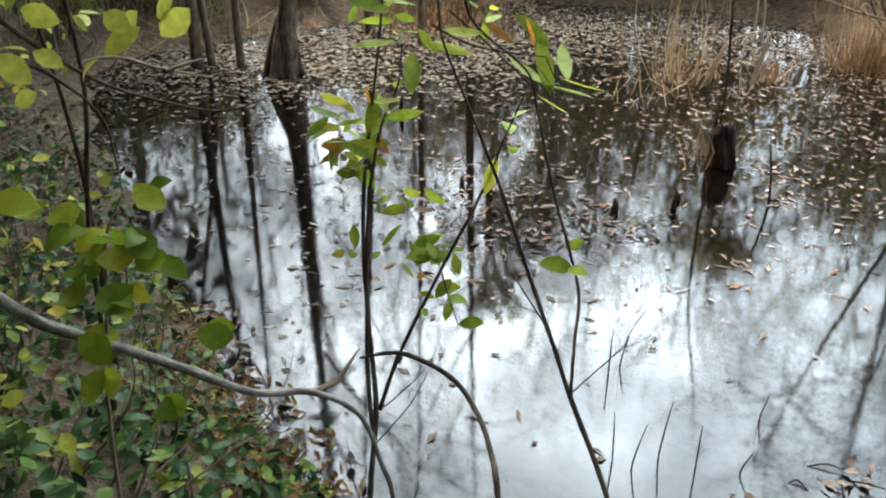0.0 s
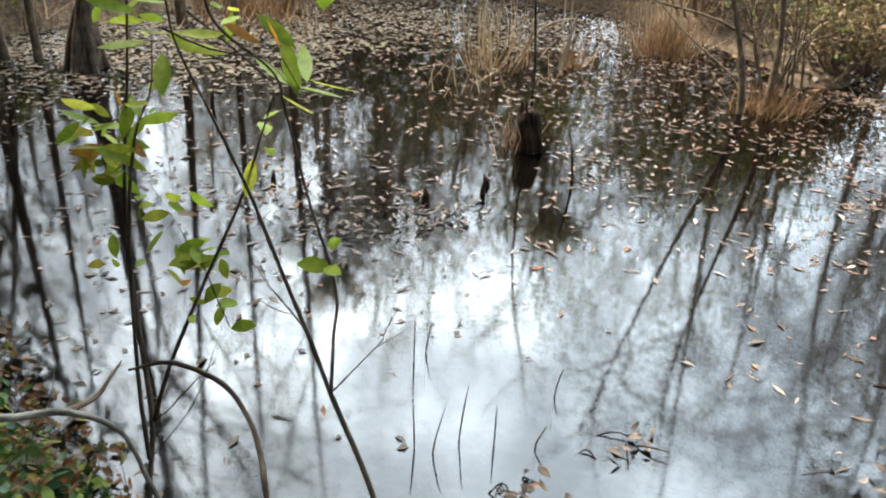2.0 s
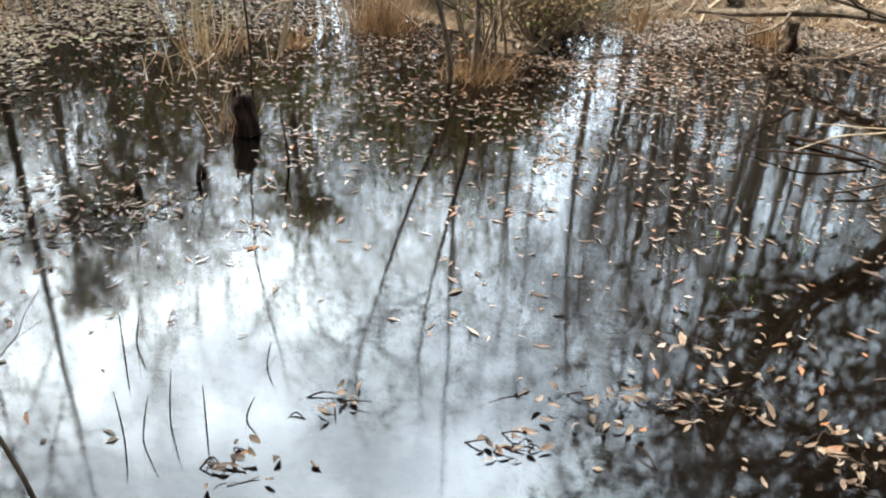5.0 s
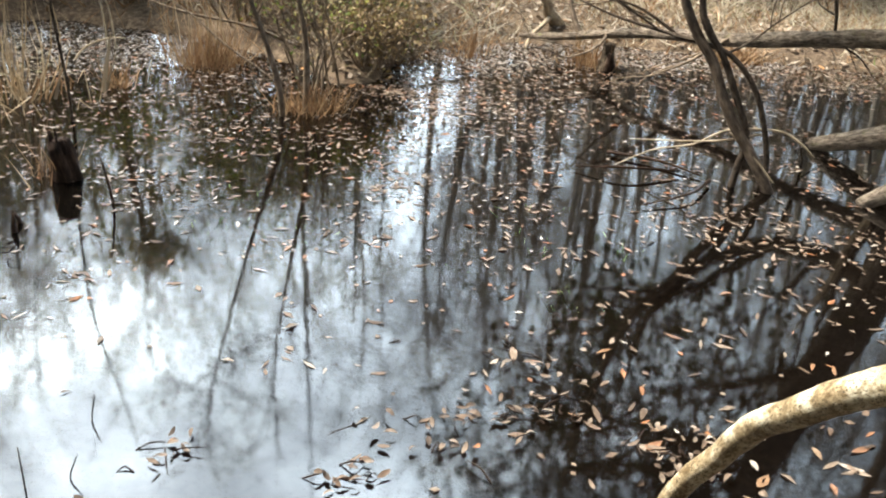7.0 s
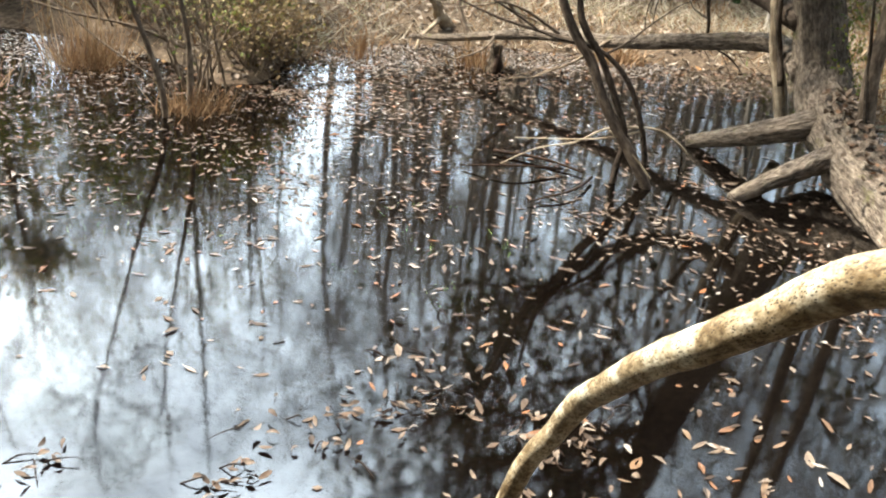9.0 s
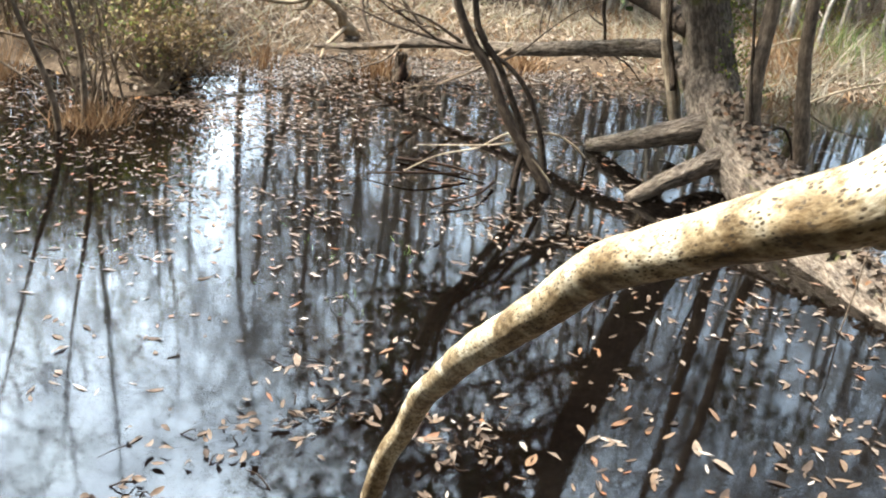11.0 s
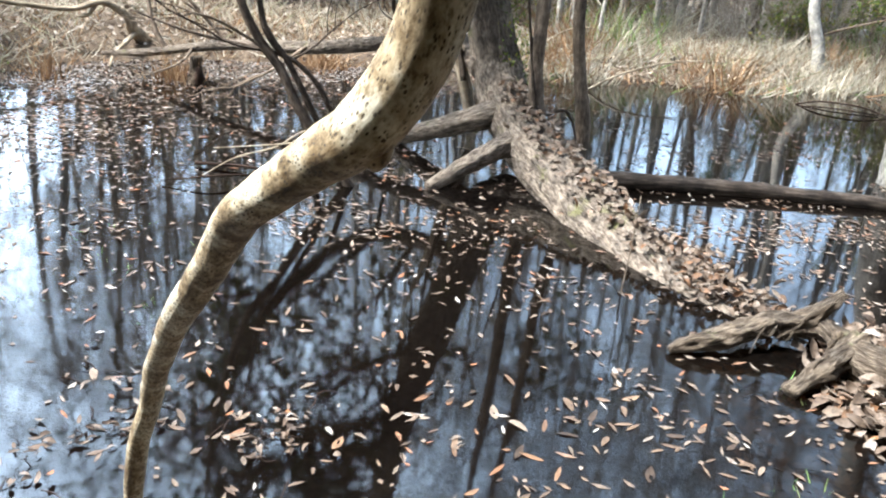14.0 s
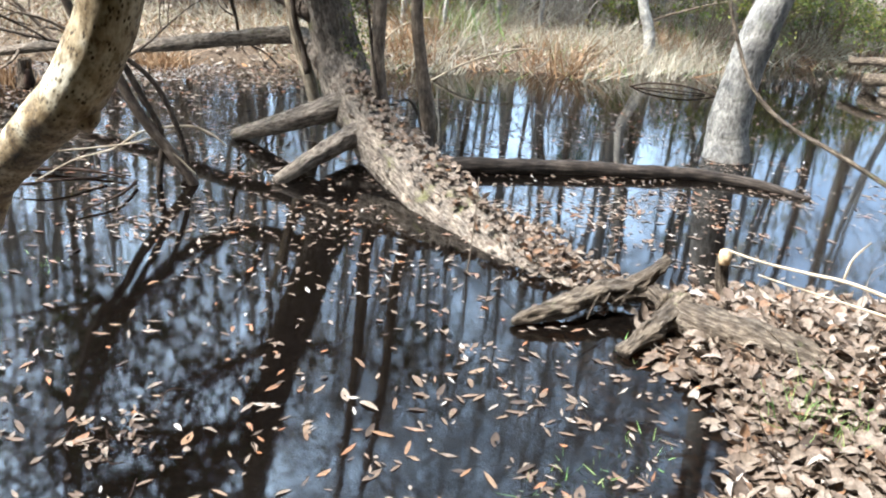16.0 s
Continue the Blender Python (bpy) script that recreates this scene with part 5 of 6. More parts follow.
# pale slender stems behind it
palings = []
for k in range(5):
    t = thing("young_tree", 0, 0, 0, "thin pale grey stem at the wood edge", "tree", "pale stems of the wood edge")
    s = Shape()
    h = rng.uniform(3.5, 6.0)
    lx, ly = rng.normal(size=2) * 0.3
    tube(s, [(0, 0, -0.2), (lx * 0.1, ly * 0.1, 0.6), (lx * 0.3, ly * 0.5, 1.4), (lx, ly, h)], [0.035, 0.03, 0.026, 0.006], 7, 18, 0.1, 15.0)
    part("trunk", s, M_GREYBARK, t)
    s = Shape()
    for z in (0.5, 0.9, 1.5, 2.2, 3.0):
        twigs(s, (lx * z / h, ly * z / h, z), (*rng.normal(size=2), 0.5), 0.7, 0.009, 2, 4, 0.5, 3, 0.1, None, 4)
    part("crown", s, M_TWIG, t)
    palings.append(t)
spots = scatter(56, 5, 20, -5, 12, lambda x, y: (shore_distance(x, y) > 1.3) & (shore_distance(x, y) < 6.5) & (np.hypot(x, y) > 9.5) & (np.abs(np.degrees(np.arctan2(x - 0.4, y + 0.6)) - 35.2) > 2.2))
plant(palings, [tuple(q) for q in spots], 0.6, 1.5)
for k in range(64):
    a, q = rng.uniform(38.5, 96), 11.2 + 6 * rng.uniform() ** 0.8
    x, y = 0.4 + q * math.sin(radians(a)), -0.6 + q * math.cos(radians(a))
    if shore_distance(x, y) > 0.8:
        copy_thing(palings[k % 5], spin(x, y, ground_z(x, y), k * 2.4, rng.uniform(0.5, 1.3)))

# ---- fallen leaves ----
rng = np.random.default_rng(41)
def lay(n, p, z, tilt):
    a = rng.uniform(0, 2 * math.pi, n)
    way = np.stack([np.cos(a), np.sin(a), rng.normal(size=n) * tilt], 1)
    face = np.stack([rng.normal(size=n) * tilt, rng.normal(size=n) * tilt, np.ones(n)], 1)
    return np.column_stack([p, z]), way, face


def on_bank(x, y):
    d = shore_distance(x, y)
    return d > -0.12


s = Shape()
for n, box in ((3200, (2.6, 6.4, -4.2, -0.6)), (4200, (2.9, 5.4, -2.4, -0.6))):
    p = scatter(n, *box, on_bank)
    n1 = len(p)
    q, w, f = lay(n1, p, np.maximum(land(p[:, 0], p[:, 1]), 0.0) + rng.uniform(0.004, 0.035, n1), 0.35)
    leaves(s, q, w, f, rng.uniform(0.045, 0.12, n1), rng.uniform(0.025, 0.06, n1), 0.8, 0.4)
solo("leaf_litter", s, M_LITTER, "thick tan and brown leaf litter on the bank", "leaves", kind="stuff")
s = Shape()
# first lot is wet; the second, under the camera, is darkened for canopy shade
p = np.vstack([scatter(1000, -3.0, 0.2, 1.2, 6.0, on_bank), scatter(800, -1, 2.6, -2.0, 1.2, on_bank)])
q, w, f = lay(1800, p, np.maximum(land(p[:, 0], p[:, 1]), 0.0) + rng.uniform(0.004, 0.03, 1800), 0.25)
leaves(s, q, w, f, rng.uniform(0.03, 0.075, 1800), rng.uniform(0.014, 0.035, 1800), 0.6, 0.35)
solo("leaf_litter", s, M_WET_SHADED_LITTER, "wet brown leaves on the near bank, partly darkened as shade", "leaves", kind="stuff")
s = Shape()
p = scatter(9000, 4.0, 19, -5, 10.5, lambda x, y: (shore_distance(x, y) > -0.05) & (shore_distance(x, y) < 5))
n1 = len(p)
q, w, f = lay(n1, p, land(p[:, 0], p[:, 1]) + rng.uniform(0.005, 0.04, n1), 0.4)
leaves(s, q, w, f, rng.uniform(0.06, 0.12, n1), rng.uniform(0.03, 0.06, n1), 0.6, 0.3, far=True)
solo("leaf_litter", s, M_DRY_SUNLIT_LITTER, "tan leaf litter on the far banks", "leaves", kind="stuff")
# leaves caught on the leaning trunk
s = Shape()
n1 = 620
k = rng.uniform(0.0, 1.0, n1) ** 1.2
c = np.stack([np.interp(k, [0, .25, .5, .75, 1], [4.75, 5.22, 5.52, 5.95, 6.35]), np.interp(k, [0, .25, .5, .75, 1], [-0.1, 0.5, 0.9, 1.42, 1.86]), np.interp(k, [0, .25, .5, .75, 1], [0.06, 0.15, 0.28, 0.41, 0.58])], 1)
o = rng.normal(size=n1) * 0.09
c[:, 0] += o * 0.77
c[:, 1] -= o * 0.64
c[:, 2] += 0.012 - 2.2 * o ** 2
leaves(s, c, np.column_stack([rng.normal(size=(n1, 2)), rng.normal(size=n1) * 0.4]), rng.normal(size=(n1, 3)) * 0.4 + [0, -0.2, 1], rng.uniform(0.045, 0.08, n1), rng.uniform(0.022, 0.04, n1), 0.6, 0.3)
solo("leaf_litter", s, M_LITTER, "dry tan leaves caught on a leaning trunk", "leaves", kind="stuff")
# a drift of leaves from the trunk's foot to the rotten log
s = Shape()
n1 = 520
k = rng.uniform(0, 1, n1)
c = np.column_stack([np.interp(k, [0, 0.5, 1], [5.35, 4.95, 4.62]) + rng.normal(size=n1) * 0.10, np.interp(k, [0, 0.5, 1], [0.32, -0.10, -0.52]) + rng.normal(size=n1) * 0.11, rng.uniform(0.0, 0.07, n1)])
leaves(s, c, np.column_stack([rng.normal(size=(n1, 2)), rng.normal(size=n1) * 0.4]), rng.normal(size=(n1, 3)) * 0.5 + [0, 0, 1], rng.uniform(0.045, 0.085, n1), rng.uniform(0.02, 0.042, n1), 0.6, 0.35)
solo("leaf_litter", s, M_LITTER, "drift of brown leaves and mud between trunk and log", "leaves", kind="stuff")


s = Shape()
p = np.vstack([scatter(5200, 1.2, 9.5, 3.6, 7.2, lambda x, y: (shore_distance(x, y) < -0.05) & (shore_distance(x, y) > -2.2 + rng.normal(size=x.shape) * 0.5)), scatter(1800, -1.8, 2.5, 4.2, 8.5, lambda x, y: shore_distance(x, y) < -0.05), scatter(900, 2.4, 5.0, -1.2, 0.2, lambda x, y: (shore_distance(x, y) < -0.02) & (shore_distance(x, y) > -0.5)), scatter(900, 9, 13, -2, 3, lambda x, y: (shore_distance(x, y) < -0.02) & (shore_distance(x, y) > -1.5))])
n1 = len(p)
q, w, f = lay(n1, p, land(p[:, 0], p[:, 1]) + rng.uniform(0.01, 0.06, n1), 0.25)
q[:, 2] = np.minimum(q[:, 2], -0.012)
leaves(s, q, w, f, rng.uniform(0.06, 0.11, n1), rng.uniform(0.03, 0.055, n1), 0.3, 0.2, far=True)
solo("sunken_leaves", s, M_SUNKEN, "rust-coloured leaves lying on the shallow pond bottom", "leaves", kind="stuff")


def afloat(x, y):
    """Drifts: thin in the open middle, thick in the shallows and among the branches."""
    d = shore_distance(x, y)
    drift = ripple(x + 0.3 * np.sin(y * 3), y, 1.25) * 0.5 + 0.4 * ripple(x, y, 3.1)
    open_ = np.exp(-(((x - 1.0) / 1.3) ** 2 + ((y - 2.1) / 1.0) ** 2))
    return (d < 0.02) & (drift + rng.normal(size=x.shape) * 0.32 > 0.3 + 1.3 * open_)


NEAR = (1.3, 3.7, -0.7, 2.0)
p = scatter(4300, -3.5, 14, -4, 9, afloat)
p = np.vstack([p, scatter(4200, -2.5, 9, -1, 7.5, lambda x, y: (shore_distance(x, y) < 0.02) & (rng.uniform(size=x.shape) > 0.96 * np.exp(-(((x - 1.1) / 1.5) ** 2 + ((y - 2.0) / 1.1) ** 2)) + 0.1))])
p = np.vstack([p, scatter(3600, 4.0, 11, 3.2, 7, lambda x, y: (shore_distance(x, y) < 0.05) & (shore_distance(x, y) > -1.3 + rng.normal(size=x.shape) * 0.4)), scatter(1900, -2.6, 4.0, 5.6, 9, lambda x, y: (shore_distance(x, y) < 0.05) & (shore_distance(x, y) > -1.2 + rng.normal(size=x.shape) * 0.4)), scatter(1700, 1.6, 8.5, 3.8, 6.6, lambda x, y: (shore_distance(x, y) < 0.02) & (ripple(x, y, 2.3) + rng.normal(size=x.shape) * 0.5 > -0.1)), scatter(900, 1.2, 6.5, -1.1, 3.6, afloat), scatter(700, 5.2, 8.2, -1.6, 1.2, afloat)])
near = (p[:, 0] > NEAR[0]) & (p[:, 0] < NEAR[1]) & (p[:, 1] > NEAR[2]) & (p[:, 1] < NEAR[3])
pick = rng.permutation(np.where(near)[0])[:230]
rest = np.setdiff1d(np.arange(len(p)), pick)
rest = rest[~near[rest] | (rng.uniform(size=len(rest)) < 0.45)]
s = Shape()
mat = np.vstack([scatter(1500, 2.1, 3.9, 6.6, 8.6, lambda x, y: shore_distance(x, y) < 0), scatter(1100, -0.9, 2.6, 7.3, 9.3, lambda x, y: shore_distance(x, y) < 0), scatter(2000, 5.2, 9.0, 4.2, 6.4, lambda x, y: (shore_distance(x, y) < 0) & (shore_distance(x, y) > -0.9)), scatter(250, -2.5, -0.4, 5.5, 7.6, lambda x, y: shore_distance(x, y) < 0)])
mud = np.vstack([scatter(3200, -2.6, 0.6, 5.2, 8.6, lambda x, y: (shore_distance(x, y) < 0.05) & (y + 0.35 * rng.normal(size=x.shape) > 6.0)), scatter(1800, 0.2, 2.2, 6.6, 9.2, lambda x, y: shore_distance(x, y) < 0.05)])
q, w, f = lay(len(mat), mat, rng.uniform(0.001, 0.005, len(mat)), 0.05)
leaves(s, q, w, f, rng.uniform(0.02, 0.05, len(mat)), rng.uniform(0.012, 0.025, len(mat)), 0.3, 0.2, far=True)
t_mud = Shape()
q, w, f = lay(len(mud), mud, rng.uniform(0.001, 0.006, len(mud)), 0.06)
leaves(t_mud, q, w, f, rng.uniform(0.03, 0.09, len(mud)), rng.uniform(0.018, 0.045, len(mud)), 0.3, 0.2, far=True)
solo("leaf_mat", t_mud, M_MUDMAT, "wet brown debris covering the swamp water", "leaves", kind="stuff")
solo("leaf_mat", s, M_MAT, "pale mat of bleached leaves on the far shallows", "leaves", kind="stuff")
s = Shape()
n1 = len(rest)
q, w, f = lay(n1, p[rest], rng.uniform(0.001, 0.004, n1), 0.04)
leaves(s, q, w, f, 0.022 + 0.07 * rng.uniform(0, 1, n1) ** 1.5, rng.uniform(0.010, 0.028, n1), 0.25, 0.15, far=True)
solo("floating_leaves", s, M_FLOAT, "drifts of wet fallen leaves floating on the pond", "leaves", kind="stuff")
kinds = []
for k in range(8):
    s = Shape()
    leaves(s, [(-0.5 * 0.07, 0, 0)], [(1, 0, 0)], [(0, 0, 1)], 0.07, [0.013, 0.019, 0.022, 0.015, 0.014, 0.026, 0.02, 0.017][k], 0.22, 0.12)
    kinds.append(s.mesh("fallen_leaf", M_FLOAT_ONE))
for i in pick:
    ob = new("fallen_leaf", kinds[int(rng.integers(8))])
    ob.matrix_basis = Matrix.Translation((p[i, 0], p[i, 1], 0.003)) @ Euler((rng.normal() * 0.06, rng.normal() * 0.06, rng.uniform(0, 6.28))).to_matrix().to_4x4() @ Matrix.Scale(0.5 + 1.1 * rng.uniform() ** 1.3, 4)
    tagged(ob, "curled brown fallen leaf floating on dark water", "leaf", "fallen leaves on the pond")

# ---- rotten log and roots on the leaf-covered bank ----
rng = np.random.default_rng(51)
rl = thing("rotten_log", 4.3, -0.95, 0.05, "rotten grey log with torn roots on a leaf-covered bank", "log")
s = Shape()
tube(s, [(4.42, -0.72, 0.10), (4.34, -0.85, 0.10), (4.28, -1.05, 0.10), (4.2, -1.35, 0.09), (4.15, -1.65, 0.05), (4.1, -2.0, 0.0)], [0.07, 0.095, 0.105, 0.10, 0.09, 0.08], 40, 70, 0.26, 34.0, stretch=0.1)
part("trunk", s, M_ROTTEN, rl)
for pts, r in (([(4.62, -0.58, 0.10), (4.50, -0.40, 0.10), (4.28, -0.24, 0.075), (4.16, -0.11, 0.045), (4.08, -0.03, 0.02)], [0.065, 0.065, 0.06, 0.05, 0.022]),
               ([(4.56, -0.50, 0.10), (4.63, -0.58, 0.18), (4.68, -0.66, 0.27)], [0.055, 0.046, 0.026]),
               ([(4.45, -0.78, 0.16), (4.36, -0.73, 0.12), (4.2, -0.65, 0.07), (4.03, -0.56, 0.02)], [0.065, 0.06, 0.052, 0.036]),
               ([(4.5, -0.7, 0.1), (4.6, -0.62, 0.11), (4.8, -0.6, 0.05)], [0.06, 0.05, 0.03])):
    s = Shape()
    tube(s, pts, r, 24, 50, 0.5, 34.0, flat=0.75, stretch=0.25)
    part("root", s, M_ROTTEN, rl)
s = Shape()
for k in range(9):
    a = np.array([4.5, -0.6, 0.14]) + rng.normal(size=3) * [0.12, 0.12, 0.03]
    tube(s, [a, a + [-0.06, 0.02, -0.03], a + rng.normal(size=3) * 0.06 + [-0.1, 0.05, -0.1]], [0.006, 0.005, 0.002], 5, 8)
part("root_tangle", s, M_ROTTEN, rl)

s = Shape()
tube(s, [(4.80, -0.98, 0.0), (4.80, -0.95, 0.1), (4.81, -0.92, 0.2), (4.80, -0.91, 0.29)], [0.045, 0.035, 0.03, 0.028], 12, 16, 0.3, 30.0)
sb = thing("cut_stub", 4.8, -0.97, 0.05, "short cut stub with a pale fresh top", "stump")
part("trunk", s, M_ROTTEN, sb)
s = Shape()
tube(s, [(4.78, -0.92, 0.27), (4.77, -0.915, 0.31), (4.76, -0.91, 0.335)], [0.03, 0.034, 0.022], 12, 8, 0.3, 40.0)
part("cut_top", s, M_CUT, sb, "pale freshly cut wood")
s = Shape()
tube(s, [(4.74, -0.93, 0.35), (4.61, -1.10, 0.37), (4.50, -1.28, 0.40), (4.39, -1.46, 0.43), (4.25, -1.66, 0.42), (4.0, -2.0, 0.3)], [0.006, 0.007, 0.008, 0.009, 0.011, 0.014], 8, 30, 0.12)
tube(s, [(4.62, -1.08, 0.30), (4.45, -1.32, 0.33), (4.25, -1.66, 0.36)], [0.004, 0.005, 0.006], 6, 14, 0.1)
tube(s, [(4.42, -1.42, 0.41), (4.46, -1.44, 0.52), (4.5, -1.5, 0.6)], [0.007, 0.006, 0.003], 6, 10, 0.1)
solo("fallen_stick", s, M_PALEWOOD, "pale barkless stick propped over the leaf litter", "stick")
s = Shape()
tube(s, [(5.5, -0.5, 2.3), (5.36, -0.58, 1.85), (5.26, -0.67, 1.51), (5.15, -0.80, 1.22), (5.05, -0.89, 1.09), (4.94, -1.05, 0.98), (4.82, -1.32, 0.89), (4.67, -1.60, 0.79), (4.4, -2.1, 0.6), (4.1, -2.6, 0.2)], [0.006, 0.009, 0.0095, 0.010, 0.010, 0.011, 0.012, 0.012, 0.014, 0.018], 9, 60, 0.08, 30.0)
solo("slanting_branch", s, M_ROTTEN, "thin bare branch slanting up from the bank", "branch")
s = Shape()
tube(s, [(10.75, 0.35, 0.0), (10.8, 0.1, 0.07), (10.85, -0.3, 0.075), (10.9, -0.62, 0.0)], [0.009, 0.011, 0.010, 0.006], 7, 20, 0.1)
tube(s, [(10.7, 0.3, 0.0), (10.8, -0.05, 0.02), (10.9, -0.5, 0.01)], [0.007, 0.008, 0.006], 7, 12, 0.1)
solo("arched_twig", s, M_WETWOOD, "dark dead twig arched over the water", "branch")
for pts, r in (([(13.2, -2.4, 0.12), (12.9, -2.9, 0.2), (12.6, -3.6, 0.15)], 0.09), ([(12.9, -2.6, 0.04), (12.3, -3.1, 0.05), (11.9, -3.9, 0.03)], 0.06), ([(12.0, -2.5, 0.02), (11.4, -3.2, 0.03)], 0.04), ([(13.5, -2.2, 0.3), (13.2, -2.7, 0.35), (13.0, -3.0, 0.1)], 0.06)):
    s = Shape()
    tube(s, pts, [r, r * 0.9, r * 0.6], 10, 20, 0.2, 14.0)
    solo("driftwood", s, M_ROTTEN, "weathered log lying in the far shallows", "log", "far driftwood")
s = Shape()
tube(s, [(6.38, 4.98, -0.05), (6.38, 4.98, 0.12), (6.37, 4.99, 0.24)], [0.075, 0.06, 0.045], 18, 16, 0.4, 25.0)
st = thing("stump", 6.38, 4.98, 0.0, "small broken brown stump with a dark hollow", "stump")
part("trunk", s, M_ROTTEN, st)
# solid black lump in place of a recess: the hollow's shade as colour
s = Shape()
tube(s, [(6.34, 4.92, 0.0), (6.34, 4.925, 0.08), (6.345, 4.935, 0.16)], [0.035, 0.04, 0.015], 10, 10, 0.25, 25.0)
part("hollow", s, M_WETWOOD, st, "solid black lump standing for a shaded hollow")
s = Shape()
tube(s, [(8.2, 8.2, 0.2), (8.22, 8.2, 0.5), (8.2, 8.2, 0.75)], [0.14, 0.1, 0.05], 10, 14, 0.25, 18.0)
solo("stump", s, M_ROTTEN, "old broken stump on the far bank", "stump")
bs = thing("bleached_snag", 7.05, 6.35, 0.05, "pale bent dead trunk with a long bare branch", "snag")
for name, pts, r in (("trunk", [(7.2, 6.35, -0.05), (6.98, 6.3, 0.14), (6.82, 6.26, 0.26), (6.77, 6.24, 0.36), (6.70, 6.28, 0.46)], [0.09, 0.075, 0.06, 0.05, 0.035]),
                     ("branch", [(6.75, 6.26, 0.40), (6.62, 6.33, 0.50), (6.51, 6.4, 0.51), (6.31, 6.51, 0.45), (6.0, 6.7, 0.48), (5.78, 6.82, 0.52), (5.6, 6.95, 0.62), (5.3, 7.1, 0.9)], [0.045, 0.036, 0.03, 0.026, 0.024, 0.022, 0.018, 0.01]),
                     ("side_branch", [(6.52, 6.4, 0.50), (6.42, 6.42, 0.40), (6.30, 6.45, 0.39)], [0.022, 0.018, 0.010]),
                     ("side_branch", [(6.85, 6.25, 0.22), (6.6, 6.1, 0.18), (6.35, 6.0, 0.10), (6.2, 5.9, 0.02)], [0.03, 0.022, 0.016, 0.01])):
    s = Shape()
    tube(s, pts, r, 10, 30, 0.14, 18.0)
    part(name, s, M_PALEWOOD, bs)
# crooked pale sticks and hooked reeds on the far shore
for pts, r, mat in (([(3.97, 5.75, 0.0), (3.97, 5.75, 0.24), (4.02, 5.71, 0.36), (4.07, 5.67, 0.43), (4.1, 5.65, 0.45)], 0.016, M_PALEWOOD), ([(4.16, 5.58, -0.02), (4.24, 5.54, 0.13), (4.2, 5.57, 0.22)], 0.013, M_PALEWOOD), ([(5.26, 6.36, 0.0), (5.19, 6.41, 0.21), (5.1, 6.47, 0.37), (5.05, 6.5, 0.6)], 0.014, M_PALEWOOD),
                    ([(3.4, 5.6, 0.05), (3.1, 5.9, 0.32), (2.95, 6.1, 0.5), (2.8, 6.3, 0.62)], 0.008, M_BROWNBARK), ([(4.0, 6.3, 0.1), (3.6, 6.4, 0.3), (3.1, 6.6, 0.42), (2.75, 6.8, 0.55)], 0.013, M_BROWNBARK), ([(2.3, 7.0, 0.02), (2.4, 7.0, 0.12), (2.6, 7.05, 0.16), (2.75, 7.1, 0.14)], 0.010, M_PALEWOOD),
                    ([(9.3, 2.3, 0.0), (9.6, 2.0, 0.2), (10.2, 1.6, 0.32), (10.9, 1.2, 0.3)], 0.014, M_PALEWOOD), ([(12.4, 0.5, 0.05), (12.0, 0.9, 0.22), (11.6, 1.3, 0.26)], 0.014, M_PALEWOOD), ([(13.5, 0.6, 0.4), (13.5, 0.4, 0.53), (13.5, 0.05, 0.68), (13.5, -0.4, 0.84), (13.6, -0.9, 0.95)], 0.018, M_BROWNBARK), ([(9.2, 3.0, 0.1), (9.35, 2.8, 0.45), (9.45, 2.5, 0.62), (9.5, 2.2, 0.6)], 0.012, M_PALEWOOD)):
    s = Shape()
    tube(s, pts, [r, r * 0.9, r * 0.75, r * 0.4], 8, 24, 0.16, 30.0)
    solo("dead_stick", s, mat, "crooked bleached dead stick on the far shore", "stick", "dead sticks on the far shore")
for pts in ([(2.67, 7.34, -0.05), (2.66, 7.34, 0.29), (2.635, 7.36, 0.46), (2.61, 7.36, 0.485), (2.59, 7.36, 0.47)], [(2.74, 7.33, -0.05), (2.715, 7.33, 0.31), (2.68, 7.35, 0.45), (2.65, 7.35, 0.48), (2.62, 7.35, 0.46)], [(3.35, 6.75, -0.05), (3.33, 6.75, 0.3), (3.3, 6.76, 0.42), (3.26, 6.76, 0.44), (3.24, 6.76, 0.40)]):
    s = Shape()
    tube(s, pts, [0.008, 0.007, 0.006, 0.005], 6, 24, 0.08)
    solo("hooked_reed", s, M_STRAW, "pale reed stalk bent over like a hook", "reeds", "reeds in the pond")
s = Shape()
tube(s, [(12.6, 0.30, -0.1), (12.6, 0.36, 0.1), (12.6, 0.44, 0.45), (12.6, 0.59, 0.88), (12.65, 0.55, 1.4), (12.7, 0.4, 2.6), (12.6, 0.5, 5.0)], [0.11, 0.085, 0.075, 0.07, 0.06, 0.05, 0.01], 12, 40, 0.1, 12.0)
solo("young_tree", s, M_GREYBARK, "pale crooked trunk at the far waterline", "tree", "young trees on the far bank")
s = Shape()
tube(s, [(14.8, 0.0, -0.05), (14.8, 0.02, 0.2), (14.8, 0.06, 0.44), (14.78, 0.08, 0.5)], [0.1, 0.09, 0.085, 0.04], 12, 18, 0.2, 14.0)
solo("broken_trunk", s, M_GREYBARK, "short pale broken trunk standing in grass", "stump")
fk = thing("bleached_branch", -2.2, 5.75, 0.1, "bleached forked branch lying over the swamp edge", "branch")
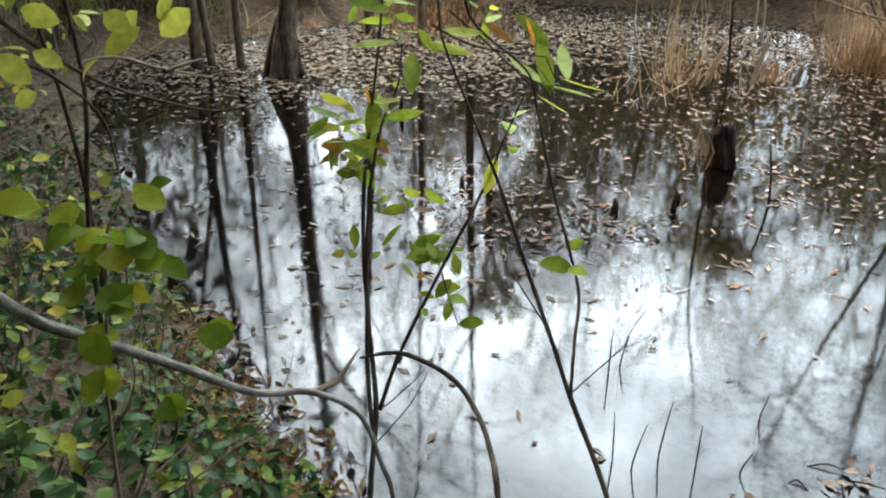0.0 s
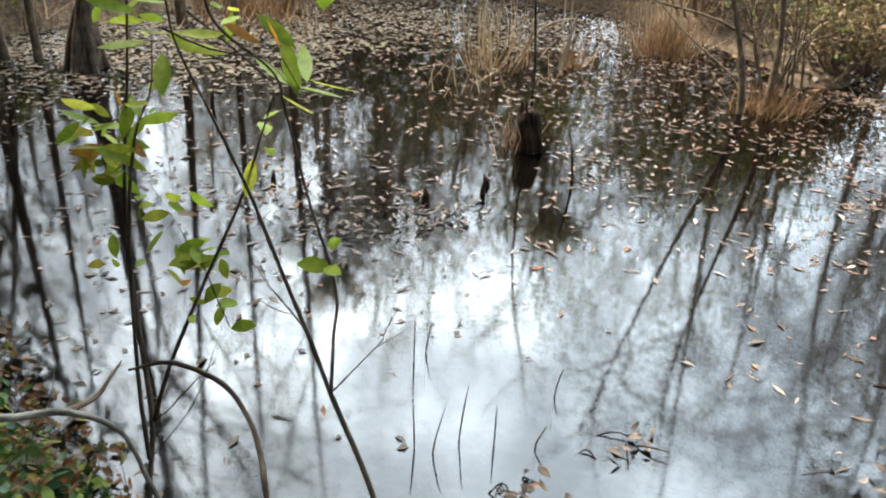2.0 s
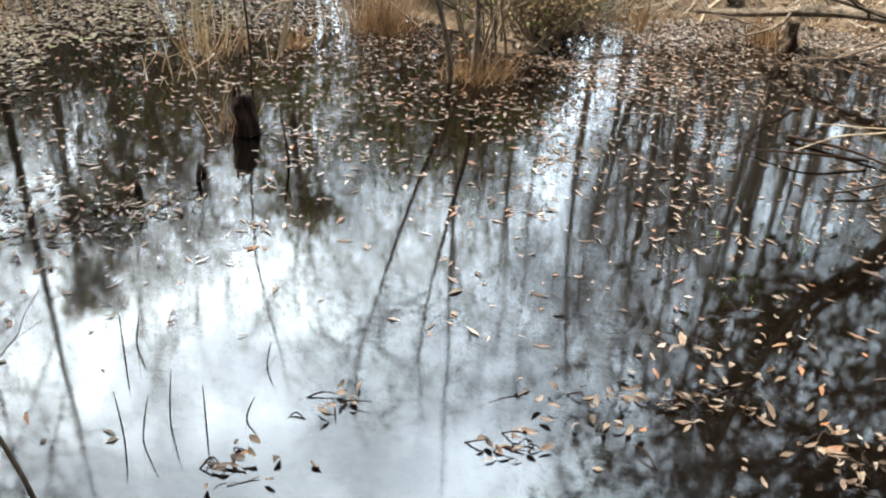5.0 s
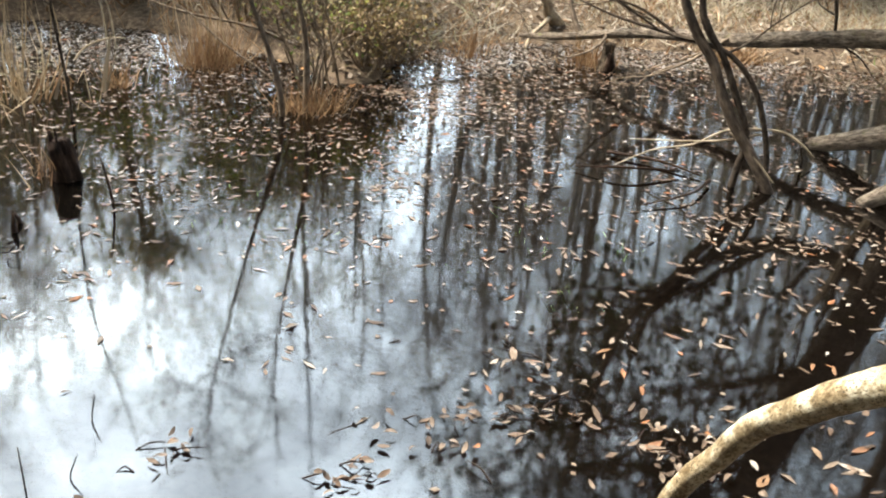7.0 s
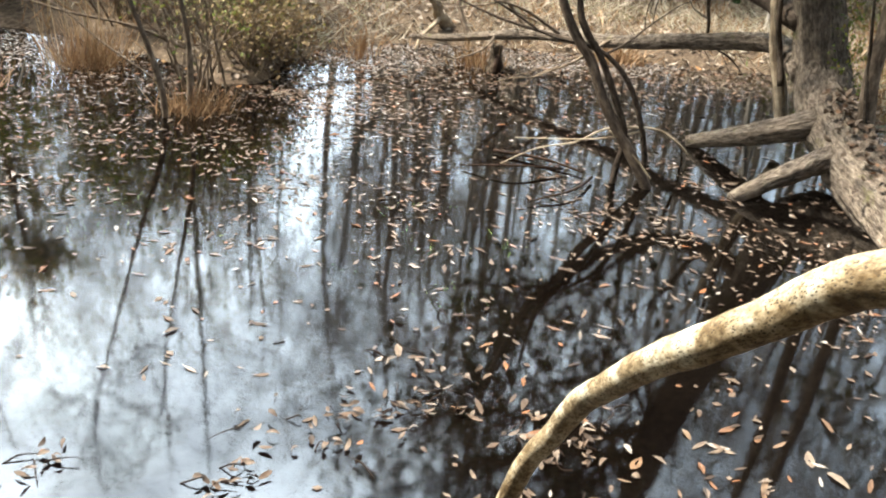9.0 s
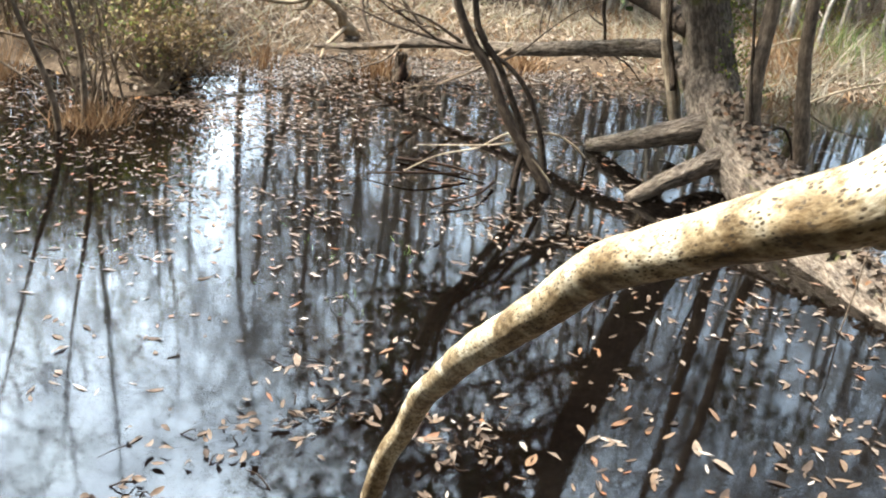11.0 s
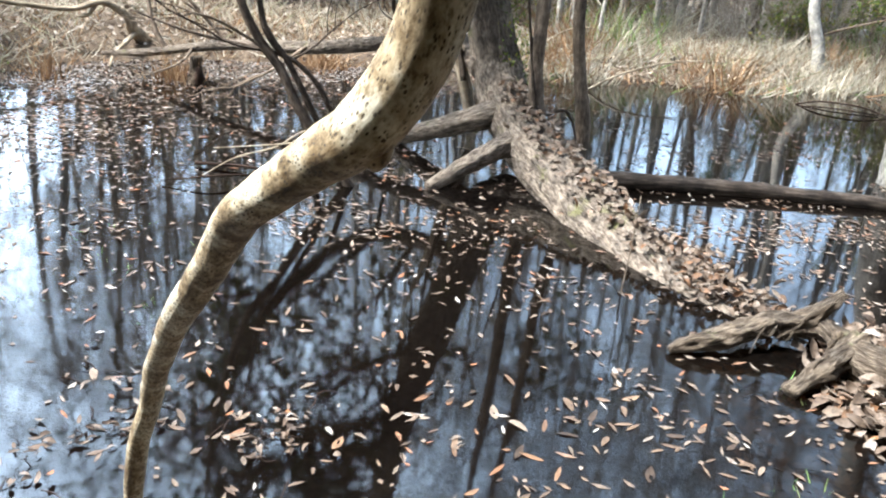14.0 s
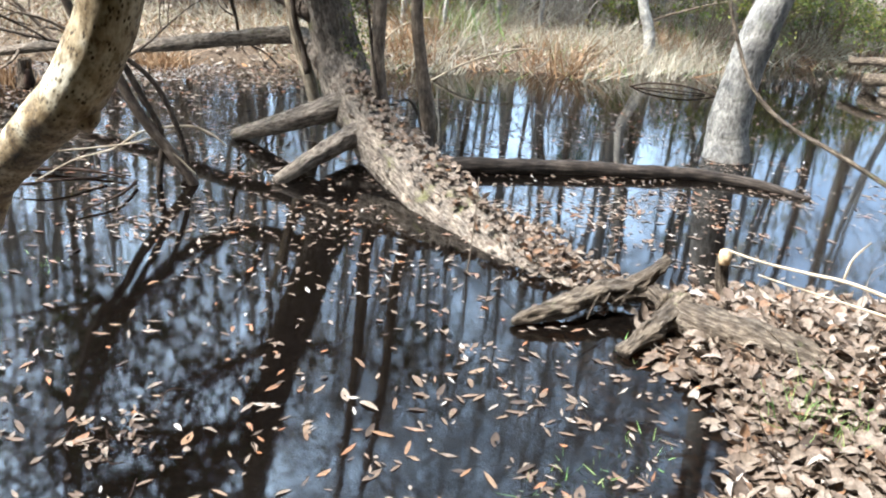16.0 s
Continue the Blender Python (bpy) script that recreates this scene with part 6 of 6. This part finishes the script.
for pts in ([(-2.75, 5.5, 0.0), (-2.4, 5.67, 0.21), (-2.17, 5.77, 0.24), (-1.9, 5.84, 0.15), (-1.54, 5.92, 0.06)], [(-1.85, 5.82, 0.14), (-1.75, 5.8, 0.18), (-1.61, 5.83, 0.22)], [(-2.42, 5.62, 0.2), (-2.33, 5.64, 0.3), (-2.25, 5.66, 0.38)]):
    s = Shape()
    tube(s, pts, [0.016, 0.014, 0.012, 0.006], 8, 20, 0.12, 25.0)
    part("fork", s, M_PALEWOOD, fk)

for x, y, n, h in ((3.75, -1.30, 70, 0.16), (3.6, -1.45, 50, 0.14), (3.9, -1.4, 40, 0.13)):
    reed_clump("grass_tuft", x, y, n, h, 0.06, M_GRASS, 0.5, "fresh green grass tuft in leaf litter", "grass", "green tufts", 0.003, z=ground_z(x, y) + 0.03)
for x, y, n in ((3.13, -0.58, 40), (3.3, -0.75, 34), (4.06, -0.62, 14), (2.95, -0.45, 20)):
    reed_clump("water_herb", x, y, n, 0.09, 0.06, M_GRASS, 0.9, "small green herb at the water edge", "plant", "green tufts", 0.005)
for k in range(10):
    x, y = 3.5 + rng.uniform(-0.3, 1.4), -1.25 + rng.uniform(-0.4, 0.2)
    s = Shape()
    twigs(s, (x, y, ground_z(x, y)), (rng.normal() * 0.5, rng.normal() * 0.5, 0.8), 0.3, 0.003, 1, 4, 0.4, 2)
    solo("dry_stem", s, M_BROWNBARK, "thin dry stem standing in leaf litter", "stem", "dry stems")
s = Shape()
tube(s, [(4.55, 0.35, -0.05), (4.56, 0.34, 0.25), (4.52, 0.33, 0.55)], [0.004, 0.004, 0.002], 5, 10)
solo("dry_stem", s, M_BROWNBARK, "thin dry stem standing in the water", "stem", "dry stems")

# ---- thin stalks and twig debris in the near water ----
for x, y, h, dx in ((0.62, 2.02, 0.2, 0.02), (0.48, 2.0, 0.18, -0.01), (0.53, 1.97, 0.16, 0.03), (0.72, 1.98, 0.15, 0.0), (0.98, 2.2, 0.1, 0.02), (0.55, 2.45, 0.18, 0.0), (0.60, 2.5, 0.12, 0.02), (0.84, 1.95, 0.08, 0.03)):
    s = Shape()
    tube(s, [(x, y, -0.15), (x, y, 0.0), (x + dx * 0.5, y, h * 0.6), (x + dx, y, h)], [0.003, 0.003, 0.0025, 0.0012], 5, 10)
    solo("stalk", s, M_DARKBARK, "thin dark stalk standing in the water", "stem", "stalks in the near water")
for x, y, n, w in ((1.95, 1.55, 10, 0.16), (2.3, 1.45, 10, 0.14), (1.15, 1.9, 4, 0.05), (0.75, 1.75, 5, 0.07), (1.55, 1.5, 5, 0.06), (0.45, 3.6, 26, 0.26), (0.05, 3.9, 18, 0.2), (0.8, 3.6, 14, 0.15), (2.55, 0.95, 16, 0.12), (2.6, 1.7, 10, 0.2)):
    s = Shape()
    for _ in range(n):
        a = rng.uniform(0, 6.28)
        c = np.array([x, y, 0.0]) + rng.normal(size=3) * [w, w * 0.7, 0]
        d = np.array([math.cos(a), math.sin(a), 0]) * rng.uniform(0.015, 0.06)
        tube(s, [c - d, c + rng.normal(size=3) * 0.012 + [0, 0, 0.01], c + d + [0, 0, rng.uniform(-0.01, 0.03)]], [0.003, 0.003, 0.0015], 5, 8)
    t = thing("twig_debris", x, y, 0.0, "raft of black twigs and dead leaves in the water", "debris", "debris in the pond")
    part("twig_tangle", s, M_WETWOOD, t)
    s = Shape()
    m1 = n * 3
    c = np.column_stack([x + rng.normal(size=m1) * w, y + rng.normal(size=m1) * w * 0.7, rng.uniform(0.003, 0.03, m1)])
    leaves(s, c, np.column_stack([rng.normal(size=(m1, 2)), rng.normal(size=m1) * 0.2]), rng.normal(size=(m1, 3)) * 0.3 + [0, 0, 1], rng.uniform(0.03, 0.058, m1), rng.uniform(0.010, 0.022, m1), 0.6, 0.35)
    part("leaves", s, M_FLOAT, t, kind="stuff")

# ---- sapling at the near left edge, with its leaves ----
rng = np.random.default_rng(52)
def leaf_mesh(name, length, width, mat, fold=0.2, curl=0.3):
    s = Shape()
    leaves(s, [(0, 0, 0)], [(1, 0, 0)], [(0, 0, 1)], length, width, curl, fold)
    return s.mesh(name, mat)


LANCE = [leaf_mesh("leaf", 0.085, w, M_SAPLEAF) for w in (0.02, 0.024, 0.028)]
OVAL = [leaf_mesh("leaf", 0.05, w, M_SAPLEAF) for w in (0.022, 0.026)]
ROUND = [leaf_mesh("leaf", 0.078, w, M_GREEN, f, 0.5) for w, f in ((0.056, 0.2), (0.05, 0.3), (0.06, 0.14))]
# leaf with the sunlight on it put into its yellow colour
SUNLIT = leaf_mesh("leaf", 0.06, 0.04, M_YELLOW, 0.2)


def hang_leaf(parent, mesh, place, way, face, size=1.0, label=""):
    w = Vector(way).normalized()
    side = Vector(face).cross(w).normalized()
    up = w.cross(side)
    m = Matrix((( w.x, side.x, up.x, place[0]), (w.y, side.y, up.y, place[1]), (w.z, side.z, up.z, place[2]), (0, 0, 0, 1)))
    ob = new("leaf", mesh)
    ob.parent = parent
    ob.matrix_parent_inverse = Matrix.Translation(-world_place(parent))
    ob.matrix_basis = m @ Matrix.Scale(size, 4)
    return tagged(ob, label)


sap = thing("sapling", -0.17, 1.45, 0.0, "slender dark sapling with sparse yellow-green leaves at the bank", "tree")
STEMS = [([(-0.16, 1.3, -0.2), (-0.17, 1.36, 0.1), (-0.18, 1.45, 0.37), (-0.17, 1.56, 0.52), (-0.19, 1.66, 0.70), (-0.20, 1.73, 0.88), (-0.19, 1.76, 1.03), (-0.17, 1.78, 1.18), (-0.15, 1.78, 1.35), (-0.12, 1.8, 1.7)], [0.008, 0.007, 0.0065, 0.006, 0.005, 0.0045, 0.004, 0.003, 0.0025, 0.001]),
         ([(-0.17, 1.47, 0.49), (-0.185, 1.56, 0.65), (-0.185, 1.68, 0.91), (-0.16, 1.73, 1.09), (-0.12, 1.75, 1.19), (-0.11, 1.76, 1.28)], [0.005, 0.0045, 0.004, 0.003, 0.002, 0.001]),
         ([(-0.16, 1.53, 0.54), (-0.12, 1.55, 0.66), (-0.03, 1.59, 0.85), (0.04, 1.59, 1.00), (0.09, 1.58, 1.14), (0.12, 1.54, 1.24)], [0.005, 0.0045, 0.0035, 0.003, 0.002, 0.001]),
         ([(0.3, 1.0, 0.2), (0.28, 1.06, 0.5), (0.25, 1.14, 0.65), (0.19, 1.24, 0.79), (0.16, 1.29, 0.87), (0.11, 1.35, 1.00), (0.07, 1.39, 1.11), (0.02, 1.42, 1.23), (-0.03, 1.44, 1.35), (-0.04, 1.44, 1.42), (-0.06, 1.45, 1.6)], [0.007, 0.006, 0.005, 0.0045, 0.004, 0.0035, 0.003, 0.0025, 0.002, 0.002, 0.001]),
         ([(0.19, 1.23, 0.79), (0.20, 1.29, 0.87), (0.21, 1.35, 0.94), (0.17, 1.43, 1.08), (0.14, 1.50, 1.21), (0.12, 1.53, 1.28), (0.04, 1.57, 1.34), (0.01, 1.59, 1.39), (0.0, 1.6, 1.5)], [0.0035, 0.003, 0.003, 0.0025, 0.0025, 0.002, 0.003, 0.003, 0.003]),
         ([(-0.20, 1.55, 0.66), (-0.11, 1.52, 0.69), (-0.01, 1.45, 0.68), (0.04, 1.37, 0.65), (0.06, 1.29, 0.63), (0.07, 1.20, 0.60), (0.08, 1.1, 0.4)], [0.003, 0.005, 0.0055, 0.0055, 0.0055, 0.006, 0.006])]
for pts, r in STEMS:
    s = Shape()
    tube(s, pts, r, 8, 50, 0.15, 60.0)
    part("stem", s, M_DARKBARK, sap)
s = Shape()
for a, b in (((-0.17, 1.5, 0.47), (0.6, 0.2, 0.7)), ((-0.16, 1.53, 0.54), (0.7, 0.1, 0.6)), ((-0.03, 1.59, 0.85), (0.2, 0.1, -0.8)), ((-0.03, 1.59, 0.85), (-0.3, 0.1, 0.5)), ((0.19, 1.24, 0.79), (0.5, 0.2, 0.5)), ((-0.05, 1.44, 1.38), (0.8, 0.0, -0.6)), ((-0.02, 1.56, 1.38), (0.6, -0.2, -0.5)), ((0.16, 1.3, 0.87), (-0.3, -0.2, 0.6)), ((-0.12, 1.3, 0.4), (0.4, 0.1, 0.9)), ((-0.17, 1.4, 0.3), (-0.5, 0.2, 0.9))):
    twigs(s, a, b, rng.uniform(0.12, 0.22), 0.0022, 1, 4, 0.35, 2)
part("twig_tangle", s, M_DARKBARK, sap)
CLUSTERS = [((-0.20, 1.75, 1.05), 9, LANCE), ((-0.23, 1.74, 1.10), 8, LANCE), ((-0.17, 1.76, 1.17), 6, LANCE), ((-0.20, 1.76, 1.02), 6, OVAL), ((-0.10, 1.7, 0.98), 4, OVAL), ((-0.1, 1.68, 0.9), 2, LANCE), ((-0.03, 1.6, 0.87), 8, OVAL), ((-0.07, 1.6, 0.84), 4, OVAL),
            ((-0.19, 1.66, 0.84), 3, OVAL), ((-0.02, 1.59, 0.79), 4, OVAL), ((-0.14, 1.79, 1.32), 6, LANCE), ((0.02, 1.58, 1.38), 3, LANCE), ((0.12, 1.53, 1.36), 4, LANCE), ((0.15, 1.5, 1.26), 3, LANCE), ((0.09, 1.58, 1.14), 2, OVAL), ((0.2, 1.4, 0.99), 2, OVAL), ((-0.1, 1.75, 1.3), 4, LANCE)]
for c, n, kind in CLUSTERS:
    for _ in range(int(n * 1.5)):
        q = np.array(c) + rng.normal(size=3) * 0.03
        hang_leaf(sap, kind[int(rng.integers(len(kind)))], q, rng.normal(size=3) * [1, 0.8, 0.4] + [0.1, 0, -0.25], rng.normal(size=3) * 0.5 + [0, -0.6, 0.9], rng.uniform(0.7, 1.3))
hang_leaf(sap, LANCE[2], (0.075, 1.585, 1.10), (-0.25, 0.0, -1), (0.3, -1, 0.2), 1.0, "dead brown hanging leaf")

# leafy twig that hangs into the way
ot = thing("overhanging_twig", 0.13, 0.55, 1.72, "drooping twig with broad dark green leaves", "branch")
s = Shape()
tube(s, [(-0.35, 0.62, 2.3), (-0.05, 0.6, 2.02), (0.08, 0.57, 1.8), (0.14, 0.55, 1.66)], [0.004, 0.003, 0.002, 0.001], 6, 24, 0.1)
part("stem", s, M_DARKBARK, ot)
for c, w in (((0.15, 0.55, 1.665), (0.05, 0.05, -1)), ((0.10, 0.56, 1.70), (-0.35, 0.0, -1)), ((0.17, 0.53, 1.68), (0.9, 0.2, -0.25)), ((0.19, 0.56, 1.66), (0.4, 0.3, -0.9))):
    hang_leaf(ot, ROUND[1], c, w, (0.3, -0.8, 0.5), 0.95)

# long bare branch sweeping in from the bank
bb = thing("bare_branch", -0.1, 1.26, 0.3, "long bare grey-brown branch sweeping over the bank", "branch")
s = Shape()
tube(s, [(-1.2, 0.95, 1.5), (-0.95, 1.05, 1.25), (-0.76, 1.14, 1.09), (-0.72, 1.16, 1.04), (-0.66, 1.18, 0.97), (-0.57, 1.21, 0.91), (-0.46, 1.24, 0.84), (-0.36, 1.26, 0.78), (-0.26, 1.30, 0.75), (-0.18, 1.31, 0.69), (-0.14, 1.28, 0.60), (-0.12, 1.27, 0.53), (-0.1, 1.26, 0.3)], [0.012, 0.011, 0.0095, 0.009, 0.0095, 0.008, 0.0085, 0.007, 0.0065, 0.0045, 0.0045, 0.005, 0.005], 12, 110, 0.22, 60.0)
part("main_stem", s, M_PONDBARK, bb)
s = Shape()
tube(s, [(-0.27, 1.30, 0.75), (-0.23, 1.38, 0.72), (-0.21, 1.41, 0.735), (-0.19, 1.45, 0.75)], [0.006, 0.005, 0.004, 0.002], 7, 14, 0.12, 50.0)
part("side_twig", s, M_BROWNBARK, bb)

# ---- left bank: shrub twigs, broad-leaved vine, ivy ----
rng = np.random.default_rng(53)
lb = thing("bank_shrub", -0.95, 1.5, 0.15, "leafy bank shrub with yellow-green leaves and dark twigs", "shrub")
for pts, r in (([(-1.3, 1.2, 0.2), (-1.1, 1.35, 1.0), (-0.95, 1.45, 1.5), (-0.85, 1.49, 1.43), (-0.82, 1.51, 1.40), (-0.76, 1.54, 1.33), (-0.69, 1.56, 1.27), (-0.63, 1.58, 1.23), (-0.53, 1.61, 1.19), (-0.45, 1.64, 1.17), (-0.37, 1.66, 1.19)], [0.012, 0.01, 0.006, 0.005, 0.005, 0.0045, 0.004, 0.003, 0.0025, 0.002, 0.001]),
               ([(-1.1, 1.35, 1.0), (-0.98, 1.4, 1.28), (-0.86, 1.46, 1.31), (-0.77, 1.53, 1.29), (-0.72, 1.57, 1.24), (-0.69, 1.60, 1.19), (-0.67, 1.61, 1.13), (-0.66, 1.6, 1.0)], [0.008, 0.006, 0.005, 0.0045, 0.0035, 0.003, 0.0025, 0.001]),
               ([(-0.9, 1.9, 0.15), (-0.85, 1.85, 0.8), (-0.78, 1.8, 1.2), (-0.8, 1.75, 1.6)], [0.008, 0.006, 0.005, 0.003]),
               ([(-1.0, 2.2, 0.15), (-0.95, 2.1, 0.9), (-0.98, 2.0, 1.5)], [0.008, 0.006, 0.003])):
    s = Shape()
    tube(s, pts, r, 7, 50, 0.12, 60.0)
    part("twig", s, M_DARKBARK, lb)
s, ends = Shape(), []
for k in range(26):
    q = np.array([*scatter(1, -1.9, -0.75, 1.3, 3.0, lambda x, y: shore_distance(x, y) > 0.3)[0], 0.1])
    twigs(s, q, (rng.normal() * 0.5 + 0.1, rng.normal() * 0.4, 1), rng.uniform(0.3, 0.6), 0.006, 2, 4, 0.5, 3, 0.2, ends)
part("stem_tangle", s, M_BROWNBARK, lb)
s = Shape()
e = np.array([p_ for p_, _ in ends] + [(-0.82, 1.5, 1.42), (-0.78, 1.55, 1.4), (-0.72, 1.58, 1.42), (-0.9, 1.5, 1.3), (-0.7, 1.56, 1.36)] * 4)
n1 = 900
q = e[rng.integers(0, len(e), n1)] + rng.normal(size=(n1, 3)) * 0.06
q = q[(q[:, 0] < -0.62 - 0.25 * (q[:, 2] < 0.9))]
q = q[~((q[:, 2] < 0.8) & (rng.uniform(size=len(q)) < 0.6))]
n1 = len(q)
leaves(s, q, rng.normal(size=(n1, 3)), rng.normal(size=(n1, 3)) * 0.6 + [0, -0.3, 1], rng.uniform(0.03, 0.06, n1), rng.uniform(0.015, 0.032, n1), 0.4, 0.2)
part("foliage", s, M_YELLOW, lb, kind="stuff")
for c in ((-0.46, 1.12, 1.46), (-0.42, 1.13, 1.46), (-0.42, 1.13, 1.44), (-0.36, 1.15, 1.46), (-0.38, 1.15, 1.47), (-0.58, 1.06, 1.42), (-0.54, 1.08, 1.42), (-0.58, 1.05, 1.38), (-0.54, 1.07, 1.37), (-0.55, 1.09, 1.47), (-0.57, 1.08, 1.48)):
    hang_leaf(lb, SUNLIT, c, (rng.normal() * 0.6, rng.normal() * 0.3, -0.5), (rng.normal() * 0.4, -0.7, 0.5), rng.uniform(0.6, 1.0), "yellow-green leaf")
s = Shape()
p = scatter(900, -2.4, -0.75, 2.0, 4.4, lambda x, y: shore_distance(x, y) > 0.1)
n1 = len(p)
q, w, f = lay(n1, p, land(p[:, 0], p[:, 1]) + rng.uniform(0.02, 0.75, n1) * np.clip(shore_distance(p[:, 0], p[:, 1]) * 1.5, 0.2, 1), 0.8)
leaves(s, q, w, f, rng.uniform(0.03, 0.07, n1), rng.uniform(0.012, 0.03, n1), 0.7, 0.4)
part("dead_leaves", s, M_LITTER, lb, "curled brown dead leaves hanging in the twigs", kind="stuff")

vine = thing("broad_leaved_vine", -0.62, 1.25, 0.2, "vine with big round glossy green leaves", "vine")
s = Shape()
tube(s, [(-0.56, 1.1, 0.2), (-0.57, 1.13, 0.6), (-0.565, 1.15, 0.85), (-0.56, 1.18, 0.95), (-0.555, 1.2, 1.03), (-0.55, 1.22, 1.1), (-0.52, 1.25, 1.17)], [0.004, 0.0035, 0.003, 0.003, 0.003, 0.0025, 0.001], 7, 40)
part("stem", s, M_BROWNBARK, vine)
for k, c in enumerate([(-0.51, 1.26, 1.17), (-0.63, 1.2, 1.16), (-0.58, 1.22, 1.15), (-0.51, 1.23, 1.11), (-0.57, 1.21, 1.12), (-0.55, 1.21, 1.1), (-0.5, 1.22, 1.08), (-0.59, 1.19, 1.09), (-0.57, 1.17, 1.05), (-0.51, 1.19, 1.03), (-0.53, 1.17, 1.01), (-0.56, 1.19, 1.07), (-0.54, 1.12, 0.93), (-0.47, 1.11, 0.87), (-0.42, 1.18, 0.95), (-0.58, 1.13, 0.98)]):
    for j in range(2):
        away = (c[0] + 0.555) * 9
        q = np.array(c) + rng.normal(size=3) * 0.012 * j + [0.0, 0.02 * j, -0.02 * j]
        hang_leaf(vine, ROUND[(k + j) % 3], q, (away + rng.normal() * 0.35, -0.25 + rng.normal() * 0.25, -0.1 + rng.normal() * 0.3), (rng.normal() * 0.3, -0.55 + rng.normal() * 0.3, 0.8), rng.uniform(0.7, 0.95) * (1 - 0.15 * j))
for c in ((-0.59, 0.97, 0.99), (-0.63, 0.98, 1.04), (-0.64, 1.01, 1.08), (-0.55, 0.96, 0.93)):
    hang_leaf(vine, SUNLIT, c, (rng.normal(), -0.2, -0.2), (rng.normal() * 0.3, -0.6, 0.8), 0.6, "leaf coloured yellow as sunlit")

ivy = thing("ivy_mat", -0.8, 1.5, 0.1, "dark glossy ivy and low undergrowth covering the bank", "undergrowth", kind="stuff")
s = Shape()
n1 = 8000
p = scatter(n1, -2.6, 0.25, 0.7, 4.6, lambda x, y: (shore_distance(x, y) > -0.02) & (y > 0.75) & (ripple(x, y, 4.3) + rng.normal(size=x.shape) * 0.4 > -0.5) & ((y < 2.2) | (rng.uniform(size=x.shape) < 0.5)))
hgt = np.clip(shore_distance(p[:, 0], p[:, 1]), 0.03, 0.5)
q = np.column_stack([p, land(p[:, 0], p[:, 1]) + hgt * rng.uniform(0.0, 1.15, n1) ** 0.7 * (0.75 + 0.3 * ripple(p[:, 0], p[:, 1], 2.5))])
q[:, 2] = np.maximum(q[:, 2], land(p[:, 0], p[:, 1]) + 0.01)
leaves(s, q, np.column_stack([rng.normal(size=(n1, 2)), rng.normal(size=n1) * 0.4 - 0.3]), rng.normal(size=(n1, 3)) * 0.5 + [0, 0, 1], rng.uniform(0.03, 0.07, n1), rng.uniform(0.014, 0.036, n1), 0.4, 0.2)
part("leaves", s, M_IVY, ivy, kind="stuff")
s = Shape()
for k in range(120):
    c = q[int(rng.integers(n1))]
    tube(s, [c * [1, 1, 0] + [0, 0, 0.05], (c * [1, 1, 0.6]) + rng.normal(size=3) * 0.04, c], [0.003, 0.0025, 0.001], 4, 6)
part("stem_tangle", s, M_BROWNBARK, ivy)
s = Shape()
p = scatter(620, -0.95, -0.05, 1.25, 2.7, lambda x, y: (shore_distance(x, y) > -0.06) & (shore_distance(x, y) < 0.3) & (ripple(x, y, 3.7) > -0.2))
n1 = len(p)
q, w, f = lay(n1, p, np.maximum(land(p[:, 0], p[:, 1]), 0) + rng.uniform(0.01, 0.2, n1), 0.6)
leaves(s, q, w, f, rng.uniform(0.02, 0.05, n1), rng.uniform(0.007, 0.016, n1), 0.6, 0.3)
solo("dead_fern", s, M_FERN, "rust-brown dead undergrowth at the water edge", "undergrowth", kind="stuff")
